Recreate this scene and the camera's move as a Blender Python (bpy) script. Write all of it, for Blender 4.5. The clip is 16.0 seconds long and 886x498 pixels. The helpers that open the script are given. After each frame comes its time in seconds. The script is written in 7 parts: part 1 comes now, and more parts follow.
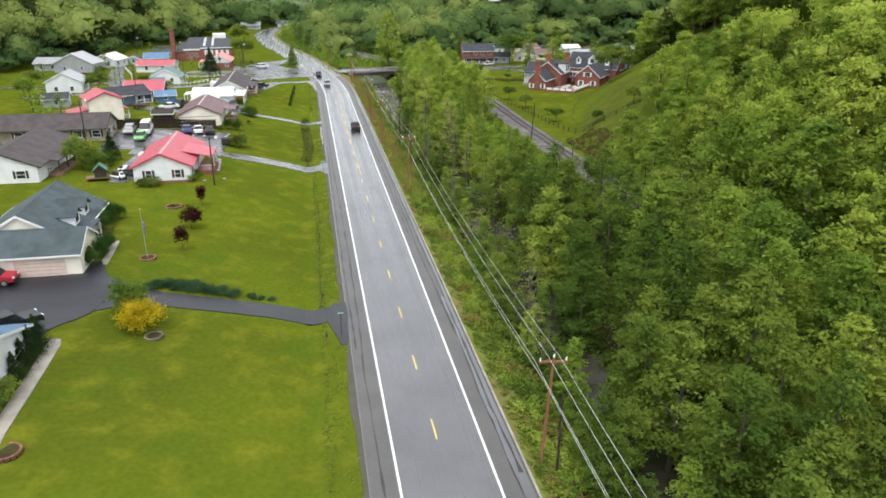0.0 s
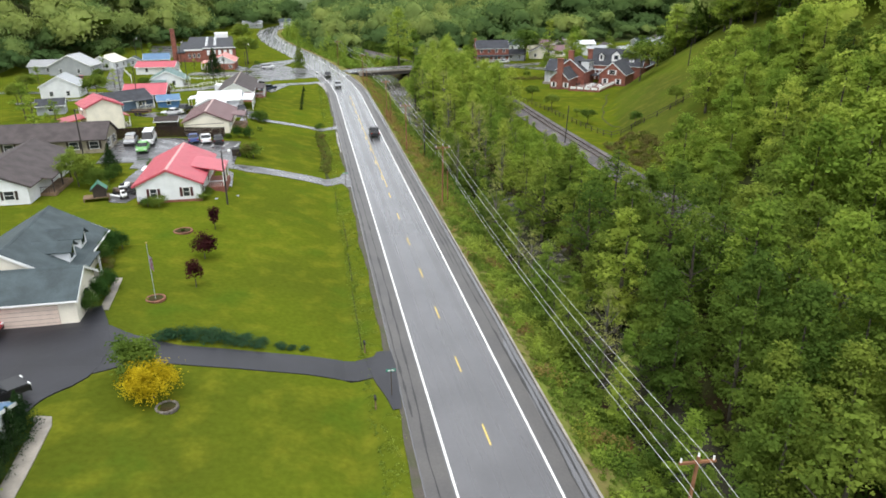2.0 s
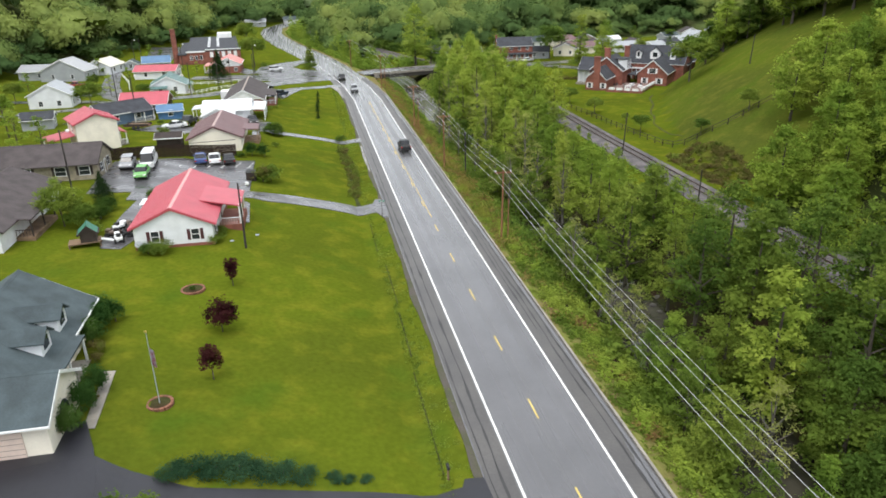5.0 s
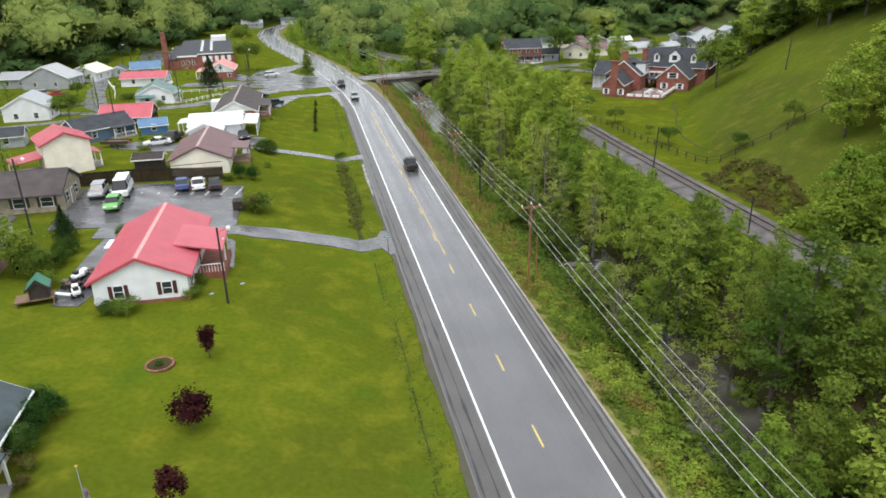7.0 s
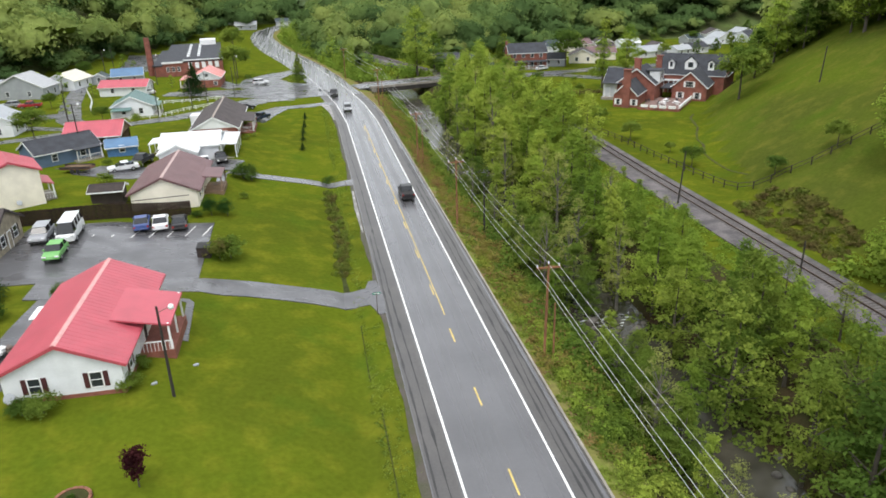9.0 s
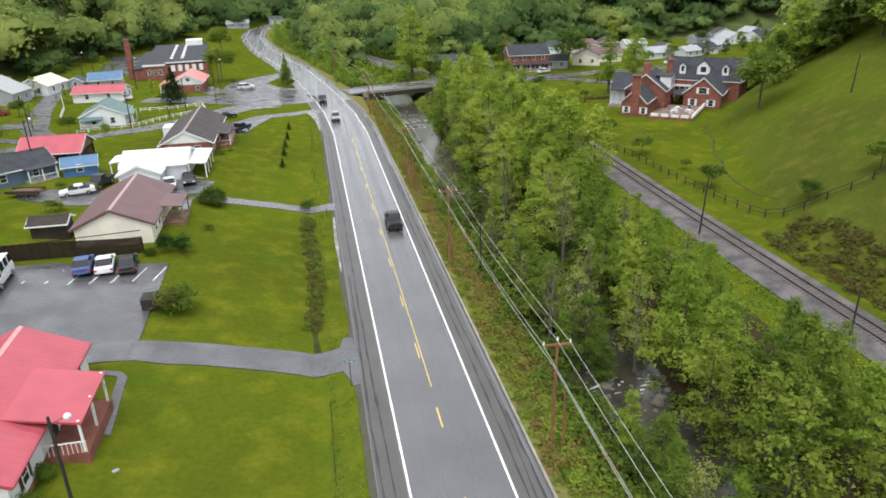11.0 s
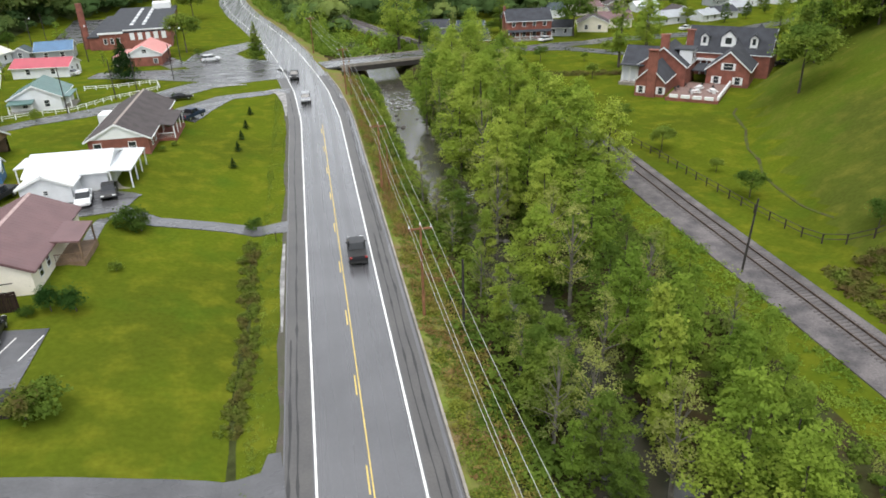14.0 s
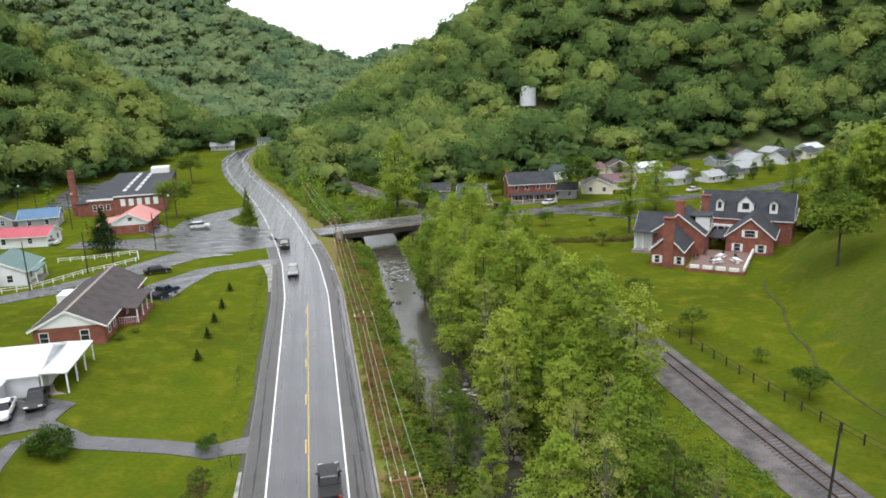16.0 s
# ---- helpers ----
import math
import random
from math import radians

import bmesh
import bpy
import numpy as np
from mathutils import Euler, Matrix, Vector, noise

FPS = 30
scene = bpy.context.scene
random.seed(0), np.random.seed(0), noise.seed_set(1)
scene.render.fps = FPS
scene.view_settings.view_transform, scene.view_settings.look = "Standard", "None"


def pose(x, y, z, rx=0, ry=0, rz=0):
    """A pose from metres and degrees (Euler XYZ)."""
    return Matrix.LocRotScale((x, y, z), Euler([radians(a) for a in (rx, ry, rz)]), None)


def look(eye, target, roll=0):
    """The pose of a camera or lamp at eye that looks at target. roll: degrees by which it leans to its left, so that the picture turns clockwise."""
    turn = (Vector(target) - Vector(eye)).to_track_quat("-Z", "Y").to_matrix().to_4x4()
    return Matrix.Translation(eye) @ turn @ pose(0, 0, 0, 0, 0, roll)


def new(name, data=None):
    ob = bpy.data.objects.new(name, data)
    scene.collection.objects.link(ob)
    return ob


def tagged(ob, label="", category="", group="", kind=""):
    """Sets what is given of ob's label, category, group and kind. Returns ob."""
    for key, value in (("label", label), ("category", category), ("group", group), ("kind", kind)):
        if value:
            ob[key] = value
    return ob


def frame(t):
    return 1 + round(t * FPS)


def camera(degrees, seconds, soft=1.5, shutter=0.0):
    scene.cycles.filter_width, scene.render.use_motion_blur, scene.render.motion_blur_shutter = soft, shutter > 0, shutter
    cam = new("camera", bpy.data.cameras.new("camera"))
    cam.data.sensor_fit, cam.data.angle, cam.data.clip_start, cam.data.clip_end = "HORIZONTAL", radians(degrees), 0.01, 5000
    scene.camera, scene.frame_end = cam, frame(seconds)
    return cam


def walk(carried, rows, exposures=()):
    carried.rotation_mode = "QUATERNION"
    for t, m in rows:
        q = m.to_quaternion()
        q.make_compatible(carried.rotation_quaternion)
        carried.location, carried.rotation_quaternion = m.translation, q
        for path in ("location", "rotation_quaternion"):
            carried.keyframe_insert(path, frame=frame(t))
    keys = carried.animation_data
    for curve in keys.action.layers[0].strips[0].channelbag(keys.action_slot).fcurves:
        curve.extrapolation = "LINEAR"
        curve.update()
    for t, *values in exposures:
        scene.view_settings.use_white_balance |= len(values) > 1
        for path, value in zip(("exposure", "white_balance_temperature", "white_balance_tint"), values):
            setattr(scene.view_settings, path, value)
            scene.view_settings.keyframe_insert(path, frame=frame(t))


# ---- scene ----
cam = camera(64.5, 16.0, 1.7)
# seconds, eye, yaw to the left from the road's line, pitch, roll
PATH = [
    (0.0, -7.94, 0.06, 33.61, -10.60, -21.26, 0.15),
    (0.5, -8.23, 3.45, 33.58, -10.59, -21.31, -0.00),
    (1.0, -9.03, 6.75, 33.34, -10.59, -21.36, -0.15),
    (1.5, -10.11, 10.11, 33.05, -10.59, -21.42, -0.30),
    (2.0, -11.30, 13.53, 32.77, -10.57, -21.50, -0.45),
    (2.5, -12.47, 16.96, 32.54, -10.55, -21.58, -0.60),
    (3.0, -13.51, 20.36, 32.36, -10.51, -21.67, -0.74),
    (3.5, -14.35, 23.69, 32.21, -10.48, -21.71, -0.87),
    (4.0, -14.97, 26.98, 32.09, -10.44, -21.76, -1.00),
    (6.5, -14.67, 43.87, 32.11, -10.34, -21.96, -1.47),
    (7.0, -14.12, 47.46, 32.26, -10.33, -21.98, -1.54),
    (7.5, -13.47, 51.07, 32.45, -10.31, -21.99, -1.59),
    (8.0, -12.75, 54.66, 32.67, -10.29, -22.03, -1.63),
    (8.5, -11.98, 58.18, 32.89, -10.27, -22.09, -1.66),
    (9.0, -11.17, 61.59, 33.11, -10.26, -22.16, -1.69),
    (11.5, -6.51, 77.23, 33.56, -10.21, -22.52, -1.72),
    (12.0, -5.44, 80.43, 33.55, -10.19, -22.62, -1.73),
    (12.5, -4.34, 83.78, 33.55, -10.18, -23.60, -1.73),
    (13.0, -3.22, 87.31, 33.58, -10.16, -25.00, -1.74),
    (13.5, -2.11, 90.97, 33.65, -10.15, -25.73, -1.77),
    (14.0, -1.02, 94.68, 33.78, -10.16, -25.83, -1.80),
    (14.5, 0.00, 98.34, 33.96, -10.17, -24.19, -1.85),
    (15.0, 0.96, 101.91, 34.13, -10.21, -20.57, -1.92),
    (15.5, 1.82, 105.46, 34.22, -10.24, -16.87, -2.01),
    (16.0, 2.64, 109.41, 34.13, -10.24, -13.76, -2.12),
]
# the picture darkens a little as the sky comes into view
EXPOSURES = [(0.0, 0.93), (4.0, 0.9), (7.0, 0.83), (12.5, 0.82), (14.5, 0.82), (15.5, 0.8), (16.0, 0.73)]
walk(cam, [(t, pose(x, y, z, 90 + pitch, 0, yaw) @ pose(0, 0, 0, 0, 0, roll)) for t, x, y, z, yaw, pitch, roll in PATH],
     exposures=EXPOSURES)

# ---- world and light ----
world = bpy.data.worlds.new("overcast_sky")
scene.world = world
world.use_nodes = True
wn, wl = world.node_tree.nodes, world.node_tree.links
sky = wn.new("ShaderNodeTexSky")
sky.sky_type, sky.sun_disc = "NISHITA", False
sky.sun_elevation, sky.sun_rotation = radians(63), radians(198)
sky.air_density, sky.dust_density, sky.altitude = 1.0, 4.0, 300
back = wn["Background"]
cloud = wn.new("ShaderNodeMix")
cloud.data_type = "RGBA"
cloud.inputs[0].default_value = 0.8
wl.new(sky.outputs[0], cloud.inputs[6])
cloud.inputs[7].default_value = (8.6, 8.9, 9.2, 1)
wl.new(cloud.outputs[2], back.inputs[0])
back.inputs[1].default_value = 0.12
sun_data = bpy.data.lights.new("sun", "SUN")
sun_data.energy, sun_data.angle, sun_data.color = 1.0, radians(25), (1.0, 0.97, 0.92)
sun = new("sun", sun_data)
sun.matrix_world = look((0, 0, 200), (20, 62, 60))

# ---- helpers of the scene ----
rng = np.random.default_rng(7)


def part(name, bm, material, parent=None, label="", smooth=False):
    me = bpy.data.meshes.new(name)
    bm.to_mesh(me)
    bm.free()
    if smooth:
        me.shade_smooth()
    me.materials.append(material)
    ob = new(name, me)
    if parent is not None:
        ob.parent = parent
    if label:
        ob["label"] = label
    return ob


def mesh_part(name, me, parent=None, label=""):
    ob = new(name, me)
    if parent is not None:
        ob.parent = parent
    if label:
        ob["label"] = label
    return ob


def thing(name, m, label, category, group="", kind=""):
    ob = new(name)
    ob.matrix_basis = m
    ob.empty_display_size = 0.2
    return tagged(ob, label, category, group, kind)


def quad_mesh(name, q, mat, normals=None, tint=None):
    """Loose leaf triangles; their shading follows the crown that they belong to."""
    me = bpy.data.meshes.new(name)
    n, k = q.shape[:2]
    if normals is not None:
        if normals.ndim == 2:
            normals = np.repeat(normals[:, None], k, 1)
        turned = (np.cross(q[:, 1] - q[:, 0], q[:, 2] - q[:, 0]) * normals.mean(1)).sum(1) < 0
        q = np.where(turned[:, None, None], q[:, ::-1], q)
        normals = np.where(turned[:, None, None], normals[:, ::-1], normals)
    me.vertices.add(n * k)
    me.vertices.foreach_set("co", q.astype(np.float32).ravel())
    me.loops.add(n * k)
    me.loops.foreach_set("vertex_index", np.arange(n * k, dtype=np.int32))
    me.polygons.add(n)
    me.polygons.foreach_set("loop_start", np.arange(0, n * k, k, dtype=np.int32))
    me.update(calc_edges=True)
    if normals is not None:
        me.polygons.foreach_set("use_smooth", np.ones(n, bool))
        at = me.attributes.new("custom_normal", "FLOAT_VECTOR", "POINT")
        at.data.foreach_set("vector", normals.astype(np.float32).ravel())
    if tint is not None:
        at = me.attributes.new("crown_hue", "FLOAT", "POINT")
        at.data.foreach_set("value", np.repeat(tint, k).astype(np.float32))
    me.materials.append(mat)
    return me


def box(bm, x0, y0, z0, x1, y1, z1):
    v = [bm.verts.new((x, y, z)) for z in (z0, z1) for y in (y0, y1) for x in (x0, x1)]
    for f in ((0, 2, 3, 1), (4, 5, 7, 6), (0, 1, 5, 4), (2, 6, 7, 3), (0, 4, 6, 2), (1, 3, 7, 5)):
        bm.faces.new([v[i] for i in f])
    return v


def box_bm(*b, bevel=0.0):
    bm = bmesh.new()
    box(bm, *b)
    if bevel:
        bmesh.ops.bevel(bm, geom=bm.edges[:], offset=bevel, segments=1, affect="EDGES")
    return bm


def tube(bm, a, b, r0, r1, n=8):
    a, b = Vector(a), Vector(b)
    turn = (b - a).to_track_quat("Z", "Y").to_matrix()
    rings = []
    for p, r in ((a, r0), (b, r1)):
        rings.append([bm.verts.new(p + turn @ Vector((r * math.cos(6.28318 * i / n), r * math.sin(6.28318 * i / n), 0))) for i in range(n)])
    for i in range(n):
        bm.faces.new((rings[0][i], rings[0][(i + 1) % n], rings[1][(i + 1) % n], rings[1][i]))
    bm.faces.new(rings[0][::-1])
    bm.faces.new(rings[1])


def prism(bm, profile, axis, a, b):
    """A closed outline of (u, z) swept from a to b along axis x or y."""
    rings = []
    for s in (a, b):
        rings.append([bm.verts.new((s, u, z) if axis == "x" else (u, s, z)) for u, z in profile])
    n = len(profile)
    for i in range(n):
        bm.faces.new((rings[0][i], rings[0][(i + 1) % n], rings[1][(i + 1) % n], rings[1][i]))
    bm.faces.new(rings[0][::-1])
    bm.faces.new(rings[1])
    bmesh.ops.recalc_face_normals(bm, faces=bm.faces[:])


# ---- materials ----
def material(name, colour, rough=0.7, metal=0.0, vary=0.25, scale=2.0, fine=18.0, bump=0.1, second=None, random_piece=0.0, spec=0.5):
    """Two scales of noise over a base colour, with fine relief."""
    m = bpy.data.materials.new(name)
    m.use_nodes = True
    n, l = m.node_tree.nodes, m.node_tree.links
    b = n["Principled BSDF"]
    b.inputs["Roughness"].default_value, b.inputs["Metallic"].default_value = rough, metal
    b.inputs["Specular IOR Level"].default_value = spec
    co = n.new("ShaderNodeTexCoord")
    big, small = n.new("ShaderNodeTexNoise"), n.new("ShaderNodeTexNoise")
    big.inputs["Scale"].default_value, small.inputs["Scale"].default_value = scale, fine
    big.inputs["Detail"].default_value, small.inputs["Detail"].default_value = 4, 3
    for t in (big, small):
        l.new(co.outputs["Object"], t.inputs["Vector"])
    ramp = n.new("ShaderNodeMix")
    ramp.data_type = "RGBA"
    c = np.array(colour[:3])
    other = np.array(second[:3]) if second is not None else c * (1 - vary)
    ramp.inputs[6].default_value, ramp.inputs[7].default_value = (*np.minimum(c * (1 + vary * 0.3), 0.95), 1), (*other, 1)
    spread = n.new("ShaderNodeMapRange")
    spread.inputs[1].default_value, spread.inputs[2].default_value = 0.35, 0.65
    l.new(big.outputs["Fac"], spread.inputs[0])
    l.new(spread.outputs[0], ramp.inputs[0])
    grain = n.new("ShaderNodeHueSaturation")
    val = n.new("ShaderNodeMapRange")
    val.inputs[3].default_value, val.inputs[4].default_value = 1 - vary * 0.7, 1 + vary * 0.7
    l.new(small.outputs["Fac"], val.inputs[0])
    if random_piece:
        info, r, mul = n.new("ShaderNodeObjectInfo"), n.new("ShaderNodeMapRange"), n.new("ShaderNodeMath")
        r.inputs[3].default_value, r.inputs[4].default_value = 1 - random_piece, 1 + random_piece
        mul.operation = "MULTIPLY"
        l.new(info.outputs["Random"], r.inputs[0])
        l.new(r.outputs[0], mul.inputs[0])
        l.new(val.outputs[0], mul.inputs[1])
        l.new(mul.outputs[0], grain.inputs["Value"])
    else:
        l.new(val.outputs[0], grain.inputs["Value"])
    l.new(ramp.outputs[2], grain.inputs["Color"])
    l.new(grain.outputs[0], b.inputs["Base Color"])
    if bump:
        bp = n.new("ShaderNodeBump")
        bp.inputs["Strength"].default_value, bp.inputs["Distance"].default_value = bump, 0.05
        l.new(small.outputs["Fac"], bp.inputs["Height"])
        l.new(bp.outputs[0], b.inputs["Normal"])
    return m


def leaf_material(name, a, b, c, patch=0.12, flick=0.22):
    """Leaves: some light passes through; hue varies by crown patch and by leaf."""
    m = bpy.data.materials.new(name)
    m.use_nodes = True
    n, l = m.node_tree.nodes, m.node_tree.links
    n.remove(n["Principled BSDF"])
    out = n["Material Output"]
    geo, info, co = n.new("ShaderNodeNewGeometry"), n.new("ShaderNodeObjectInfo"), n.new("ShaderNodeTexCoord")
    noise_tex = n.new("ShaderNodeTexNoise")
    noise_tex.inputs["Scale"].default_value, noise_tex.inputs["Detail"].default_value = patch, 2
    l.new(geo.outputs["Position"], noise_tex.inputs["Vector"])
    add = n.new("ShaderNodeMath")
    add.operation = "ADD"
    l.new(noise_tex.outputs["Fac"], add.inputs[0])
    half = n.new("ShaderNodeMath")
    half.operation, half.inputs[1].default_value = "MULTIPLY_ADD", 0.36
    half.inputs[2].default_value = -0.18
    l.new(info.outputs["Random"], half.inputs[0])
    l.new(half.outputs[0], add.inputs[1])
    hue = n.new("ShaderNodeAttribute")
    hue.attribute_name = "crown_hue"
    both = n.new("ShaderNodeMath")
    l.new(add.outputs[0], both.inputs[0])
    l.new(hue.outputs["Fac"], both.inputs[1])
    ramp = n.new("ShaderNodeValToRGB")
    ramp.color_ramp.elements[0].position, ramp.color_ramp.elements[1].position = 0.3, 0.72
    ramp.color_ramp.elements[0].color, ramp.color_ramp.elements[1].color = (*a, 1), (*c, 1)
    mid = ramp.color_ramp.elements.new(0.5)
    mid.color = (*b, 1)
    l.new(both.outputs[0], ramp.inputs[0])
    leaf = n.new("ShaderNodeHueSaturation")
    v = n.new("ShaderNodeMapRange")
    v.inputs[3].default_value, v.inputs[4].default_value = 1 - flick, 1 + flick
    l.new(geo.outputs["Random Per Island"], v.inputs[0])
    l.new(v.outputs[0], leaf.inputs["Value"])
    l.new(ramp.outputs[0], leaf.inputs["Color"])
    d, t, mix = n.new("ShaderNodeBsdfDiffuse"), n.new("ShaderNodeBsdfTranslucent"), n.new("ShaderNodeMixShader")
    mix.inputs[0].default_value = 0.5
    for s in (d, t):
        l.new(leaf.outputs[0], s.inputs["Color"])
    l.new(d.outputs[0], mix.inputs[1])
    l.new(t.outputs[0], mix.inputs[2])
    l.new(mix.outputs[0], out.inputs[0])
    return m


def turf(name, a, b, c, d):
    """Mown grass: broad drifts of tone, mottling and blades."""
    m = bpy.data.materials.new(name)
    m.use_nodes = True
    n, l = m.node_tree.nodes, m.node_tree.links
    bs = n["Principled BSDF"]
    bs.inputs["Roughness"].default_value, bs.inputs["Specular IOR Level"].default_value = 0.95, 0.0
    co = n.new("ShaderNodeTexCoord")
    last = None
    for scale, lo, hi, col in ((0.045, 0.4, 0.62, b), (0.35, 0.48, 0.72, c), (0.16, 0.55, 0.75, d)):
        t = n.new("ShaderNodeTexNoise")
        t.inputs["Scale"].default_value, t.inputs["Detail"].default_value = scale, 5
        l.new(co.outputs["Object"], t.inputs["Vector"])
        r = n.new("ShaderNodeMapRange")
        r.inputs[1].default_value, r.inputs[2].default_value, r.inputs[4].default_value = lo, hi, 0.8
        l.new(t.outputs["Fac"], r.inputs[0])
        x = n.new("ShaderNodeMix")
        x.data_type = "RGBA"
        l.new(r.outputs[0], x.inputs[0])
        if last is None:
            x.inputs[6].default_value = (*a, 1)
        else:
            l.new(last, x.inputs[6])
        x.inputs[7].default_value = (*col, 1)
        last = x.outputs[2]
    blade = n.new("ShaderNodeTexNoise")
    blade.inputs["Scale"].default_value, blade.inputs["Detail"].default_value = 2.2, 4
    l.new(co.outputs["Object"], blade.inputs["Vector"])
    v = n.new("ShaderNodeMapRange")
    v.inputs[1].default_value, v.inputs[2].default_value = 0.25, 0.75
    v.inputs[3].default_value, v.inputs[4].default_value = 0.85, 1.15
    l.new(blade.outputs["Fac"], v.inputs[0])
    h = n.new("ShaderNodeHueSaturation")
    l.new(v.outputs[0], h.inputs["Value"])
    l.new(last, h.inputs["Color"])
    l.new(h.outputs[0], bs.inputs["Base Color"])
    bp = n.new("ShaderNodeBump")
    bp.inputs["Strength"].default_value, bp.inputs["Distance"].default_value = 0.35, 0.06
    l.new(blade.outputs["Fac"], bp.inputs["Height"])
    l.new(bp.outputs[0], bs.inputs["Normal"])
    return m


def streaked(m, lo, hi, across=1.0, along_it=0.02, size=0.9):
    """Damp streaks drawn out along the lanes: the sheen changes across the road."""
    n, l = m.node_tree.nodes, m.node_tree.links
    co, mp, t, r = n.new("ShaderNodeTexCoord"), n.new("ShaderNodeMapping"), n.new("ShaderNodeTexNoise"), n.new("ShaderNodeMapRange")
    mp.inputs["Scale"].default_value = (across, along_it, 1.0)
    t.inputs["Scale"].default_value, t.inputs["Detail"].default_value = size, 3
    r.inputs[1].default_value, r.inputs[2].default_value = 0.35, 0.68
    r.inputs[3].default_value, r.inputs[4].default_value = lo, hi
    l.new(co.outputs["Object"], mp.inputs["Vector"])
    l.new(mp.outputs[0], t.inputs["Vector"])
    l.new(t.outputs["Fac"], r.inputs[0])
    l.new(r.outputs[0], n["Principled BSDF"].inputs["Roughness"])
    return m


LAWN = turf("lawn_grass", (0.082, 0.107, 0.009), (0.062, 0.078, 0.009), (0.126, 0.134, 0.013), (0.052, 0.092, 0.009))
SLOPEGRASS = turf("slope_grass", (0.078, 0.104, 0.012), (0.06, 0.072, 0.014), (0.11, 0.114, 0.02), (0.058, 0.096, 0.01))
SCRUB = material("rough_grass", (0.12, 0.15, 0.03), 0.95, vary=0.5, scale=0.25, fine=2.5, bump=0.8, second=(0.17, 0.125, 0.06), spec=0.0)
HILLFLOOR = material("hillside_floor", (0.075, 0.105, 0.034), 0.95, vary=0.5, scale=0.1, fine=1.0, bump=0.8, second=(0.055, 0.06, 0.026), spec=0.0)
WOODFLOOR = material("leaf_litter", (0.042, 0.048, 0.018), 0.95, vary=0.6, scale=0.3, fine=3.0, bump=0.8, second=(0.045, 0.03, 0.018), spec=0.0)
ASPHALT = material("worn_asphalt", (0.088, 0.087, 0.092), 0.27, vary=0.2, scale=0.15, fine=6.0, bump=0.05, spec=0.85)
DRIVE = material("driveway_asphalt", (0.092, 0.091, 0.096), 0.42, vary=0.3, scale=0.3, fine=5.0, bump=0.1)
BLACKTOP = material("sealed_blacktop", (0.013, 0.013, 0.018), 0.48, vary=0.3, scale=0.3, fine=4.0, bump=0.05)
streaked(ASPHALT, 0.19, 0.37)
streaked(DRIVE, 0.16, 0.5, 0.6, 1.0, 0.45)
GRAVEL = material("shoulder_gravel", (0.062, 0.052, 0.044), 0.9, vary=0.5, scale=0.5, fine=6.0, bump=0.4, second=(0.05, 0.055, 0.025))
BALLAST = material("ballast", (0.135, 0.122, 0.122), 0.95, vary=0.6, scale=0.5, fine=5.0, bump=0.9, second=(0.085, 0.08, 0.082), spec=0.1)
CONCRETE = material("concrete", (0.27, 0.245, 0.21), 0.85, vary=0.25, scale=0.6, fine=6.0)
LINE_WHITE = material("white_line_paint", (0.72, 0.72, 0.7), 0.6, vary=0.2, scale=0.8, fine=8.0)
LINE_YELLOW = material("yellow_line_paint", (0.62, 0.46, 0.13), 0.6, vary=0.2, scale=0.8, fine=8.0)
BARK = material("bark", (0.085, 0.07, 0.055), 0.9, vary=0.4, scale=1.2, fine=9.0, bump=0.6)
POLEWOOD = material("pole_wood", (0.22, 0.1, 0.045), 0.85, vary=0.3, scale=0.8, fine=9.0, bump=0.3)
DARKPOLE = material("dark_pole_wood", (0.03, 0.026, 0.022), 0.85, vary=0.3, scale=0.8, fine=9.0, bump=0.3)
WHITE = material("white_siding", (0.7, 0.72, 0.745), 0.6, vary=0.1, scale=0.7, fine=7.0)
CREAM = material("cream_siding", (0.78, 0.73, 0.62), 0.6, vary=0.1, scale=0.7, fine=7.0)
GREYSIDE = material("grey_siding", (0.33, 0.35, 0.37), 0.6, vary=0.1, scale=0.7, fine=7.0)
BLUESIDE = material("blue_siding", (0.09, 0.14, 0.22), 0.6, vary=0.15, scale=0.7, fine=7.0)
STONE = material("tan_stone_wall", (0.3, 0.26, 0.19), 0.8, vary=0.3, scale=1.2, fine=5.0, bump=0.4)
REDROOF = material("red_metal_roof", (0.42, 0.07, 0.095), 0.45, vary=0.12, scale=0.5, fine=4.0, bump=0.03)
MAROON = material("faded_maroon_roof", (0.14, 0.075, 0.077), 0.55, vary=0.15, scale=0.5, fine=4.0, bump=0.05)
BROWNROOF = material("brown_shingles", (0.066, 0.054, 0.054), 0.9, vary=0.3, scale=0.6, fine=7.0, bump=0.4)
GREYROOF = material("slate_grey_shingles", (0.055, 0.075, 0.082), 0.9, vary=0.3, scale=0.6, fine=7.0, bump=0.4)
DARKROOF = material("charcoal_shingles", (0.04, 0.043, 0.052), 0.9, vary=0.3, scale=0.6, fine=7.0, bump=0.4)
WHITEROOF = material("white_metal_roof", (0.66, 0.68, 0.7), 0.4, vary=0.12, scale=0.5, fine=4.0, bump=0.03)
TEALROOF = material("teal_metal_roof", (0.085, 0.16, 0.15), 0.45, vary=0.15, scale=0.5, fine=4.0, bump=0.03)
BLUEROOF = material("light_blue_metal_roof", (0.075, 0.16, 0.28), 0.45, vary=0.15, scale=0.5, fine=4.0, bump=0.03)
BRICK = material("red_brick", (0.24, 0.085, 0.06), 0.85, vary=0.3, scale=0.8, fine=6.0, bump=0.4)
TRIM = material("white_trim_paint", (0.76, 0.77, 0.77), 0.5, vary=0.06, scale=1.0, fine=6.0, bump=0.0)
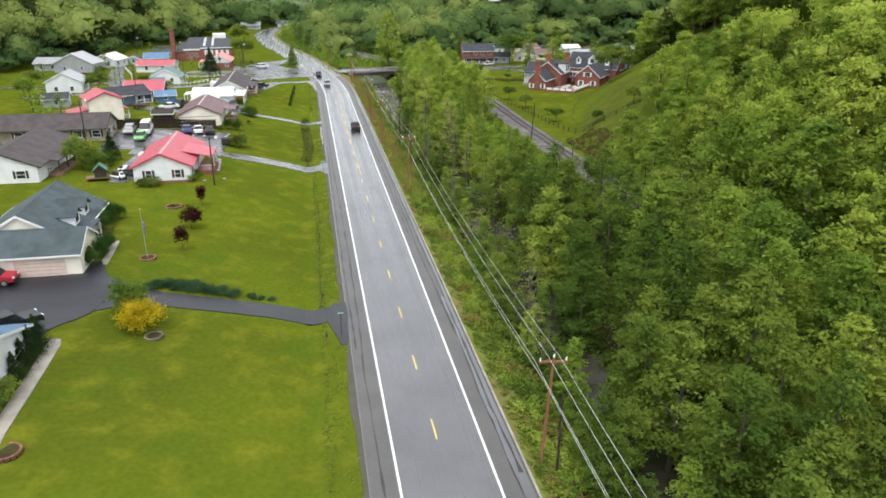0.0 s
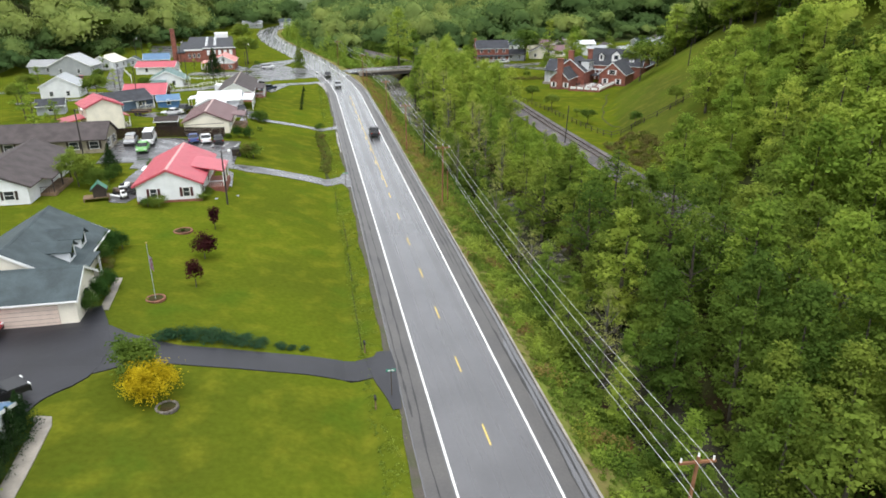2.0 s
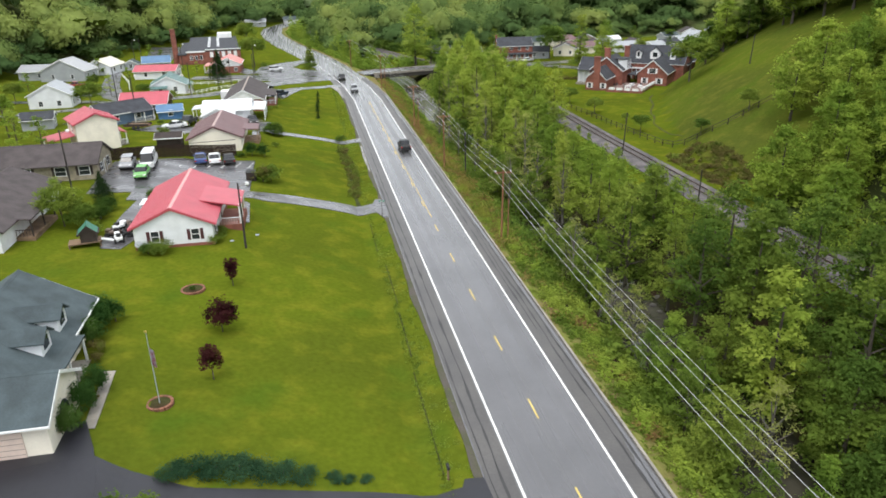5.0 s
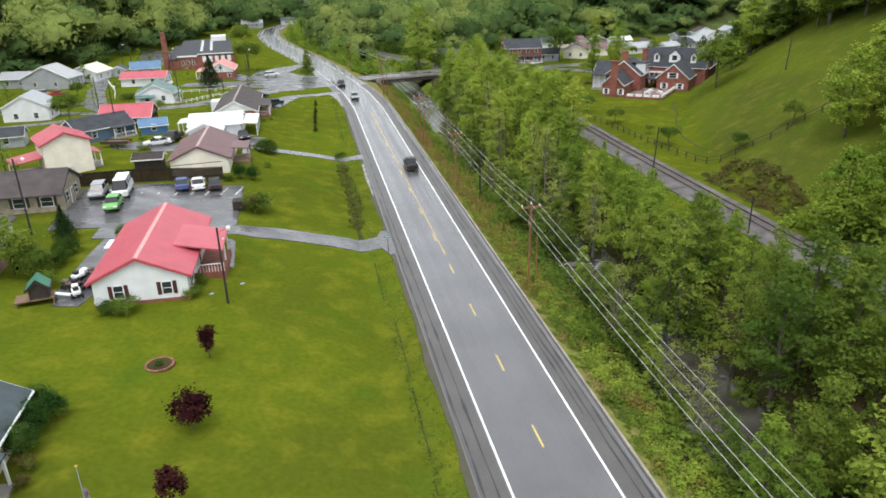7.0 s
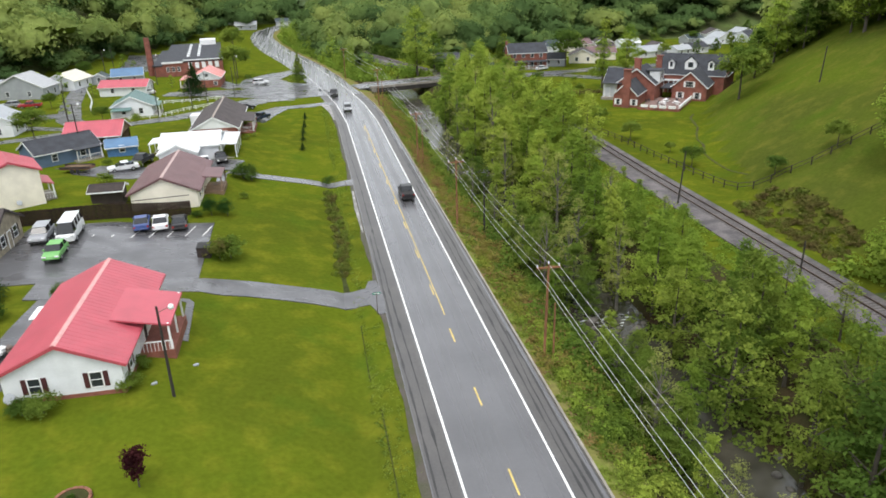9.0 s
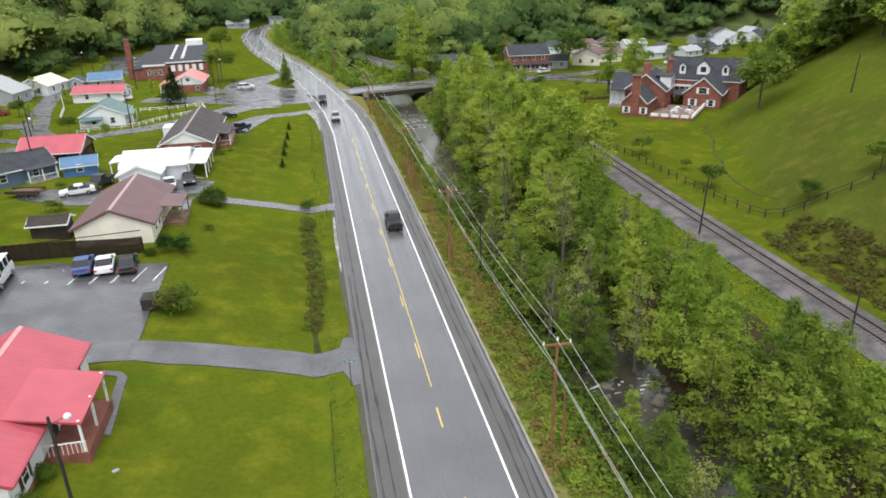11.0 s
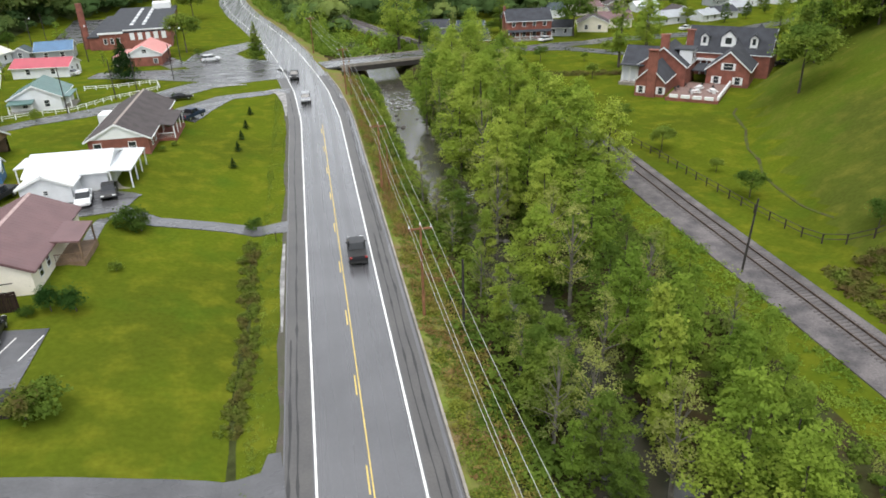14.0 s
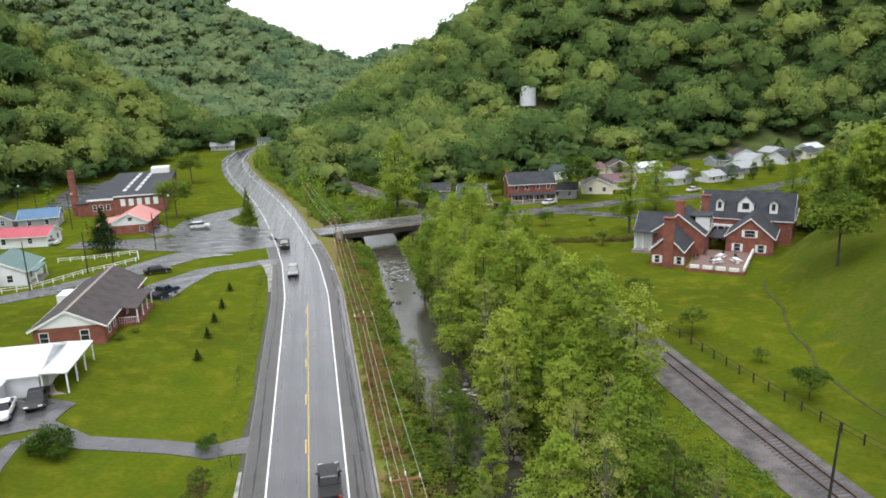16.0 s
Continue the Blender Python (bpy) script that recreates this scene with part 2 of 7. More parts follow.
WOOD = material("weathered_wood", (0.2, 0.13, 0.08), 0.85, vary=0.35, scale=1.0, fine=8.0, bump=0.3)
DARKWOOD = material("dark_stained_wood", (0.035, 0.024, 0.02), 0.8, vary=0.35, scale=1.0, fine=8.0, bump=0.3)
SHUTTER = material("dark_shutter_paint", (0.06, 0.014, 0.016), 0.6, vary=0.1)
GLASS = material("window_glass", (0.03, 0.035, 0.04), 0.08, vary=0.1, bump=0.0)
RUBBER = material("tyre_rubber", (0.02, 0.02, 0.02), 0.8, vary=0.2)
STEEL = material("rail_steel", (0.16, 0.12, 0.1), 0.45, 0.7, vary=0.3, fine=9.0)
TIE = material("creosote_tie", (0.098, 0.086, 0.082), 0.9, vary=0.4, fine=8.0, bump=0.3)
WIRE = material("aluminium_wire", (0.55, 0.55, 0.53), 0.4, 0.3, vary=0.1, bump=0.0)
ROCK = material("river_rock", (0.11, 0.1, 0.088), 0.8, vary=0.4, scale=0.9, fine=6.0, bump=0.5)
LEAF_BRIGHT = leaf_material("spring_leaves", (0.165, 0.255, 0.038), (0.27, 0.365, 0.055), (0.37, 0.44, 0.078), flick=0.15)
LEAF_MID = leaf_material("green_leaves", (0.082, 0.14, 0.026), (0.142, 0.208, 0.035), (0.22, 0.28, 0.048))
LEAF_FAR = leaf_material("hillside_leaves", (0.09, 0.15, 0.05), (0.162, 0.24, 0.074), (0.285, 0.345, 0.1), patch=0.03, flick=0.12)
# Hillside greens darkened in the colour itself, against the sun on this slope.
LEAF_VALLEY_DARK = leaf_material("darkened_valley_leaves", (0.08, 0.14, 0.048), (0.145, 0.22, 0.068), (0.27, 0.33, 0.095), patch=0.03, flick=0.14)
# Distance haze is put into these paler, bluer greens.
LEAF_RIDGE_HAZE = leaf_material("hazy_ridge_leaves", (0.105, 0.178, 0.098), (0.158, 0.242, 0.125), (0.225, 0.3, 0.145), patch=0.02, flick=0.12)
LEAF_DARK = leaf_material("evergreen_leaves", (0.02, 0.045, 0.015), (0.03, 0.06, 0.02), (0.045, 0.08, 0.025), patch=0.5)
LEAF_RED = leaf_material("maroon_leaves", (0.03, 0.012, 0.013), (0.05, 0.016, 0.018), (0.075, 0.025, 0.024), patch=0.8)
LEAF_YELLOW = leaf_material("golden_leaves", (0.36, 0.28, 0.012), (0.55, 0.43, 0.02), (0.64, 0.53, 0.035), patch=0.8)
LEAF_BROWN = leaf_material("dry_brush", (0.2, 0.105, 0.05), (0.27, 0.17, 0.075), (0.24, 0.27, 0.045), patch=0.35)
LEAF_WEED = leaf_material("weedy_growth", (0.12, 0.09, 0.038), (0.15, 0.14, 0.042), (0.15, 0.2, 0.036), patch=0.5)

# ---- the lie of the land ----
CENTRE = np.array([(-300, 0), (222, 0), (245, -1.2), (262, -3.0), (290, -6.6), (317, -10.8), (335, -14.2), (380, -23.6), (413, -29), (450, -33), (485, -33), (520, -24), (570, -2), (640, 40), (760, 90), (2000, 90)])
RAIL = np.array([(-300, 44.0), (170, 44.0), (205, 44.7), (240, 42.4), (270, 38), (295, 32.8), (324, 24), (387, 8), (440, -8), (520, -18), (2000, -30)])
CREEK = np.array([(-300, 17), (60, 17), (105, 18.6), (130, 19.4), (160, 18.6), (188, 17.6), (218, 16.8), (245, 17.6), (283, 17.5), (330, 12), (400, -4), (2000, -20)])
FOOT = np.array([(-300, 50), (80, 48.5), (120, 48), (148, 49.5), (166, 56), (190, 65), (210, 76), (223, 85), (232, 100), (240, 130), (250, 190), (262, 240)])
LEFTEDGE = np.array([(-300, -118), (200, -112), (270, -120), (310, -112), (340, -95), (370, -90), (410, -74), (460, -67), (500, -59), (600, -66), (900, -150)])


def along(table, y):
    return np.interp(y, table[:, 0], table[:, 1])


def step(a, b, v):
    t = np.clip((v - a) / (b - a), 0, 1)
    return t * t * (3 - 2 * t)


def lawn_rise(left, y):
    """Verge, ditch and the lawn that climbs from the road; it lies flatter towards the junction."""
    climb = np.interp(left, [0, 5.6, 7.4, 8.6, 9.3, 10.1, 13, 19, 24, 29, 36, 48, 64, 90], [0, -0.02, -0.15, -0.35, -0.6, -0.2, 0.65, 2.05, 3.05, 3.5, 4.1, 4.6, 4.9, 5.0])
    return climb * np.interp(y, [160, 190, 212, 250], [1, 0.78, 0.5, 0.15])


# level plots on which the houses stand: centre, half width and depth, height
PADS = [(x, y, hx, hy, float(lawn_rise(0.4 * hx - x if x > -45 else -x, y))) for x, y, hx, hy in (
    (-39.2, 81.9, 7.6, 9.5), (-36.6, 51.8, 5.6, 6), (-30.9, 118.5, 4.6, 8.5), (-56.2, 142.8, 18, 4.2), (-53.4, 118.4, 5.5, 9), (-51.8, 161.9, 5.4, 5.4),
    (-31.7, 163.1, 4.8, 7.6), (-31.4, 188.1, 6.8, 7), (-30.5, 214.5, 5, 12), (-54.0, 189.6, 6.0, 6.0), (-50.9, 202.6, 5, 4.5))]


def height(x, y):
    x, y = np.asarray(x, float), np.asarray(y, float)
    d = x - along(CENTRE, y)
    # left: verge, ditch, rising lawn
    left = -d
    lawn = lawn_rise(left, y)
    for px, py, hx, hy, pz in PADS:
        off = np.maximum(np.maximum(np.abs(x - px) - hx, np.abs(y - py) - hy), 0)
        lawn = lawn + (pz - lawn) * (1 - step(0, 4.5, off))
    e = along(LEFTEDGE, y) - x
    spur = np.interp(y, [0, 300, 400, 500, 580, 700], [62, 64, 72, 74, 60, 10])
    lawn = lawn + spur * (0.35 * step(-12, 118, e) + 0.65 * np.clip(e / 105, 0, 1))
    # right: bank, creek, railway, hill
    c = np.abs(x - along(CREEK, y))
    right = np.interp(d, [0, 6.2, 9, 12.5, 40], [0, -0.05, -0.7, -1.6, -1.2])
    bed = np.interp(c, [0, 3.2, 4.4, 7.5, 11], [-4.7, -4.4, -3.7, -1.8, 0])
    right = np.where(c < 11, np.minimum(right, bed - 0.2 * (c > 7.5)), right)
    r = np.abs(x - along(RAIL, y))
    right = right * step(2.5, 6, r) + (-1.15) * (1 - step(2.5, 6, r))
    past = x - along(FOOT, y)
    mound = np.where(y < 300, 0.56 * np.clip(past, 0, 90) * step(-2, 6, past) * (1 - step(215, 300, y - 0.25 * np.clip(past, 0, 90))), 0)
    right = right + mound
    nose = np.interp(x, [-10, 15, 45, 85, 105, 200, 400], [0, 6, 25, 43, 58, 107, 148])
    right = right + nose * step(365, 520, y + 0.12 * np.clip(x - 150, 0, 200)) * (1 - 0.8 * step(545, 820, y)) * step(10, 30, d)
    right = right + 60 * step(215, 330, x)
    z = np.where(d < 0, lawn, right)
    far = np.interp(x, [-700, -325, -108, 5, 60, 130, 300], [230, 195, 118, 62, 36, 20, 20])
    z = z + far * step(560, 1010, y) + 40 * step(900, 1500, y) * step(-50, 200, x)
    return z + 0.12 * np.sin(0.31 * x + 0.13 * y) * np.sin(0.09 * y) * step(9.5, 16, np.abs(d)) * step(4, 7, r)


def lines(*spans):
    return np.unique(np.concatenate([np.arange(a, b, s) for a, b, s in spans]))


GX = lines((-760, -140, 20), (-140, -60, 4), (-60, -24, 2), (-24, 62, 0.8), (62, 130, 3), (130, 300, 8), (300, 781, 20))
GY = lines((-140, 20, 8), (20, 310, 2.5), (310, 520, 6), (520, 1701, 20))
XX, YY = np.meshgrid(GX, GY)
ZZ = height(XX, YY)


def ground_z(x, y):
    """Height of the ground sheet itself."""
    i = np.clip(np.searchsorted(GX, x) - 1, 0, len(GX) - 2)
    j = np.clip(np.searchsorted(GY, y) - 1, 0, len(GY) - 2)
    u, v = (x - GX[i]) / (GX[i + 1] - GX[i]), (y - GY[j]) / (GY[j + 1] - GY[j])
    return (ZZ[j, i] * (1 - u) + ZZ[j, i + 1] * u) * (1 - v) + (ZZ[j + 1, i] * (1 - u) + ZZ[j + 1, i + 1] * u) * v


def gz(x, y):
    return float(ground_z(np.float64(x), np.float64(y)))


def build_ground():
    ny, nx = XX.shape
    me = bpy.data.meshes.new("ground")
    idx = np.arange(nx * ny).reshape(ny, nx)
    faces = np.stack([idx[:-1, :-1], idx[:-1, 1:], idx[1:, 1:], idx[1:, :-1]], -1).reshape(-1, 4)
    me.from_pydata(np.stack([XX, YY, ZZ], -1).reshape(-1, 3).tolist(), [], faces.tolist())
    for m in (LAWN, SCRUB, WOODFLOOR, HILLFLOOR, SLOPEGRASS):
        me.materials.append(m)
    cx = (XX[:-1, :-1] + XX[1:, 1:]).reshape(-1) / 2
    cy = (YY[:-1, :-1] + YY[1:, 1:]).reshape(-1) / 2
    d, c = cx - along(CENTRE, cy), np.abs(cx - along(CREEK, cy))
    r = cx - along(RAIL, cy)
    kind = np.zeros(len(cx), int)
    kind[(d > 8) & (r < -5)] = 2
    kind[(d > 5.5) & (d <= 10)] = 1
    kind[(d > 8) & (r > -9) & (r < -3)] = 0
    kind[cx < along(LEFTEDGE, cy)] = 3
    kind[(cy > 365) & (d > 14)] = 3
    kind[(cy < 121) & (cx > along(FOOT, cy) - 2)] = 3
    kind[(cx > along(FOOT, cy) + 55)] = 3
    kind[cy > 540] = 3
    kind[(kind == 0) & (cx > along(FOOT, cy) + 3) & (cy < 262)] = 4
    me.polygons.foreach_set("material_index", kind.astype(np.int32))
    me.shade_smooth()
    return tagged(new("ground", me), "green valley floor of lawns, banks and wooded hills", "ground", kind="structure")


ground = build_ground()


def ribbon(name, pts, width, mat, dz, label, category, kind="structure", across=6, stepm=2.0, parent=None, skirt=0.25):
    """A strip laid on the ground along a line of points; width may vary from point to point."""
    pts = np.array(pts, float)
    w = np.full(len(pts), width, float) if np.isscalar(width) else np.array(width, float)
    s = np.r_[0, np.cumsum(np.hypot(*np.diff(pts, axis=0).T))]
    t = np.linspace(0, s[-1], max(2, int(s[-1] / stepm) + 1))
    px, py, ww = np.interp(t, s, pts[:, 0]), np.interp(t, s, pts[:, 1]), np.interp(t, s, w)
    tx, ty = np.gradient(px), np.gradient(py)
    ln = np.hypot(tx, ty)
    nx, ny = ty / ln, -tx / ln
    o = np.linspace(-0.5, 0.5, across + 1)
    X, Y = px[:, None] + nx[:, None] * ww[:, None] * o, py[:, None] + ny[:, None] * ww[:, None] * o
    Z = ground_z(X, Y) + dz
    if skirt:
        X, Y = np.c_[X[:, :1], X, X[:, -1:]], np.c_[Y[:, :1], Y, Y[:, -1:]]
        Z = np.c_[Z[:, :1] - skirt, Z, Z[:, -1:] - skirt]
    k = X.shape[1]
    idx = np.arange(X.size).reshape(X.shape)
    faces = np.stack([idx[:-1, :-1], idx[:-1, 1:], idx[1:, 1:], idx[1:, :-1]], -1).reshape(-1, 4)
    me = bpy.data.meshes.new(name)
    me.from_pydata(np.stack([X, Y, Z], -1).reshape(-1, 3).tolist(), [], faces.tolist())
    me.materials.append(mat)
    ob = new(name, me)
    if parent is not None:
        ob.parent = parent
        if label:
            ob["label"] = label
        return ob
    return tagged(ob, label, category, kind=kind)


# ---- road ----
def road_line(y0, y1, off=0.0, s=6.0):
    y = np.linspace(y0, y1, int((y1 - y0) / s) + 2)
    return np.c_[along(CENTRE, y) + off, y]


road = ribbon("road", road_line(-60, 700), 11.4, ASPHALT, 0.07, "damp grey two-lane asphalt road with worn edges", "road", across=12)
for off in (-3.52, 3.45):
    ribbon("edge_line", road_line(-60, 520, off), 0.17, LINE_WHITE, 0.076, "", "", across=1, parent=road, skirt=0)
TAR = material("tar_crack", (0.028, 0.027, 0.027), 0.55, vary=0.3, scale=0.8, fine=7.0)
WORN = material("weathered_shoulder_asphalt", (0.06, 0.057, 0.056), 0.5, vary=0.35, scale=0.25, fine=5.0, bump=0.15, second=(0.085, 0.08, 0.076))
for a, b in ((3.62, 5.84), (-5.6, -3.7)):
    ribbon("shoulder", road_line(-60, 260, (a + b) / 2), b - a, WORN, 0.0745, "", "", across=2, parent=road, skirt=0)
crack_r = np.random.default_rng(12)
for off, y0, y1, wob in ((4.75, 30, 262, 0.22), (5.3, 40, 120, 0.15), (4.25, 90, 170, 0.12), (-4.7, 30, 250, 0.15), (-5.2, 60, 150, 0.12), (5.2, 170, 240, 0.16)):
    ys = np.arange(y0, y1, 1.5)
    wander = np.cumsum(crack_r.normal(size=len(ys))) * 0.05
    wander -= np.linspace(0, wander[-1], len(ys))
    ribbon("tar_crack", np.c_[along(CENTRE, ys) + off + np.clip(wander, -1, 1) * wob / 0.25, ys], 0.05 + 0.11 * np.abs(crack_r.normal(size=len(ys))), TAR, 0.078, "", "", across=1, parent=road, skirt=0, stepm=1.5)
y = 34.35
while y < 222:
    if y < 122:
        ribbon("centre_dash", road_line(y, y + 2.7, 0.0, 1.5), 0.14, LINE_YELLOW, 0.076, "", "", across=1, parent=road, skirt=0)
    else:
        ribbon("centre_dash", road_line(y, y + 2.7, -0.14, 1.5), 0.12, LINE_YELLOW, 0.076, "", "", across=1, parent=road, skirt=0)
    y += 10.5
ribbon("centre_line", road_line(124, 218, 0.12), 0.1, LINE_YELLOW, 0.076, "", "", across=1, parent=road, skirt=0)

ribbon("driveway", [(-6.0, 68.5), (-8.5, 68.5), (-13, 68.5), (-18, 68.4), (-24.3, 68.5), (-27.5, 69.2), (-30.5, 69.2), (-36, 69.2)], [3.8, 3.4, 3.2, 3.1, 3.1, 4.8, 8.0, 9.0], BLACKTOP, 0.08, "dark sealed asphalt driveway leading to the garage", "driveway", stepm=1.0)
ribbon("driveway", [(-6.2, 61.4), (-6.3, 63.5), (-6.6, 66.2), (-6.7, 68.5), (-6.3, 70.9)], [0.7, 1.2, 2.0, 2.4, 1.3], BLACKTOP, 0.095, "dark sealed flare where the driveway meets the road", "driveway", stepm=0.8, across=3)
ribbon("driveway", [(-37.5, 76.2), (-37.2, 73), (-36.8, 69.5), (-36.8, 66.5), (-37.4, 63.6), (-37.6, 61.5), (-37.6, 58)], [12.0, 13.8, 15.0, 14.6, 11.4, 10.4, 10.0], BLACKTOP, 0.1, "dark sealed asphalt apron before the garage", "driveway", stepm=1.0, across=10)
ribbon("driveway", [(-5.6, 130.5), (-8.2, 130.5), (-16, 130.5), (-25, 130.5)], [4.4, 4.0, 3.8, 3.8], DRIVE, 0.08, "grey asphalt driveway across the lawn", "driveway", stepm=1.0)
ribbon("driveway", [(-6.0, 125.8), (-6.2, 128), (-6.6, 130.5), (-6.3, 134.2)], [0.6, 1.4, 2.2, 0.9], DRIVE, 0.095, "grey asphalt flare where the driveway meets the road", "driveway", stepm=0.8, across=3)
ribbon("driveway", [(-5.6, 174.0), (-7.4, 174.1), (-13, 174.3), (-20.5, 174.3), (-25, 176.5)], [3.4, 2.8, 2.5, 2.5, 4.0], DRIVE, 0.08, "narrow grey driveway across the lawn", "driveway", stepm=1.0)
ribbon("driveway", [(-5.5, 247), (-9, 247.5), (-18.6, 243.0), (-23.4, 233.0), (-25.4, 222.5)], [5, 3.6, 4.2, 7, 7], DRIVE, 0.08, "grey driveway beside the brick house", "driveway", stepm=1.0)
ribbon("driveway", [(-24.8, 130.5), (-32, 130.5), (-40, 130.5)], [4.0, 4.2, 4.2], DRIVE, 0.1, "grey asphalt strip joining the lot to the driveway", "driveway", stepm=1.0)
ribbon("parking_lot", [(-24.6, 141.3), (-46, 141.0)], [17.8, 17.6], DRIVE, 0.09, "worn grey asphalt parking lot with wet patches", "parking lot", stepm=1.0, across=16)
ribbon("road", [(-6, 267), (-14, 264), (-24, 257), (-30, 249), (-36, 240.5), (-45, 232.5), (-53, 225.5), (-66, 216), (-84, 208)], [15, 10, 7.5, 8, 7.5, 6, 5, 4.6, 4.4], DRIVE, 0.07, "grey asphalt side road", "road", stepm=1.5)
ribbon("road", [(-9.5, 272), (-17.0, 274.8), (-23.9, 283.4), (-25.9, 295.3), (-21.0, 305.8), (-15, 314)], [14, 20, 17, 11, 8, 6], DRIVE, 0.085, "wide grey asphalt apron beside the junction", "road", stepm=1.5, across=10)
ribbon("road", [(-19.9, 267.6), (-29.8, 269.1), (-41.6, 272.4), (-51.4, 274.2)], [16, 14, 8, 6], DRIVE, 0.094, "grey asphalt lot before the school", "road", stepm=1.5, across=10)
ribbon("road", [(30, 284), (52, 284), (70, 286), (90, 289), (120, 289), (152, 302), (200, 325)], 6.5, DRIVE, 0.07, "grey asphalt road past the houses", "road", stepm=2)

# ---- water ----
def build_creek():
    y = np.arange(-60, 420, 3.0)
    x = along(CREEK, y)
    X = x[:, None] + np.array([-5, 0, 5])
    Y = np.repeat(y[:, None], 3, 1)
    Z = np.full(X.shape, -4.0)
    idx = np.arange(X.size).reshape(X.shape)
    me = bpy.data.meshes.new("creek_water")
    me.from_pydata(np.stack([X, Y, Z], -1).reshape(-1, 3).tolist(), [], np.stack([idx[:-1, :-1], idx[:-1, 1:], idx[1:, 1:], idx[1:, :-1]], -1).reshape(-1, 4).tolist())
    m = material("creek_water", (0.055, 0.05, 0.038), 0.16, vary=0.5, scale=0.4, fine=1.6, bump=0.45)
    me.materials.append(m)
    return tagged(new("water", me), "shallow grey-green creek running beside the road", "creek", kind="structure")


build_creek()

# ---- trees ----
def dome_leaves(n, size, lobes, r, flat=0.55):
    """Leaf triangles gathered in flat sprays over overlapping lobes: centre, radius, half height."""
    out = []
    w = np.array([l[3] * l[4] for l in lobes])
    w = w / w.sum()
    for (cx, cy, cz, rad, hz), f in zip(lobes, w):
        clumps = max(5, int(n * f / 13))
        v = r.normal(size=(clumps, 3))
        v /= np.linalg.norm(v, axis=1)[:, None]
        v[:, 2] = np.where(v[:, 2] < -0.3, -v[:, 2], v[:, 2])
        c = v * (r.uniform(0.5, 1.06, (clumps, 1))) * np.array([rad, rad, hz]) + (cx, cy, cz)
        p = np.repeat(c, 13, 0) + r.normal(size=(clumps * 13, 3)) * rad * (0.27, 0.27, 0.27 * flat)
        nv = np.repeat(v, 13, 0) * 0.5 + r.normal(size=p.shape) * 0.45 + (0, 0, 0.8)
        side = np.stack([p[:, 0], p[:, 1], np.zeros(len(p))], 1) / (np.abs(p[:, :2]).max() + 0.1)
        out.append((p, nv, np.repeat(v, 13, 0) * 0.42 + side * 0.25 + r.normal(size=p.shape) * 0.2 + (0, 0, 0.75)))
    p, nv, soft = [np.concatenate([o[i] for o in out]) for i in range(3)]
    soft /= np.linalg.norm(soft, axis=1)[:, None]
    nv /= np.linalg.norm(nv, axis=1)[:, None]
    a = np.cross(nv, r.normal(size=p.shape) * (1, 1, 0.45))
    a /= np.linalg.norm(a, axis=1)[:, None]
    b = np.cross(nv, a)
    s = size * r.uniform(0.6, 1.4, (len(p), 1))
    return np.stack([p - a * s, p + a * s * 0.6 - b * s * 0.75, p + a * s * 0.6 + b * s * 0.75], 1), soft


def crown_lobes(h, rad, base, r, count=9, narrow=False, fat=1.0):
    """Tiers of rounded boughs inside an egg-shaped outline, uneven all round."""
    lobes = [(0, 0, h - rad * 0.3, rad * 0.3 * fat, rad * 0.34)]
    for i in range(count):
        a = i * 2.4 + r.uniform(-0.5, 0.5)
        f = (i + r.uniform(0.1, 0.9)) / count
        z = base + (h * 0.93 - base) * f
        out = rad * math.sin(math.pi * (0.22 + 0.74 * f)) ** 0.8 * r.uniform(0.72, 1.12)
        if narrow:
            out *= 0.8
        q = rad * fat * r.uniform(0.24, 0.4) * (1.1 - 0.4 * f)
        k = max(out - q * 0.7, 0.1) * r.uniform(0.55, 1.0)
        lobes.append((math.cos(a) * k, math.sin(a) * k, z, q, q * r.uniform(0.62, 0.95)))
    return lobes


def tree_kind(seed, h, rad, base, leaves, size, mat, limbs=7, narrow=False, count=9, fat=1.0, dome=False):
    """Trunk mesh and crown mesh of one kind of tree."""
    r = np.random.default_rng(seed)
    lobes = crown_lobes(h, rad, base, r, count, narrow, fat)
    if dome:
        mid, half = (h + base) / 2, (h - base) / 2
        lobes = [(0, 0, mid, rad * 0.72, half * 0.8)]
        for i in range(count):
            a, e = r.uniform(0, 6.28), r.uniform(-0.6, 1.2)
            lobes.append((math.cos(a) * math.cos(e) * rad * 0.66, math.sin(a) * math.cos(e) * rad * 0.66, mid + half * 0.62 * math.sin(e), rad * r.uniform(0.24, 0.4), half * r.uniform(0.25, 0.42)))
    q, soft = dome_leaves(leaves, size, lobes, r)
    crown = quad_mesh("crown", q, mat, soft)
    bm = bmesh.new()
    lean = r.normal(size=2) * 0.02 * h
    top = Vector((lean[0], lean[1], h * 0.8))
    joint = Vector((lean[0] * 0.4, lean[1] * 0.4, h * 0.4))
    tube(bm, (0, 0, -0.6), joint, 0.019 * h, 0.013 * h, 7)
    tube(bm, joint, top, 0.013 * h, 0.004 * h, 6)
    for lobe in lobes[1:limbs + 1]:
        z = min(lobe[2] * 0.75, h * 0.7)
        f = z / (h * 0.8)
        tube(bm, top * f, lobe[:3], 0.007 * h, 0.002 * h, 5)
    me = bpy.data.meshes.new("trunk")
    bm.to_mesh(me)
    bm.free()
    me.materials.append(BARK)
    return me, crown


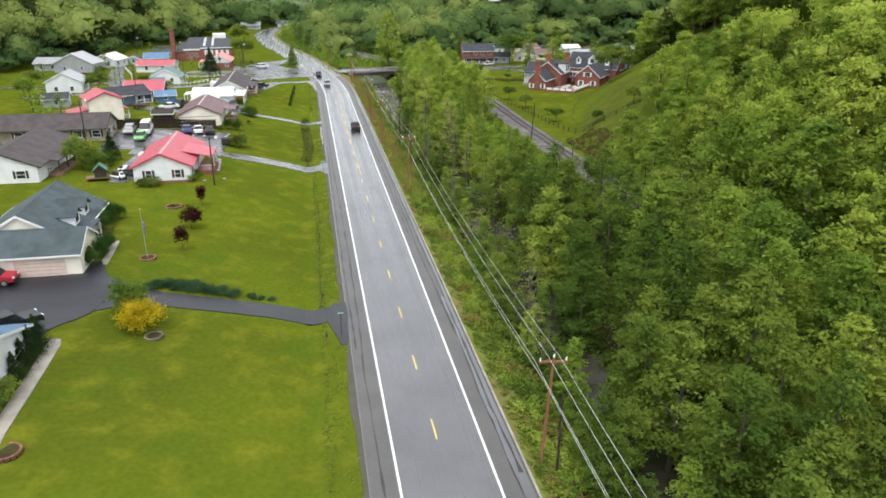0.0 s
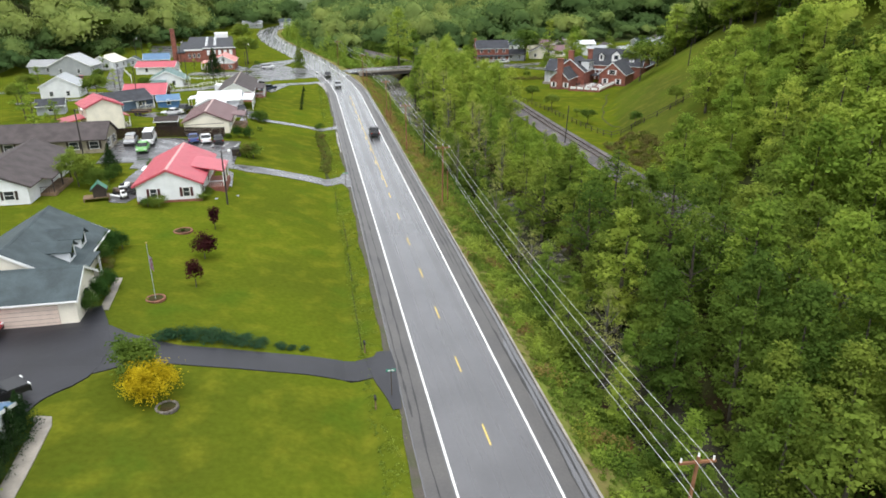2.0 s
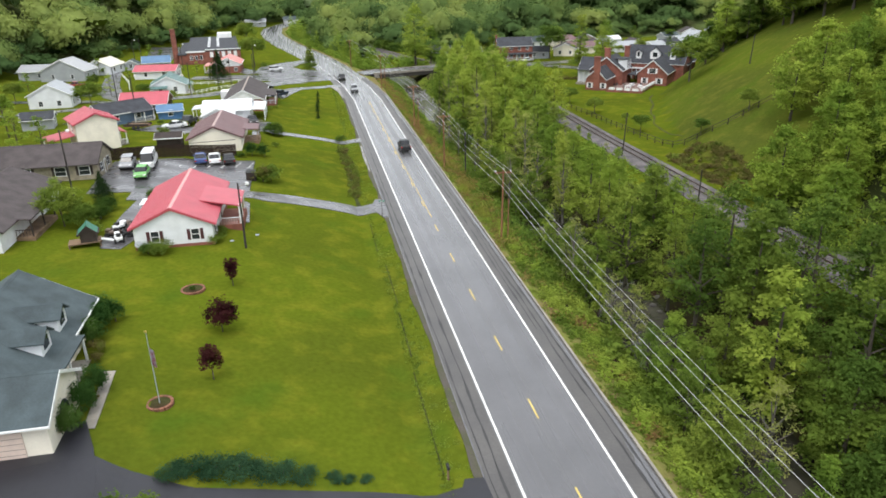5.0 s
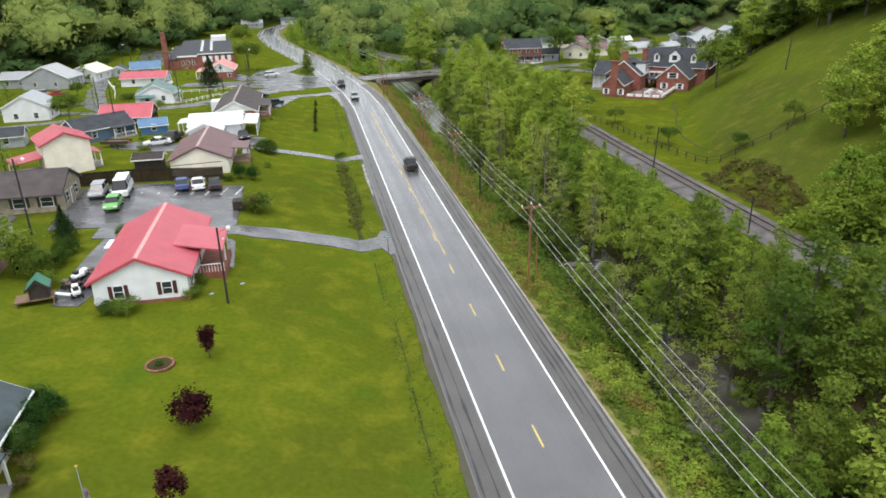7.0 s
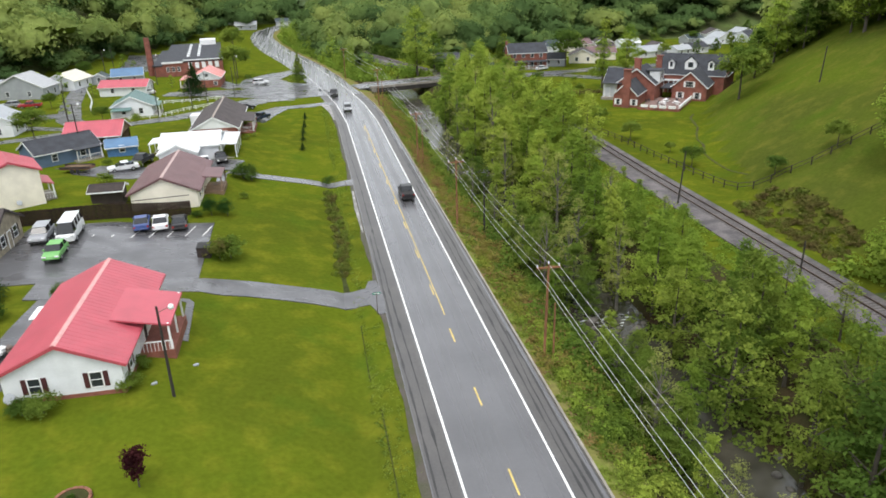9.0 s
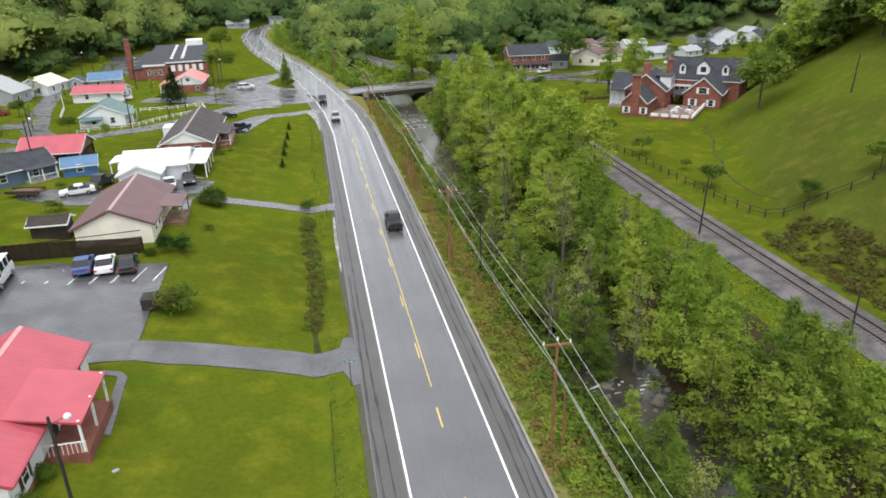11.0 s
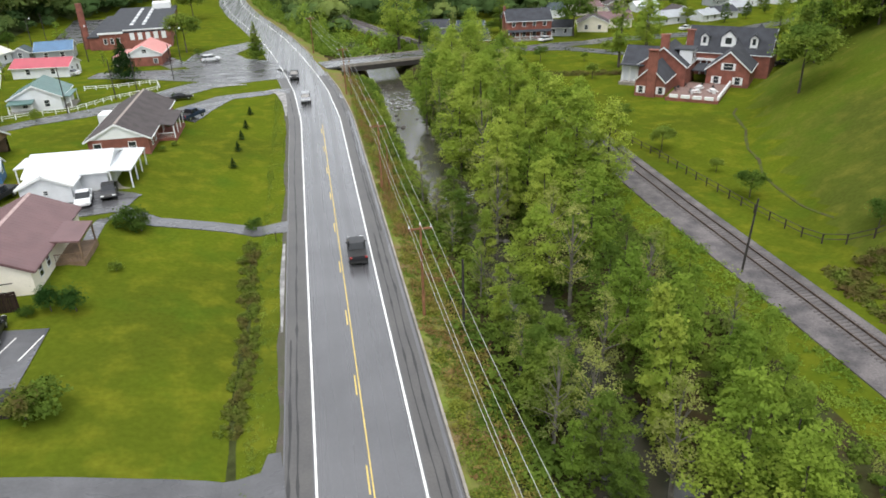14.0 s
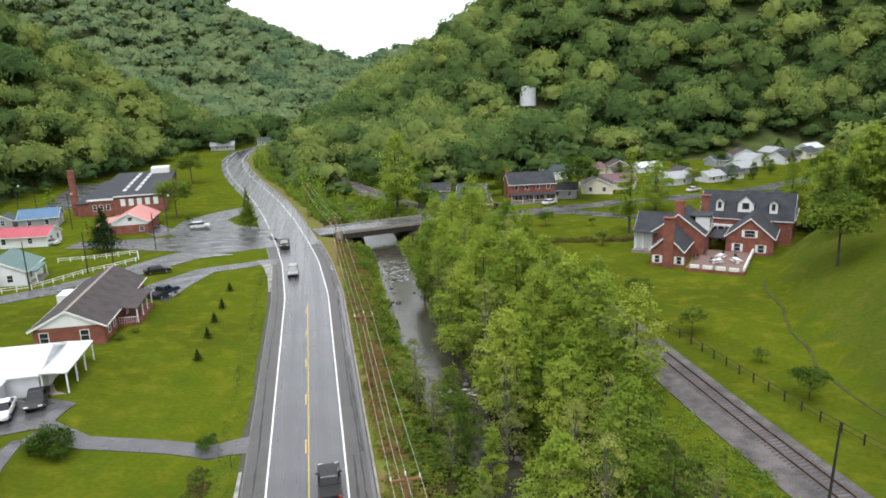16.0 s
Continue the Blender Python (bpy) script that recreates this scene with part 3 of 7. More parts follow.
def plant(kind, x, y, scale, label, category="tree", group="", name="tree", turn=None, r=rng):
    """One tree of a kind, standing on the ground."""
    t = thing(name, pose(x, y, gz(x, y), 0, 0, r.uniform(0, 360) if turn is None else turn), label, category, group)
    t.scale = (scale * r.uniform(0.9, 1.1), scale * r.uniform(0.9, 1.1), scale)
    mesh_part("trunk", kind[0], t)
    mesh_part("crown", kind[1], t)
    return t


LEAF_SPRING = leaf_material("fresh_green_leaves", (0.13, 0.212, 0.033), (0.215, 0.305, 0.046), (0.315, 0.38, 0.064), flick=0.15)
BROAD = [tree_kind(10 + i, 13.5, 4.3, 2.2, 6000, 0.172, LEAF_BRIGHT if i < 3 else LEAF_SPRING, count=32) for i in range(5)]
SLIM = [tree_kind(30 + i, 13.5, 3.0, 2.6, 3300, 0.17, LEAF_SPRING, narrow=True, count=22, fat=1.1) for i in range(4)]
NEAR = [tree_kind(60 + i, 12.5, 4.0, 2.0, 7600, 0.15, LEAF_MID, count=32) for i in range(3)]
DEEP = [tree_kind(50 + i, 12, 3.9, 1.8, 5200, 0.175, LEAF_MID, count=28) for i in range(3)]

THIN = [tree_kind(150 + i, 12.5, 3.9, 2.4, 2300, 0.175, LEAF_MID, limbs=12, count=24) for i in range(3)]
BROADFAR = [tree_kind(110 + i, 13, 4.6, 2.2, 6000, 0.2, LEAF_BRIGHT if i else LEAF_SPRING, count=34) for i in range(3)]
DEEPFAR = [tree_kind(120 + i, 12, 4.2, 2.0, 5000, 0.21, LEAF_MID, count=30) for i in range(2)]

LEAF_BUD = leaf_material("budding_leaves", (0.2, 0.23, 0.07), (0.29, 0.32, 0.09), (0.38, 0.4, 0.12))
PALEBARK = material("pale_bark", (0.15, 0.135, 0.115), 0.9, vary=0.4, scale=1.2, fine=9.0, bump=0.6)
BUD = [tree_kind(140 + i, 13.5, 3.4, 3.2, 1900, 0.12, LEAF_BUD, limbs=18, count=18) for i in range(3)]
for kind in BUD:
    kind[0].materials[0] = PALEBARK

def clear(x, y, gap, placed):
    return all((x - a) ** 2 + (y - b) ** 2 > gap * gap for a, b in placed)


# full woods between the road and the railway, then thinner ones up to the bridge
wr = np.random.default_rng(3)
placed = []
count = 0
while count < 84:
    yy, xx = wr.uniform(26, 119), wr.uniform(11.5, 38.5)
    c = xx - float(along(CREEK, yy))
    wet = 1.8 if yy > 66 else 1.2
    if -wet - 1 < c < wet or (c < 0 and yy > 62 and wr.random() < 0.6) or not clear(xx, yy, 4.1, placed):
        continue
    placed.append((xx, yy))
    pick = wr.random()
    k = BROAD[3 + wr.integers(2)] if yy < 72 and xx > 29 and pick < 0.6 else (NEAR if pick < 0.5 else THIN)[wr.integers(3)] if yy < 72 else THIN[wr.integers(3)] if pick < 0.55 else DEEP[wr.integers(3)] if pick < 0.92 else SLIM[wr.integers(4)]
    low = 1 - 0.5 * float(step(86, 106, yy) * step(22, 34, xx))
    plant(k, xx, yy, wr.uniform(0.4, 0.62) if c < 0 else low * wr.uniform(0.8, 1.12) if xx < 32 else low * wr.uniform(0.95, 1.2), "leafy green spring tree on the wooded creek bank", group="creek bank trees", r=wr)
    count += 1
count = 0
while count < 92:
    yy, xx = wr.uniform(119, 262), wr.uniform(17, 38.0)
    c = xx - float(along(CREEK, yy))
    if c < (0.6 if yy < 150 else 1.2 if yy < 178 else 3.0) or (yy > 232 and xx < 26) or (xx > (33.5 if yy < 172 else 36) and yy < 205) or not clear(xx, yy, 3.6, placed):
        continue
    placed.append((xx, yy))
    pick = wr.random()
    k = BUD[wr.integers(3)] if pick < (0.42 if c < 5 else 0.2) else DEEP[wr.integers(3)] if pick < 0.24 else BROAD[wr.integers(3)] if pick < 0.74 else (BROADFAR[wr.integers(3)] if yy > 190 else THIN[wr.integers(3)]) if pick < 0.82 else SLIM[wr.integers(4)]
    plant(k, xx, yy, wr.uniform(0.7, 1.0) * (1.1 if yy > 176 else 0.5 if xx > 30 else 0.66 if xx > 27 else 0.95), "bright green spring tree between creek and railway", group="creek bank trees", r=wr)
    count += 1
# small trees on the strip between the power line and the water
count = 0
while count < 44:
    yy = wr.uniform(30, 184)
    xx = float(along(CREEK, yy)) - wr.uniform(1.9, 5.6)
    if 118 < yy < 127 or (66 < yy < 118 and wr.random() < 0.6) or (yy > 160 and wr.random() < 0.5) or not clear(xx, yy, 2.6, placed):
        continue
    placed.append((xx, yy))
    plant(BUD[wr.integers(3)] if wr.random() < 0.3 else SLIM[wr.integers(4)] if wr.random() < 0.5 else DEEP[wr.integers(3)], xx, yy, wr.uniform(0.42, 0.72), "slender green tree at the water's edge", group="waterside trees", name="young_tree", r=wr)
    count += 1
# wooded slope past the railway
count = 0
while count < 84:
    yy, xx = wr.uniform(28, 141), wr.uniform(48, 80)
    past = xx - float(along(FOOT, yy))
    if past < -0.5 or (yy > 121 and past < 13) or not clear(xx, yy, 4.6, placed):
        continue
    placed.append((xx, yy))
    pick = wr.random()
    k = BROADFAR[wr.integers(3)] if pick < 0.7 else BROAD[wr.integers(5)] if pick < 0.9 else DEEPFAR[wr.integers(2)]
    plant(k, xx, yy, wr.uniform(1.0, 1.45) * (0.72 if yy > 104 else 1), "tall leafy spring tree on the wooded slope", group="slope trees", name="forest_tree", r=wr)
    count += 1


def far_wood(name, inside, bounds, spacing, h, quads, label, seed, fine=0.11, mat=None, wide=0.86):
    """Woods too far to count: lobed crowns with leaf sprays over them, one mesh."""
    r = np.random.default_rng(seed)
    x0, x1, y0, y1 = bounds
    gx, gy = np.meshgrid(np.arange(x0, x1, spacing), np.arange(y0, y1, spacing))
    gx = gx.ravel() + r.uniform(-0.48, 0.48, gx.size) * spacing
    gy = gy.ravel() + r.uniform(-0.48, 0.48, gy.size) * spacing
    keep = inside(gx, gy)
    gx, gy = gx[keep], gy[keep]
    n, lobes = len(gx), 6
    big = r.uniform(0.5, 1.3, n)
    hh = h * big ** 0.8 * r.uniform(0.8, 1.15, n)
    rad = spacing * wide * big ** 0.8 * r.uniform(0.85, 1.2, n)
    size = np.stack([rad * r.uniform(0.85, 1.2, n), rad, hh * 0.44], -1)
    mid = np.stack([gx, gy, ground_z(gx, gy) + hh * 0.5], -1)
    hue = r.normal(size=n) * 0.13
    # lobes of each crown
    d = r.normal(size=(n, lobes, 3))
    d[..., 2] = np.abs(d[..., 2]) * 1.1 - 0.35
    d /= np.linalg.norm(d, axis=2)[..., None]
    lc = mid[:, None, :] + d * r.uniform(0.36, 0.52, (n, lobes, 1)) * size[:, None, :]
    swell = r.uniform(0.42, 0.62, (n, lobes, 1, 1)) * (1, 1, 0.9)
    k = quads // lobes
    v = r.normal(size=(n, lobes, k, 3)) + d[:, :, None, :] * 0.6
    v /= np.linalg.norm(v, axis=3)[..., None]
    reach = swell * r.uniform(0.68, 1.14, (n, lobes, k, 1))
    p = (lc[:, :, None, :] + v * reach * size[:, None, None, :]).reshape(-1, 3)
    v = v.reshape(-1, 3)
    soft = v * 0.5 + np.repeat(d.reshape(-1, 3), k, 0) * 0.3 + (0, 0, 0.6)
    soft /= np.linalg.norm(soft, axis=1)[:, None]
    nv = v * 0.5 + soft * 0.4 + r.normal(size=v.shape) * 0.45
    nv /= np.linalg.norm(nv, axis=1)[:, None]
    a = np.cross(nv, r.normal(size=v.shape))
    a /= np.linalg.norm(a, axis=1)[:, None]
    b = np.cross(nv, a)
    s = np.repeat(rad, lobes * k)[:, None] * fine * r.uniform(0.6, 1.4, (len(p), 1))
    q = np.stack([p - a * s, p + a * s * 0.6 - b * s * 0.8, p + a * s * 0.6 + b * s * 0.8], 1)
    # the leafy mass inside each lobe
    tri = core_shell()
    spot = tri * (1 + 0.1 * np.sin(tri[..., :1] * 7 + tri[..., 1:2] * 5) + 0.1 * np.sin(tri[..., 2:] * 8 - tri[..., :1] * 6))
    cores = (lc[:, :, None, None, :] + spot[None, None] * swell[..., None, :] * 0.66 * size[:, None, None, None, :]).reshape(-1, 3, 3)
    cn = tri[None, None] * 0.5 + d[:, :, None, None, :] * 0.3 + np.array((0, 0, 0.6))
    cn = (cn / np.linalg.norm(cn, axis=4)[..., None]).reshape(-1, 3, 3)
    q = np.concatenate([q, cores])
    soft = np.concatenate([np.repeat(soft[:, None], 3, 1), cn])
    hues = np.concatenate([np.repeat(hue, lobes * k), np.repeat(hue, lobes * len(tri))])
    ob = new(name, quad_mesh(name, q, mat or LEAF_FAR, soft, hues))
    return tagged(ob, label, "woods", kind="stuff")


def core_shell():
    """Corners of the triangles of a small round shell."""
    o = np.array([(1, 0, 0), (0, 1, 0), (-1, 0, 0), (0, -1, 0)], float)
    up, down = np.array((0, 0, 1.0)), np.array((0, 0, -1.0))
    faces = [(o[i], o[(i + 1) % 4], up) for i in range(4)] + [(o[(i + 1) % 4], o[i], down) for i in range(4)]
    out = []
    for a, b, c in faces:
        ab, bc, ca = [(u + w) / np.linalg.norm(u + w) for u, w in ((a, b), (b, c), (c, a))]
        out += [(a, ab, ca), (ab, b, bc), (ca, bc, c), (ab, bc, ca)]
    return np.array(out)


def not_tank(x, y):
    return ~((np.abs(x - 101) < 9) & (y > 405) & (y < 433))


def foot_of_hill(x):
    return np.interp(x, [10, 44, 60, 80, 95, 120, 145, 181, 214, 228, 260, 300], [345, 342, 348, 347, 362, 369, 371, 384, 378, 340, 312, 296])


far_wood("hillside_woods", lambda x, y: (x < along(LEFTEDGE, y) + 2) & (x > along(LEFTEDGE, y) - 115), (-245, -50, 110, 620), 10.2, 19, 840, "dense spring woods on the valley side", 1, 0.064, mat=LEAF_VALLEY_DARK)
far_wood("hillside_woods", lambda x, y: np.abs(x - along(LEFTEDGE, y) + 1) < 6, (-130, -50, 110, 600), 5.2, 8, 240, "young trees along the foot of the valley side", 9, 0.09, LEAF_VALLEY_DARK)
far_wood("hillside_woods", lambda x, y: (np.abs(y - foot_of_hill(x) - 2) < 8) & (x > along(CENTRE, y) + 16) & (np.abs(x - along(RAIL, y)) > 6), (10, 290, 288, 400), 5.2, 8, 240, "young trees along the foot of the hill", 10, 0.09)
far_wood("hillside_woods", lambda x, y: (y > foot_of_hill(x)) & (x > along(CENTRE, y) + 16) & (np.abs(x - along(RAIL, y)) > 6) & not_tank(x, y), (-45, 340, 296, 560), 10.0, 19, 840, "dense spring woods on the hill behind the houses", 2, 0.064)
far_wood("hillside_woods", lambda x, y: (np.abs(x - along(CENTRE, y)) > 9) & (x < 200), (-430, 200, 585, 1060), 13, 20, 150, "green woods on the far ridges", 3, 0.12, LEAF_RIDGE_HAZE)
far_wood("hillside_woods", lambda x, y: (y > foot_of_hill(x) + 4) & (x > along(CENTRE, y) + 18) & (np.abs(x - along(RAIL, y)) > 7) & not_tank(x, y), (-40, 335, 300, 540), 8.0, 10, 120, "young trees under the taller woods on the hill", 12, 0.13)
TREELINE = np.array([(140, 88), (150, 96), (174, 103), (184, 99), (200, 103), (215, 100), (225, 103), (240, 113), (262, 122), (300, 200)])
far_wood("hillside_woods", lambda x, y: x > along(TREELINE, y) + 2, (88, 240, 140, 300), 8.5, 16, 600, "dense spring woods over the grassy slope", 4, 0.075)
far_wood("hillside_woods", lambda x, y: y < 1350, (-160, 300, 1060, 1350), 20, 24, 90, "green woods on the farthest ridge", 5, 0.14, LEAF_RIDGE_HAZE)
far_wood("hillside_woods", lambda x, y: (x - along(FOOT, y) > 30), (78, 125, 24, 140), 7.6, 13, 900, "leafy woods high on the slope", 6, 0.06, LEAF_BRIGHT)
er = np.random.default_rng(71)
edge = []
while len(edge) < 34:
    y = er.uniform(146, 262)
    x = float(along(TREELINE, y)) + er.uniform(-3, 8)
    if not clear(x, y, 4.8, edge):
        continue
    edge.append((x, y))
    plant(DEEPFAR[er.integers(2)] if er.random() < 0.6 else BROADFAR[er.integers(3)], x, y, er.uniform(1.0, 1.35), "leafy green tree along the edge of the slope", group="slope trees", r=er)
far_wood("hillside_woods", lambda x, y: (np.abs(x - along(CENTRE, y)) > 10) & (np.abs(x - along(CENTRE, y)) < 70) & (x > along(LEFTEDGE, y)), (-120, 60, 505, 590), 8.5, 15, 420, "leafy trees round the far bend", 8, 0.08)
far_wood("hillside_woods", lambda x, y: (np.abs(x - along(CREEK, y)) > 3.5) & (np.abs(x - along(RAIL, y)) > 6), (12, 100, -62, 23), 6.6, 11, 640, "leafy woods farther along the creek and slope", 13, 0.065, LEAF_MID)

# ---- houses ----
def window(parent, side, u, z, w, h, at, shutters=None, frame_mat=TRIM):
    """A window on a wall: side S, N, E or W of its house, u along the wall, at: the wall's plane."""
    turn = {"S": 0, "E": 90, "N": 180, "W": 270}[side]
    m = pose(0, 0, 0, 0, 0, turn) @ pose(u, -at, z)
    bm = bmesh.new()
    t = 0.09
    for b in ((-w / 2 - t, -h / 2 - t, w / 2 + t, -h / 2), (-w / 2 - t, h / 2, w / 2 + t, h / 2 + t), (-w / 2 - t, -h / 2, -w / 2, h / 2), (w / 2, -h / 2, w / 2 + t, h / 2), (-w / 2, -0.025, w / 2, 0.025)):
        box(bm, b[0], -0.06, b[1], b[2], 0.02, b[3])
    fr = part("window", bm, frame_mat, parent)
    fr.matrix_basis = m
    part("pane", box_bm(-w / 2, -0.02, -h / 2, w / 2, 0.015, h / 2), GLASS, fr)
    if shutters is not None:
        for s in (-1, 1):
            x = s * (w / 2 + t + 0.22)
            part("shutter", box_bm(x - 0.19, -0.05, -h / 2 - 0.05, x + 0.19, 0.02, h / 2 + 0.05), shutters, fr)
    return fr


def door(parent, side, u, w, h, at, mat, z=0.0):
    turn = {"S": 0, "E": 90, "N": 180, "W": 270}[side]
    d = part("door", box_bm(-w / 2, -0.05, 0, w / 2, 0.03, h), mat, parent)
    d.matrix_basis = pose(0, 0, 0, 0, 0, turn) @ pose(u, -at, z)
    bm = bmesh.new()
    for b in ((-w / 2 - 0.1, 0, -w / 2, h + 0.1), (w / 2, 0, w / 2 + 0.1, h + 0.1), (-w / 2, h, w / 2, h + 0.1)):
        box(bm, b[0], -0.07, b[1], b[2], 0.03, b[3])
    part("door_frame", bm, TRIM, d)
    return d


def gable(parent, axis, a, b, c0, c1, z0, eave, ridge, wall, roof, over=0.45, rake=0.3, ribs=False, trim=TRIM, cap=None, foot=None):
    """A gabled block: ridge along axis from a to b, walls across it from c0 to c1."""
    m = (c0 + c1) / 2
    bm = bmesh.new()
    prism(bm, [(c0, z0), (c1, z0), (c1, eave), (m, ridge - 0.06), (c0, eave)], axis, a, b)
    part("wall", bm, wall, parent)
    k = (ridge - eave) / (c1 - m)
    lo = eave - k * over
    t = 0.16
    rows = [(a - rake, 0.0)]
    if ribs:
        q = a - rake + 0.3
        while q < b + rake - 0.15:
            rows += [(q - 0.035, 0.0), (q - 0.015, 0.022), (q + 0.015, 0.022), (q + 0.035, 0.0)]
            q += 0.6
    rows.append((b + rake, 0.0))
    bm = bmesh.new()
    rings = []
    for q, up in rows:
        ring = [(c0 - over, lo), (m, ridge), (c1 + over, lo), (c1 + over, lo + t + up), (m, ridge + t * 1.15 + up), (c0 - over, lo + t + up)]
        rings.append([bm.verts.new((q, u, z) if axis == "x" else (u, q, z)) for u, z in ring])
    for ra, rb_ in zip(rings, rings[1:]):
        for i in range(6):
            bm.faces.new((ra[i], ra[(i + 1) % 6], rb_[(i + 1) % 6], rb_[i]))
    bm.faces.new(rings[0][::-1])
    bm.faces.new(rings[-1])
    bmesh.ops.recalc_face_normals(bm, faces=bm.faces[:])
    r = part("roof", bm, roof, parent)
    bm = bmesh.new()
    prism(bm, [(m - 0.22, ridge + t * 1.15 - 0.22 * k + 0.03), (m, ridge + t * 1.15 + 0.03), (m + 0.22, ridge + t * 1.15 - 0.22 * k + 0.03), (m + 0.2, ridge - 0.02), (m - 0.2, ridge - 0.02)], axis, a - rake, b + rake)
    part("ridge_cap", bm, cap or roof, r)
    for s in (a - rake - 0.04, b + rake):
        bm = bmesh.new()
        prism(bm, [(c0 - over, lo - 0.12), (m, ridge - 0.14), (c1 + over, lo - 0.12), (c1 + over, lo + t - 0.01), (m, ridge + t), (c0 - over, lo + t - 0.01)], axis, s, s + 0.04)
        part("fascia", bm, trim, r)
    for c in (c0 - over - 0.1, c1 + over):
        bm = bmesh.new()
        if axis == "x":
            box(bm, a - rake, c, lo - 0.02, b + rake, c + 0.1, lo + 0.12)
        else:
            box(bm, c, a - rake, lo - 0.02, c + 0.1, b + rake, lo + 0.12)
        part("gutter", bm, trim, r)
    if foot is not None:
        bm = bmesh.new()
        if axis == "x":
            box(bm, a - 0.03, c0 - 0.03, z0 - 0.8, b + 0.03, c1 + 0.03, z0 + 0.35)
        else:
            box(bm, c0 - 0.03, a - 0.03, z0 - 0.8, c1 + 0.03, b + 0.03, z0 + 0.35)
        part("foundation", bm, foot, parent)
    return r


def porch(parent, x0, y0, x1, y1, z_roof, roof, posts, floor_z=0.35, slope=0.0, post_mat=TRIM, rail=True, side="E", floor_mat=CONCRETE):
    """A deck with posts and a lean-to roof that falls away on one side."""
    part("porch_floor", box_bm(x0, y0, -0.6, x1, y1, floor_z), floor_mat, parent)
    bm = bmesh.new()
    v = box(bm, x0, y0, z_roof, x1, y1, z_roof + 0.16)
    for p in v:
        f = {"E": (p.co.x - x0) / (x1 - x0), "S": (y1 - p.co.y) / (y1 - y0), "N": (p.co.y - y0) / (y1 - y0), "W": (x1 - p.co.x) / (x1 - x0)}[side]
        p.co.z -= slope * f
    part("porch_roof", bm, roof, parent)
    for px, py in posts:
        part("post", box_bm(px - 0.08, py - 0.08, floor_z, px + 0.08, py + 0.08, z_roof - slope * 0.8 + 0.05), post_mat, parent)
    if rail:
        top_rail = part("railing", box_bm(x0 + 0.05, y0 + 0.02, floor_z + 0.85, x1 - 0.05, y0 + 0.1, floor_z + 0.93), post_mat, parent)
        n = int((x1 - x0) / 0.3)
        for i in range(n):
            x = x0 + 0.1 + i * (x1 - x0 - 0.2) / max(n - 1, 1)
            part("baluster", box_bm(x - 0.02, y0 + 0.04, floor_z, x + 0.02, y0 + 0.08, floor_z + 0.86), post_mat, top_rail)


def house_at(x, y, label, angle=0.0, name="house", z=None, size=1.0):
    h = thing(name, pose(x, y, gz(x, y) if z is None else z, 0, 0, angle), label, "house")
    h.scale = (size, size, size)
    return h


# slate-roofed house with the garage
h = house_at(-39.2, 81.9, "pale house with slate-grey shingle roof, two dormers and a double garage", size=0.931)
gable(h, "x", -8, 7.1, -9.0, -2.4, 0, 2.7, 4.5, CREAM, GREYROOF, over=0.4)
gable(h, "y", -4.0, 10.6, -5.9, 4.9, 0, 2.7, 5.75, CREAM, GREYROOF, over=0.55)
gd = part("garage_door", box_bm(0.2, -9.08, 0.02, 5.5, -8.98, 2.15), material("garage_door_paint", (0.62, 0.5, 0.43), 0.6, vary=0.08), h, "pale pink panelled garage door")
for i in range(1, 5):
    part("door_seam", box_bm(0.22, -9.10, 0.43 * i - 0.015, 5.48, -9.075, 0.43 * i + 0.015), CONCRETE, gd)
window(h, "S", -3.4, 1.5, 1.1, 1.2, 9.0, SHUTTER)
bm = bmesh.new()
prism(bm, [(-1.0 + 1.0 - 1 * math.cos(3.14159 * i / 10), 0.9 + (1.3 if 0 < i < 10 else 0.9) * math.sin(3.14159 * i / 10)) for i in range(11)], "x", 7.1, 7.16)
aw = part("arched_window", bm, GLASS, h)
aw.matrix_basis = pose(0, -5.8, 0.1)
bm = bmesh.new()
prism(bm, [(-1.0 * math.cos(3.14159 * i / 10), 0.9 + (1.3 if 0 < i < 10 else 0.9) * math.sin(3.14159 * i / 10)) for i in range(11)], "x", 4.9, 4.96)
aw = part("arched_window", bm, GLASS, h)
aw.matrix_basis = pose(0, 8.6, 0.2)
for dy in (0.4, 4.4):
    d = part("dormer", (lambda b: (prism(b, [(dy - 1.0, 2.9), (dy + 1.0, 2.9), (dy + 1.0, 4.35), (dy, 5.05), (dy - 1.0, 4.35)], "x", -0.2, 4.5), b)[1])(bmesh.new()), WHITE, h)
    bm = bmesh.new()
    prism(bm, [(dy - 1.25, 4.2), (dy, 5.06), (dy + 1.25, 4.2), (dy + 1.25, 4.32), (dy, 5.2), (dy - 1.25, 4.32)], "x", -0.5, 4.85)
    part("dormer_roof", bm, GREYROOF, d)
    part("pane", box_bm(4.48, dy - 0.55, 3.4, 4.54, dy + 0.55, 4.3), GLASS, d)
porch(h, 4.9, -2.3, 6.3, 3.4, 2.5, GREYROOF, [(6.1, -0.4), (6.1, 3.2)], rail=False)
door(h, "E", 0.6, 1.0, 2.1, 4.92, DARKWOOD, 0.35)
window(h, "E", 3.0, 1.5, 1.0, 1.4, 4.9)

# white house by the near driveway
h = house_at(-36.6, 51.8, "white-sided house with light blue metal roof beside the near lawn", size=0.934)
gable(h, "x", -6.5, 4.8, -6, 6, 0, 2.6, 4.6, WHITE, BLUEROOF, ribs=True, foot=CONCRETE, over=0.3)
for u in (-3.2, 2.6):
    window(h, "E", u, 1.5, 0.9, 1.3, 4.8)

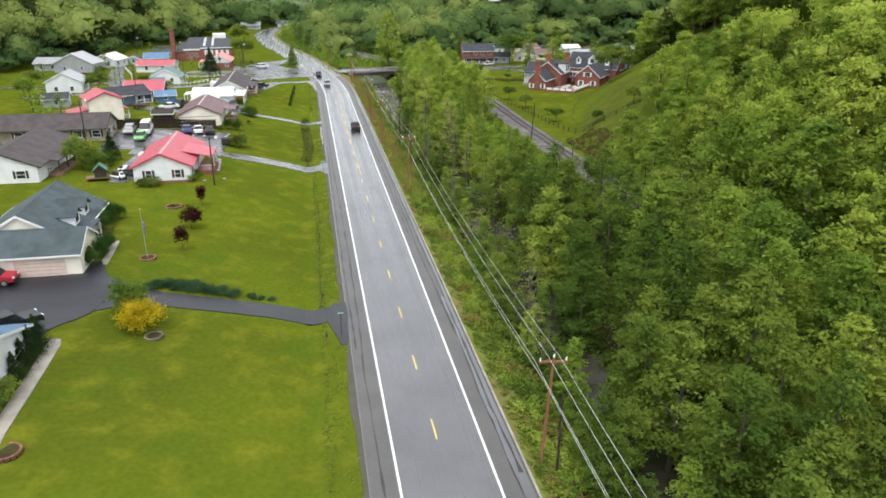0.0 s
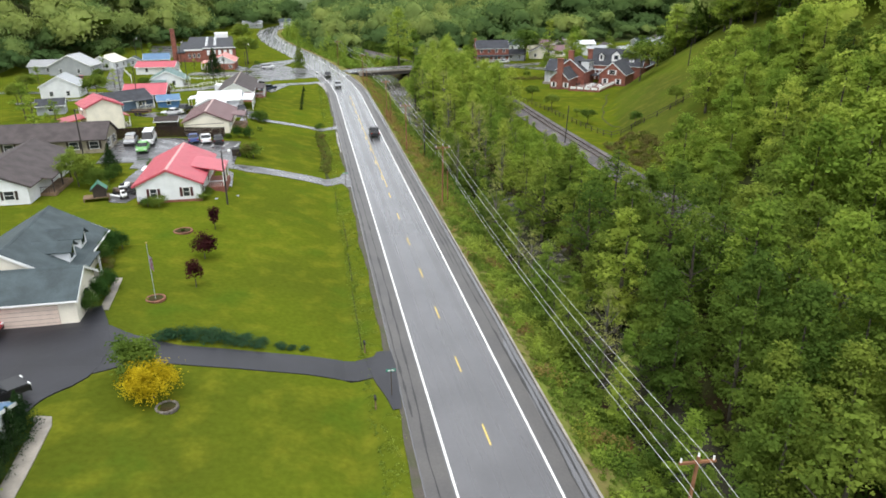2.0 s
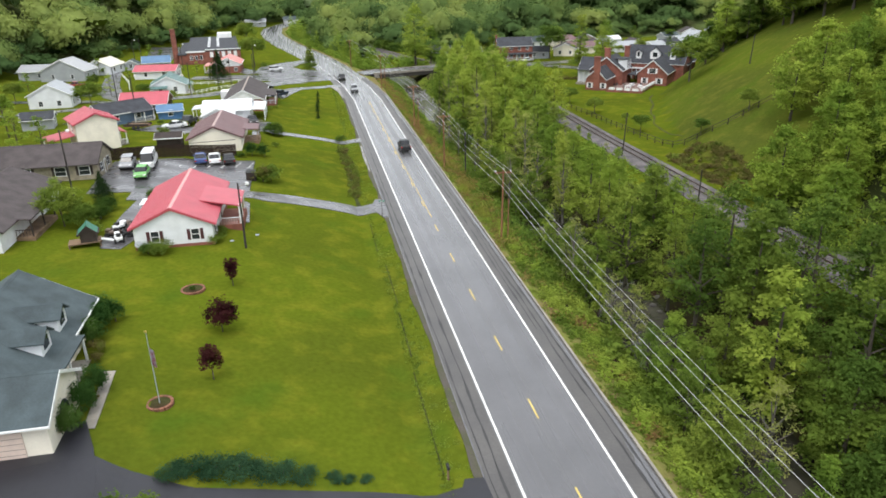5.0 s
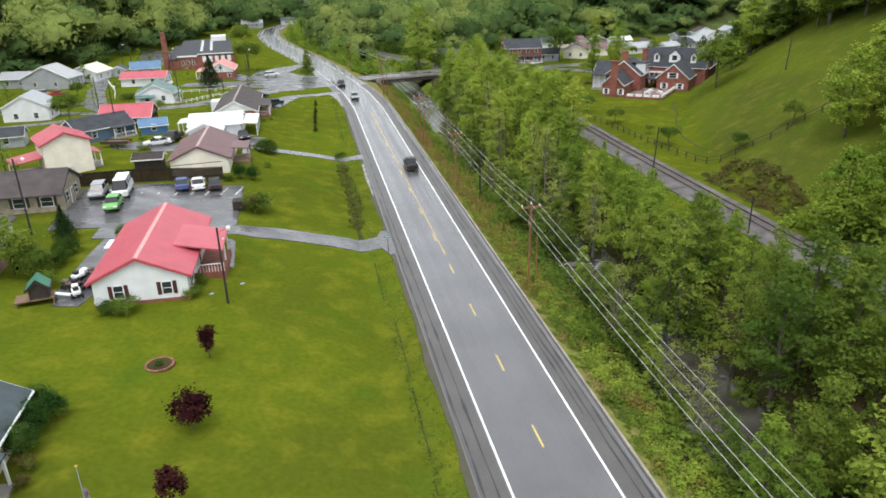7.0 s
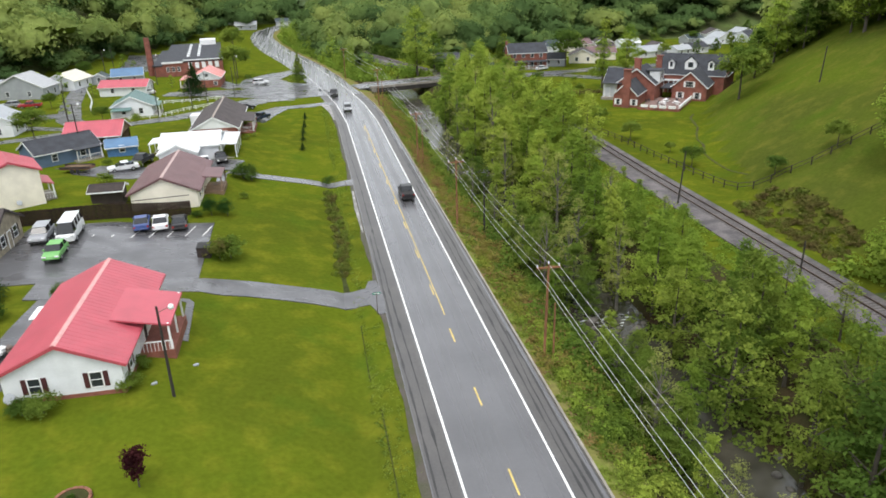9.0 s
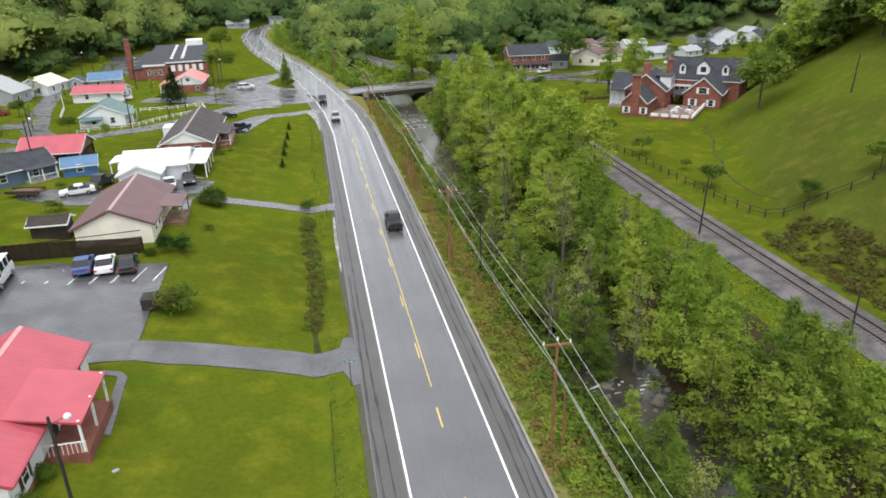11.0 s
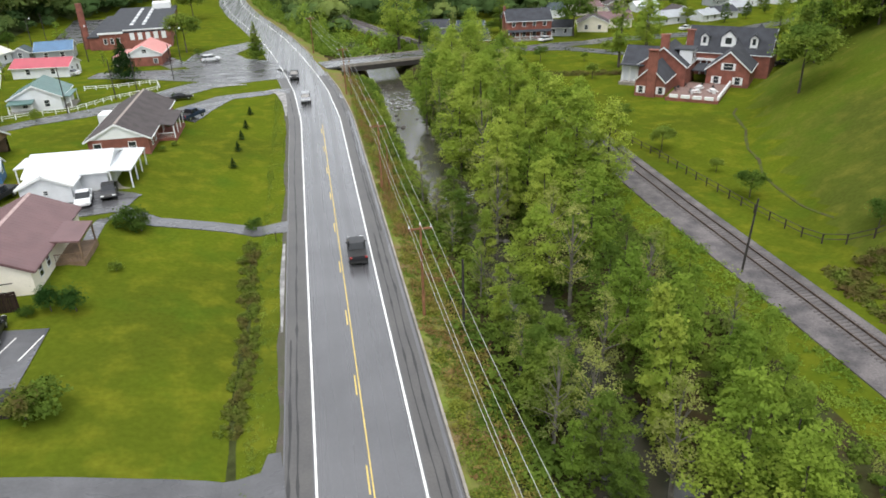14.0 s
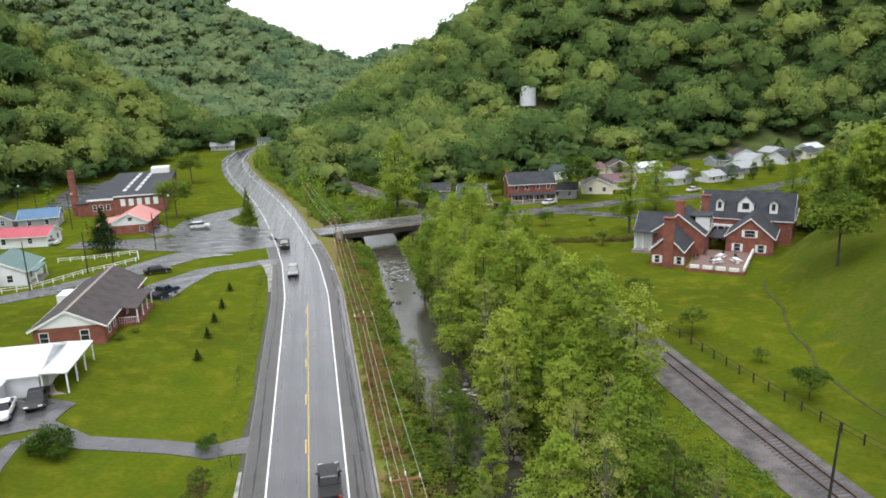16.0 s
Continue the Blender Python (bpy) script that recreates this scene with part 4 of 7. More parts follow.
# red-roofed house
h = house_at(-30.9, 118.5, "white-sided single-storey house with red metal roof and maroon shutters", size=0.946)
gable(h, "y", -8.6, 8.4, -4.5, 4.3, 0, 2.75, 4.75, WHITE, REDROOF, over=0.45, ribs=True, trim=REDROOF, foot=BRICK, cap=material("pale_ridge_cap", (0.62, 0.3, 0.29), 0.5, vary=0.15))
for u in (-2.2, 2.3):
    window(h, "S", u, 1.45, 0.85, 1.25, 8.6, SHUTTER)
for u in (-6.2, 5.6):
    window(h, "E", u, 1.5, 0.9, 1.2, 4.3, SHUTTER)
porch(h, 2.4, -3.2, 7.2, 3.4, 3.72, REDROOF, [(6.95, -3.0), (6.95, 0.0), (6.95, 3.2)], floor_z=0.4, slope=1.05, floor_mat=BRICK)
door(h, "E", -0.5, 0.95, 2.05, 4.32, DARKWOOD, 0.4)
part("awning", box_bm(-5.9, 2.0, 2.2, -4.4, 4.6, 2.3), TRIM, h)
part("water_tank_cover", box_bm(-5.6, -1.8, 0.0, -4.6, 0.4, 0.9, bevel=0.05), TRIM, h)
bm = bmesh.new()
bmesh.ops.create_cone(bm, cap_ends=True, segments=16, radius1=0.1, radius2=0.42, depth=0.14)
dish = part("satellite_dish", bm, GREYSIDE, h)
dish.matrix_basis = pose(-4.1, -8.85, 0.75, 60, 0, 20)

# long stone-fronted building with brown roof
h = house_at(-56.2, 142.8, "long tan stone building with brown shingle roof beside the parking lot", name="motel_building", size=0.913)
gable(h, "x", -22, 11.5, -4.2, 4.2, 0, 2.8, 4.9, STONE, BROWNROOF, over=0.7, trim=BROWNROOF)
for u in (-2.0, 2.0):
    window(h, "E", u, 1.5, 1.2, 1.3, 11.5, DARKWOOD)
door(h, "E", 0.0, 1.0, 2.1, 11.52, STONE)
for u in (-15, -10, -5, 1, 6, 9.5):
    window(h, "S", u, 1.5, 1.5, 1.3, 4.2, DARKWOOD)
h = house_at(-53.4, 118.4, "white-fronted wing with brown shingle roof and dark shutters", name="motel_building", size=0.916)
gable(h, "y", -8.8, 12.4, -5.5, 5.5, 0, 2.75, 5.0, WHITE, BROWNROOF, over=0.6, trim=BROWNROOF)
window(h, "S", 2.9, 1.4, 1.3, 1.2, 8.8, DARKWOOD)
window(h, "S", -2.9, 1.4, 1.3, 1.2, 8.8, DARKWOOD)
porch(h, 5.5, -4.6, 7.6, 4.0, 2.7, BROWNROOF, [(7.4, -4.4), (7.4, -0.2), (7.4, 3.8)], slope=0.3, post_mat=DARKWOOD, floor_mat=WOOD)

# cream two-storey house
h = house_at(-51.8, 161.9, "tall cream-sided house with red metal roof", angle=26, size=0.921)
gable(h, "y", -3.8, 4.2, -3.5, 3.5, 0, 5.3, 6.8, CREAM, REDROOF, over=0.4, ribs=True, trim=REDROOF)
porch(h, 3.5, -2.4, 5.2, 3.0, 2.9, REDROOF, [(5.0, -2.2), (5.0, 2.8)], slope=0.5)
porch(h, -8.2, -2.0, -3.5, 4.0, 2.9, REDROOF, [(-8.0, -1.8), (-8.0, 3.8)], slope=0.7, side="W", rail=False)
window(h, "W", 0, 3.9, 1.0, 1.2, 3.5)
bm = bmesh.new()
bmesh.ops.create_cone(bm, cap_ends=True, segments=14, radius1=0.1, radius2=0.38, depth=0.14)
part("satellite_dish", bm, GREYSIDE, h).matrix_basis = pose(0.1, -3.95, 0.9, 60, 0, 10)

# maroon-roofed house
h = house_at(-31.7, 163.1, "cream-sided house with faded maroon metal roof and a side porch", size=0.949)
gable(h, "y", -7.8, 7.8, -4.1, 4.8, 0, 2.6, 4.55, CREAM, MAROON, over=0.45, ribs=True, trim=MAROON, cap=material("bleached_ridge_cap", (0.42, 0.3, 0.28), 0.5, vary=0.2))
porch(h, 4.8, -2.0, 7.6, 3.4, 2.65, MAROON, [(7.45, -1.8), (7.45, 3.2)], slope=0.25, post_mat=WOOD, floor_mat=WOOD)
for u in (-5.6, -3.4, 5.5):
    window(h, "E", u, 1.5, 0.9, 1.2, 4.8)

# white house with carport and white metal roof
h = house_at(-31.4, 188.1, "white-sided house with white metal roof and an open carport", size=0.97)
gable(h, "x", -5.6, 4.2, -3.8, 5.6, 0, 2.6, 4.0, WHITE, WHITEROOF, over=0.4, ribs=True)
gable(h, "y", -7.6, -2.0, -5.2, 0.8, 0, 2.4, 3.7, WHITE, WHITEROOF, over=0.35, ribs=True)
porch(h, 4.2, -4.2, 7.3, 5.6, 2.65, WHITEROOF, [(7.1, -4.0), (7.1, -0.9), (7.1, 2.2), (7.1, 5.4), (4.6, -4.0)], floor_z=0.12, slope=0.2, rail=False)
porch(h, -8.4, 0.5, -5.6, 5.4, 2.6, WHITEROOF, [(-8.2, 0.7), (-8.2, 5.2)], floor_z=0.1, slope=0.3, rail=False, side="W")
window(h, "S", -2.2, 1.6, 0.5, 0.5, 7.6)
door(h, "E", -0.5, 1.0, 2.1, 4.22, TRIM, 0.1)

# brick ranch house
h = house_at(-30.5, 214.5, "red brick ranch house with brown shingle roof and white trim", size=0.981)
gable(h, "y", -12, 11.5, -3.9, 4.8, 0, 2.8, 5.0, BRICK, BROWNROOF, over=0.55, cap=material("pale_shingle_cap", (0.32, 0.27, 0.24), 0.8, vary=0.2))
bm = bmesh.new()
prism(bm, [(-3.8, 2.82), (4.7, 2.82), (0.45, 4.9)], "y", -12.04, -12.0)
part("gable_panel", bm, TRIM, h)
for u in (-2.6, 2.4):
    window(h, "S", u, 1.5, 1.0, 1.4, 12.0)
for u in (-9.5, -7):
    window(h, "E", u, 1.5, 0.9, 1.3, 4.8)
porch(h, 4.8, -5.0, 7.6, 4.6, 2.7, BROWNROOF, [(7.4, -4.8), (7.4, -1.6), (7.4, 1.4), (7.4, 4.4)], slope=0.35, floor_mat=BRICK)
door(h, "E", 0, 1.0, 2.1, 4.82, TRIM, 0.35)
part("annex", box_bm(-6.6, 5.5, -0.4, -3.9, 9.0, 2.4, bevel=0.04), WHITE, h)

# pink-roofed brick house
h = house_at(-41.0, 289.8, "red brick house with pink metal roof and white gable")
gable(h, "y", -6.5, 6.5, -4.2, 4.0, 0, 2.9, 4.9, WHITE, material("pink_metal_roof", (0.58, 0.24, 0.22), 0.5, vary=0.15), ribs=True)
part("brick_skirt", box_bm(-4.26, -6.56, -0.5, 4.06, 6.56, 2.2), BRICK, h)
porch(h, -7.8, -5.5, -4.2, 4.0, 2.7, material("pink_porch_roof", (0.58, 0.24, 0.22), 0.5, vary=0.15), [(-7.6, -5.3), (-7.6, 3.8)], slope=0.4, side="W", rail=False)
window(h, "S", 0.2, 3.6, 1.0, 0.8, 6.5)
window(h, "S", 2.6, 1.2, 1.0, 1.0, 6.56)

# school with its chimney
h = house_at(-53.7, 340.6, "long red brick school with dark flat roof and white window bands", angle=6, name="school_building", z=0.4)
part("wall", box_bm(-7, -29, -1, 11.5, 32, 4.6), BRICK, h)
part("roof", box_bm(-7.3, -29.3, 4.6, 11.8, 32.3, 5.0), DARKROOF, h)
part("wall", box_bm(-10, -28, -1, -7, 20, 3.6), BRICK, h)
part("roof", box_bm(-10.3, -28.3, 3.6, -7.0, 20.3, 3.95), DARKROOF, h)
part("cornice", box_bm(-7.3, -29.42, 4.5, -0.7, -29.3, 5.05), TRIM, h)
for i in range(3):
    window(h, "S", -5.6 + i * 1.7, 2.6, 0.8, 1.4, 29.0)
for row in range(2):
    for i in range(20):
        x, y = 0.2 + row * 3.4, -25 + i * 2.6 + row * 0.7
        part("skylight", box_bm(x, y, 4.95, x + 1.0, y + 1.5, 5.4, bevel=0.12), GREYSIDE if (i + row) % 3 else TRIM, h)
part("wall", box_bm(-0.4, -29.25, -1, 11.9, -20, 5.2), BRICK, h)
part("roof", box_bm(-0.6, -29.45, 5.2, 12.1, -19.8, 5.45), DARKROOF, h)
part("cornice", box_bm(-0.6, -29.55, 5.15, 12.1, -29.46, 5.5), TRIM, h)
for i in range(5):
    part("window_pane", box_bm(1.0 + i * 2.1, -29.31, 2.6, 2.2 + i * 2.1, -29.2, 4.5), TRIM, h)
bm = bmesh.new()
tube(bm, (-11.2, -24.0, -1), (-11.2, -24.0, 12.6), 1.05, 0.85, 12)
part("chimney", bm, BRICK, h, "tall red brick chimney")
part("rooftop_unit", box_bm(4.0, 24, 4.95, 10, 30, 7.0, bevel=0.1), TRIM, h)

# smaller houses across the street
def cottage(x, y, w, l, eave, ridge, axis, wall, roof, label, angle=0.0, ribs=False, windows=2, name="house", foot=None, size=1.0):
    h = house_at(x, y, label, angle, name, size=size)
    if axis == "y":
        gable(h, "y", -l / 2, l / 2, -w / 2, w / 2, -0.2, eave, ridge, wall, roof, ribs=ribs, foot=foot)
    else:
        gable(h, "x", -w / 2, w / 2, -l / 2, l / 2, -0.2, eave, ridge, wall, roof, ribs=ribs, foot=foot)
    for i in range(windows):
        window(h, "S", (i - (windows - 1) / 2) * w / (windows + 0.3), 1.5, 0.9, 1.2, l / 2)
        window(h, "E", (i - (windows - 1) / 2) * l / (windows + 0.3), 1.5, 0.9, 1.2, w / 2)
    return h


h = cottage(-54.0, 189.6, 11.5, 7.4, 2.6, 4.4, "x", BLUESIDE, DARKROOF, "dark blue house with charcoal shingle roof", 38, size=0.92)
porch(h, 0.6, -5.6, 5.4, -3.7, 2.5, DARKROOF, [(0.8, -5.4), (3.0, -5.4), (5.2, -5.4)], slope=0.2, side="S")
h = house_at(-50.9, 202.6, "open carport with red metal roof", name="carport")
gable(h, "x", -5.2, 4.6, -4.2, 4.2, 2.3, 2.5, 4.4, WOOD, REDROOF, ribs=True)
for px in (-5, 0, 4.4):
    for py in (-4, 4):
        part("post", box_bm(px - 0.1, py - 0.1, -0.5, px + 0.1, py + 0.1, 2.5), TRIM, h)
part("back_wall", box_bm(-5.1, 3.9, -0.3, 4.5, 4.1, 2.4), WOOD, h)
h = cottage(-44.3, 190.8, 5.4, 4.2, 2.0, 3.0, "x", material("bright_blue_boards", (0.06, 0.16, 0.34), 0.6, vary=0.2), BLUEROOF, "small bright blue garden shed", 12, size=0.9, windows=1, name="shed")
h = cottage(-53.4, 245.0, 9.0, 10, 2.7, 4.9, "y", WHITE, TEALROOF, "white-sided house with teal metal roof", 4, ribs=True)
porch(h, -4.5, -7.4, 0.0, -5.0, 2.3, TEALROOF, [(-4.3, -7.2), (-0.2, -7.2)], slope=0.3, side="S")
porch(h, 4.5, -4.6, 6.2, 2.0, 2.5, TEALROOF, [(6, -4.4), (6, 1.8)], slope=0.2)
cottage(-62.5, 279.0, 13, 7, 2.5, 3.9, "x", WHITE, REDROOF, "low white house with red metal roof", -6, ribs=True)
cottage(-67.0, 303.0, 9, 8, 2.6, 4.3, "x", GREYSIDE, BLUEROOF, "small grey house with light blue metal roof", 8, ribs=True)
cottage(-75.4, 303.4, 4.5, 4.5, 2.2, 3.4, "y", GREYSIDE, GREYROOF, "little grey garden shed beside the lane", 0, windows=1, name="shed")
h = cottage(-77.1, 224.0, 10, 9, 3.6, 6.2, "y", WHITE, GREYSIDE, "white two-storey house with grey roof", 2, size=0.952)
cottage(-90.5, 283.6, 14, 9, 3.2, 6.6, "y", GREYSIDE, material("pale_grey_roof", (0.36, 0.37, 0.38), 0.6, vary=0.15), "large grey-sided house with pale roof", -10)
cottage(-101.5, 289.0, 9, 8, 2.8, 4.4, "x", GREYSIDE, material("mid_grey_roof", (0.28, 0.29, 0.3), 0.6, vary=0.15), "grey-sided house with shallow roof", -6)
cottage(-83.0, 297.0, 9, 11, 2.8, 4.8, "y", WHITE, material("cream_metal_roof", (0.6, 0.57, 0.46), 0.5, vary=0.1), "white garage with cream metal roof", -12, ribs=True, name="garage")
cottage(-68.0, 184.6, 6, 5, 2.3, 3.4, "x", GREYSIDE, DARKROOF, "weathered grey shed on the lawn", 10, size=0.931, windows=1, name="shed")
cottage(-39.3, 160.0, 4.0, 2.6, 1.9, 2.4, "x", DARKWOOD, DARKWOOD, "low dark wooden shed behind the fence", 0, windows=0, name="shed")

# houses on the far bank
FARHOUSES = [
    (41, 290, 14, 8, 2.8, 5.0, "x", BRICK, DARKROOF, "low red brick house with dark roof", -4), 
    (48, 309, 8, 7, 2.7, 4.6, "x", WHITE, GREYROOF, "white house with grey roof", -20), (38, 316, 9, 7, 2.7, 4.4, "x", GREYSIDE, DARKROOF, "grey house with dark roof", -10),
    (74, 303, 8, 6, 2.6, 4.2, "x", GREYSIDE, DARKROOF, "small grey house with dark roof", -20), (86, 307, 9, 8, 2.7, 4.8, "y", CREAM, BROWNROOF, "cream house with brown roof", -20),
    (94, 312, 12, 7, 2.7, 4.4, "x", CREAM, MAROON, "cream house with dull red roof", -12), (84, 340, 8, 7, 2.7, 4.6, "x", WHITE, GREYROOF, "white house with pale roof", 0),
    (113, 312, 13, 8, 2.8, 4.8, "x", WHITE, GREYSIDE, "white ranch house with pale grey roof", 10), (122, 322, 9, 8, 2.7, 4.8, "y", GREYSIDE, BROWNROOF, "grey house with brown roof", 5),
    (134, 316, 12, 8, 2.7, 4.6, "x", WHITE, DARKROOF, "white house with dark roof", 12), (146, 326, 10, 8, 2.7, 4.8, "x", GREYSIDE, GREYSIDE, "pale grey house with pale roof", 15),
    (160, 340, 11, 9, 3.0, 5.6, "y", WHITE, GREYSIDE, "white gabled house with pale roof", 10), (174, 342, 12, 9, 3.0, 5.4, "x", WHITE, DARKROOF, "white house with charcoal roof", 20),
    (166, 356, 11, 9, 3.0, 5.6, "y", WHITE, BROWNROOF, "white gabled house with brown roof", -10), (190, 352, 12, 9, 2.8, 5.0, "x", CREAM, GREYROOF, "pale house with grey roof", 25),
    (104, 330, 9, 7, 2.7, 4.4, "x", CREAM, BROWNROOF, "cream house with brown roof", 0), (200, 362, 11, 8, 3, 5, "x", WHITE, WHITEROOF, "white house with white roof", 20),
    (97, 341, 10, 7, 2.6, 4.2, "x", CREAM, MAROON, "low cream house with dull pinkish roof", 8), (111, 348, 9, 8, 2.8, 5.0, "y", STONE, BROWNROOF, "tan house with brown roof", -8),
    (127, 313, 9, 7, 2.6, 4.2, "x", WHITE, GREYSIDE, "small white house with pale grey roof beside the street", 16), (119, 341, 11, 7, 2.6, 4.3, "x", WHITE, WHITEROOF, "white mobile home with pale roof", 4),
    (150, 346, 10, 7, 2.6, 4.4, "x", GREYSIDE, GREYROOF, "grey house with slate roof", 14), (182, 360, 10, 8, 2.7, 4.8, "y", GREYSIDE, GREYSIDE, "pale grey gabled house", 12),
    (-43.9, 504.2, 12, 7, 2.7, 4.4, "x", GREYSIDE, GREYSIDE, "pale house by the far road", 0), (-22, 530, 11, 7, 2.7, 4.4, "x", WHITE, GREYROOF, "white house by the far road", 0), (-51.7, 542.7, 11, 7, 2.7, 4.4, "x", WHITE, WHITEROOF, "white house by the far road bend", 0),
]
for spec in FARHOUSES:
    far_house = cottage(*spec)
    if spec[0] > 100:
        far_house.scale = (0.8, 0.8, 0.8)
h = cottage(63, 301, 13, 8.5, 5.4, 8.0, "x", BRICK, DARKROOF, "two-storey dark red brick house with a white porch", -6, windows=4)
for i in range(4):
    window(h, "S", (i - 1.5) * 3.0, 4.4, 0.9, 1.2, 4.25)
porch(h, -6.4, -6.6, 6.4, -4.25, 2.7, DARKROOF, [(-6.2, -6.4), (-3.1, -6.4), (0, -6.4), (3.1, -6.4), (6.2, -6.4)], slope=0.3, side="S")
part("chimney", box_bm(-6.9, -0.6, 0, -6.3, 0.6, 9.0, bevel=0.05), BRICK, h)
bm = bmesh.new()
bmesh.ops.create_cone(bm, cap_ends=True, segments=24, radius1=3.7, radius2=3.7, depth=8.4)
bmesh.ops.translate(bm, verts=bm.verts[:], vec=(0, 0, 4.2))
bmesh.ops.create_cone(bm, cap_ends=True, segments=24, radius1=3.8, radius2=0.3, depth=1.1, matrix=Matrix.Translation((0, 0, 8.95)))
tank = part("water_tank", bm, WHITE)
tank.matrix_basis = pose(0, 0, 0)
TANK = (103.0, 429.0)
tank.location = (*TANK, gz(*TANK))
tagged(tank, "white water storage tank among the hillside trees", "water tank")

# ---- brick mansion by the field ----
def mansion():
    h = thing("brick_house", pose(62.7, 226.8, gz(66, 226) - 0.1, 0, 0, -39.6), "large red brick house with charcoal roofs and white dormers", "house")
    gable(h, "y", 0, 9, 0.3, 6.1, 0, 3.2, 6.0, BRICK, DARKROOF, over=0.25)
    gable(h, "y", 9, 19, -1.4, 8.2, 0, 4.6, 8.2, BRICK, DARKROOF, over=0.3)
    gable(h, "x", -5.0, 3.0, 9.5, 17.5, 0, 4.4, 7.4, WHITE, DARKROOF, over=0.3)
    for px in (-4.8, -3.3, -1.8):
        bm = bmesh.new()
        tube(bm, (px, 9.0, 0), (px, 9.0, 4.3), 0.22, 0.2, 10)
        part("column", bm, TRIM, h)
    porch(h, -5.2, 7.8, -0.2, 9.5, 4.3, DARKROOF, [], rail=False, floor_z=0.8)
    part("chimney", box_bm(2.6, -0.55, -0.3, 4.4, 0.15, 9.2, bevel=0.05), BRICK, h)
    part("chimney", box_bm(2.6, 9.0, 5, 4.2, 10.2, 10.6, bevel=0.05), BRICK, h)
    part("chimney", box_bm(6.0, 18.2, 5, 7.4, 19.2, 10.4, bevel=0.05), BRICK, h)
    for cx, cy, cz in ((3.5, -0.2, 9.2), (3.4, 9.6, 10.6), (6.7, 18.7, 10.4)):
        part("chimney_cap", box_bm(cx - 1.0, cy - 0.6, cz, cx + 1.0, cy + 0.6, cz + 0.18, bevel=0.04), BRICK, h)
    for u in (1.5, 5.4):
        window(h, "S", u, 1.4, 0.8, 1.3, 0.0, TRIM)
    d = part("dormer", box_bm(6.0, 12, 4.5, 8.6, 16.5, 7.4), WHITE, h)
    part("dormer_roof", box_bm(5.0, 11.8, 7.4, 8.9, 16.7, 7.6), DARKROOF, d)
    for v in (13.2, 15.2):
        part("pane", box_bm(8.58, v - 0.4, 5.2, 8.64, v + 0.4, 6.8), GLASS, d)
    # long rear wing with dormers
    gable(h, "x", 5, 22.5, 24, 34, 0, 5.2, 9.8, BRICK, DARKROOF, over=0.3)
    gable(h, "y", 29, 43, 13.5, 22.5, 0, 4.6, 8.6, BRICK, DARKROOF, over=0.3)
    gable(h, "y", 14, 26, 11.5, 20, 0, 3.6, 7.2, BRICK, DARKROOF, over=0.3)
    part("canopy", box_bm(8.2, 15, 2.6, 11.5, 24, 2.8), DARKROOF, h)
    window(h, "S", 15.7, 4.2, 1.8, 1.3, -14.0, TRIM)
    window(h, "S", 13.6, 1.4, 1.0, 1.4, -14.0, TRIM)
    window(h, "S", 17.8, 1.4, 1.0, 1.4, -14.0, TRIM)
    for u, w in ((8.6, 1.5), (13.6, 3.0), (18.8, 1.5)):
        d = part("dormer", (lambda b: (prism(b, [(u - w / 2, 6.2), (u + w / 2, 6.2), (u + w / 2, 8.2), (u, 8.2 + w * 0.45), (u - w / 2, 8.2)], "y", 25.0, 28.5), b)[1])(bmesh.new()), TRIM, h)
        bm = bmesh.new()
        prism(bm, [(u - w / 2 - 0.25, 8.05), (u, 8.25 + w * 0.5), (u + w / 2 + 0.25, 8.05), (u + w / 2 + 0.25, 8.2), (u, 8.4 + w * 0.5), (u - w / 2 - 0.25, 8.2)], "y", 24.8, 28.8)
        part("dormer_roof", bm, DARKROOF, d)
        part("pane", box_bm(u - w * 0.22, 24.95, 6.9, u + w * 0.22, 25.02, 8.2), GLASS, d)
    for i in range(5):
        bm = bmesh.new()
        tube(bm, (6.0 + i * 1.3, 23.5, 0.4), (6.0 + i * 1.3, 23.5, 3.4), 0.16, 0.14, 10)
        part("column", bm, TRIM, h)
    part("loggia_beam", box_bm(5.4, 23.2, 3.4, 11.8, 23.9, 3.8), TRIM, h)
    # patio
    patio = part("patio", box_bm(6.8, -1.5, -1.4, 16.4, 14, 0.5), material("patio_paving", (0.23, 0.15, 0.13), 0.8, vary=0.3), h, "pinkish paved patio")
    for x0, y0, x1, y1 in ((6.8, -1.8, 16.7, -1.5), (16.4, -1.5, 16.7, 14)):
        part("patio_wall", box_bm(x0, y0, -1.6, x1, y1, 0.75), BRICK, patio)
    for i in range(4):
        x = 7.6 + i * 2.2
        part("balustrade", box_bm(x, -1.85, 0.75, x + 1.6, -1.45, 1.35), TRIM, patio)
    for i in range(8):
        y = -1 + i * 1.9
        part("balustrade", box_bm(16.35, y, 0.75, 16.75, y + 1.3, 1.35 + 0.1), TRIM, patio)
    return h


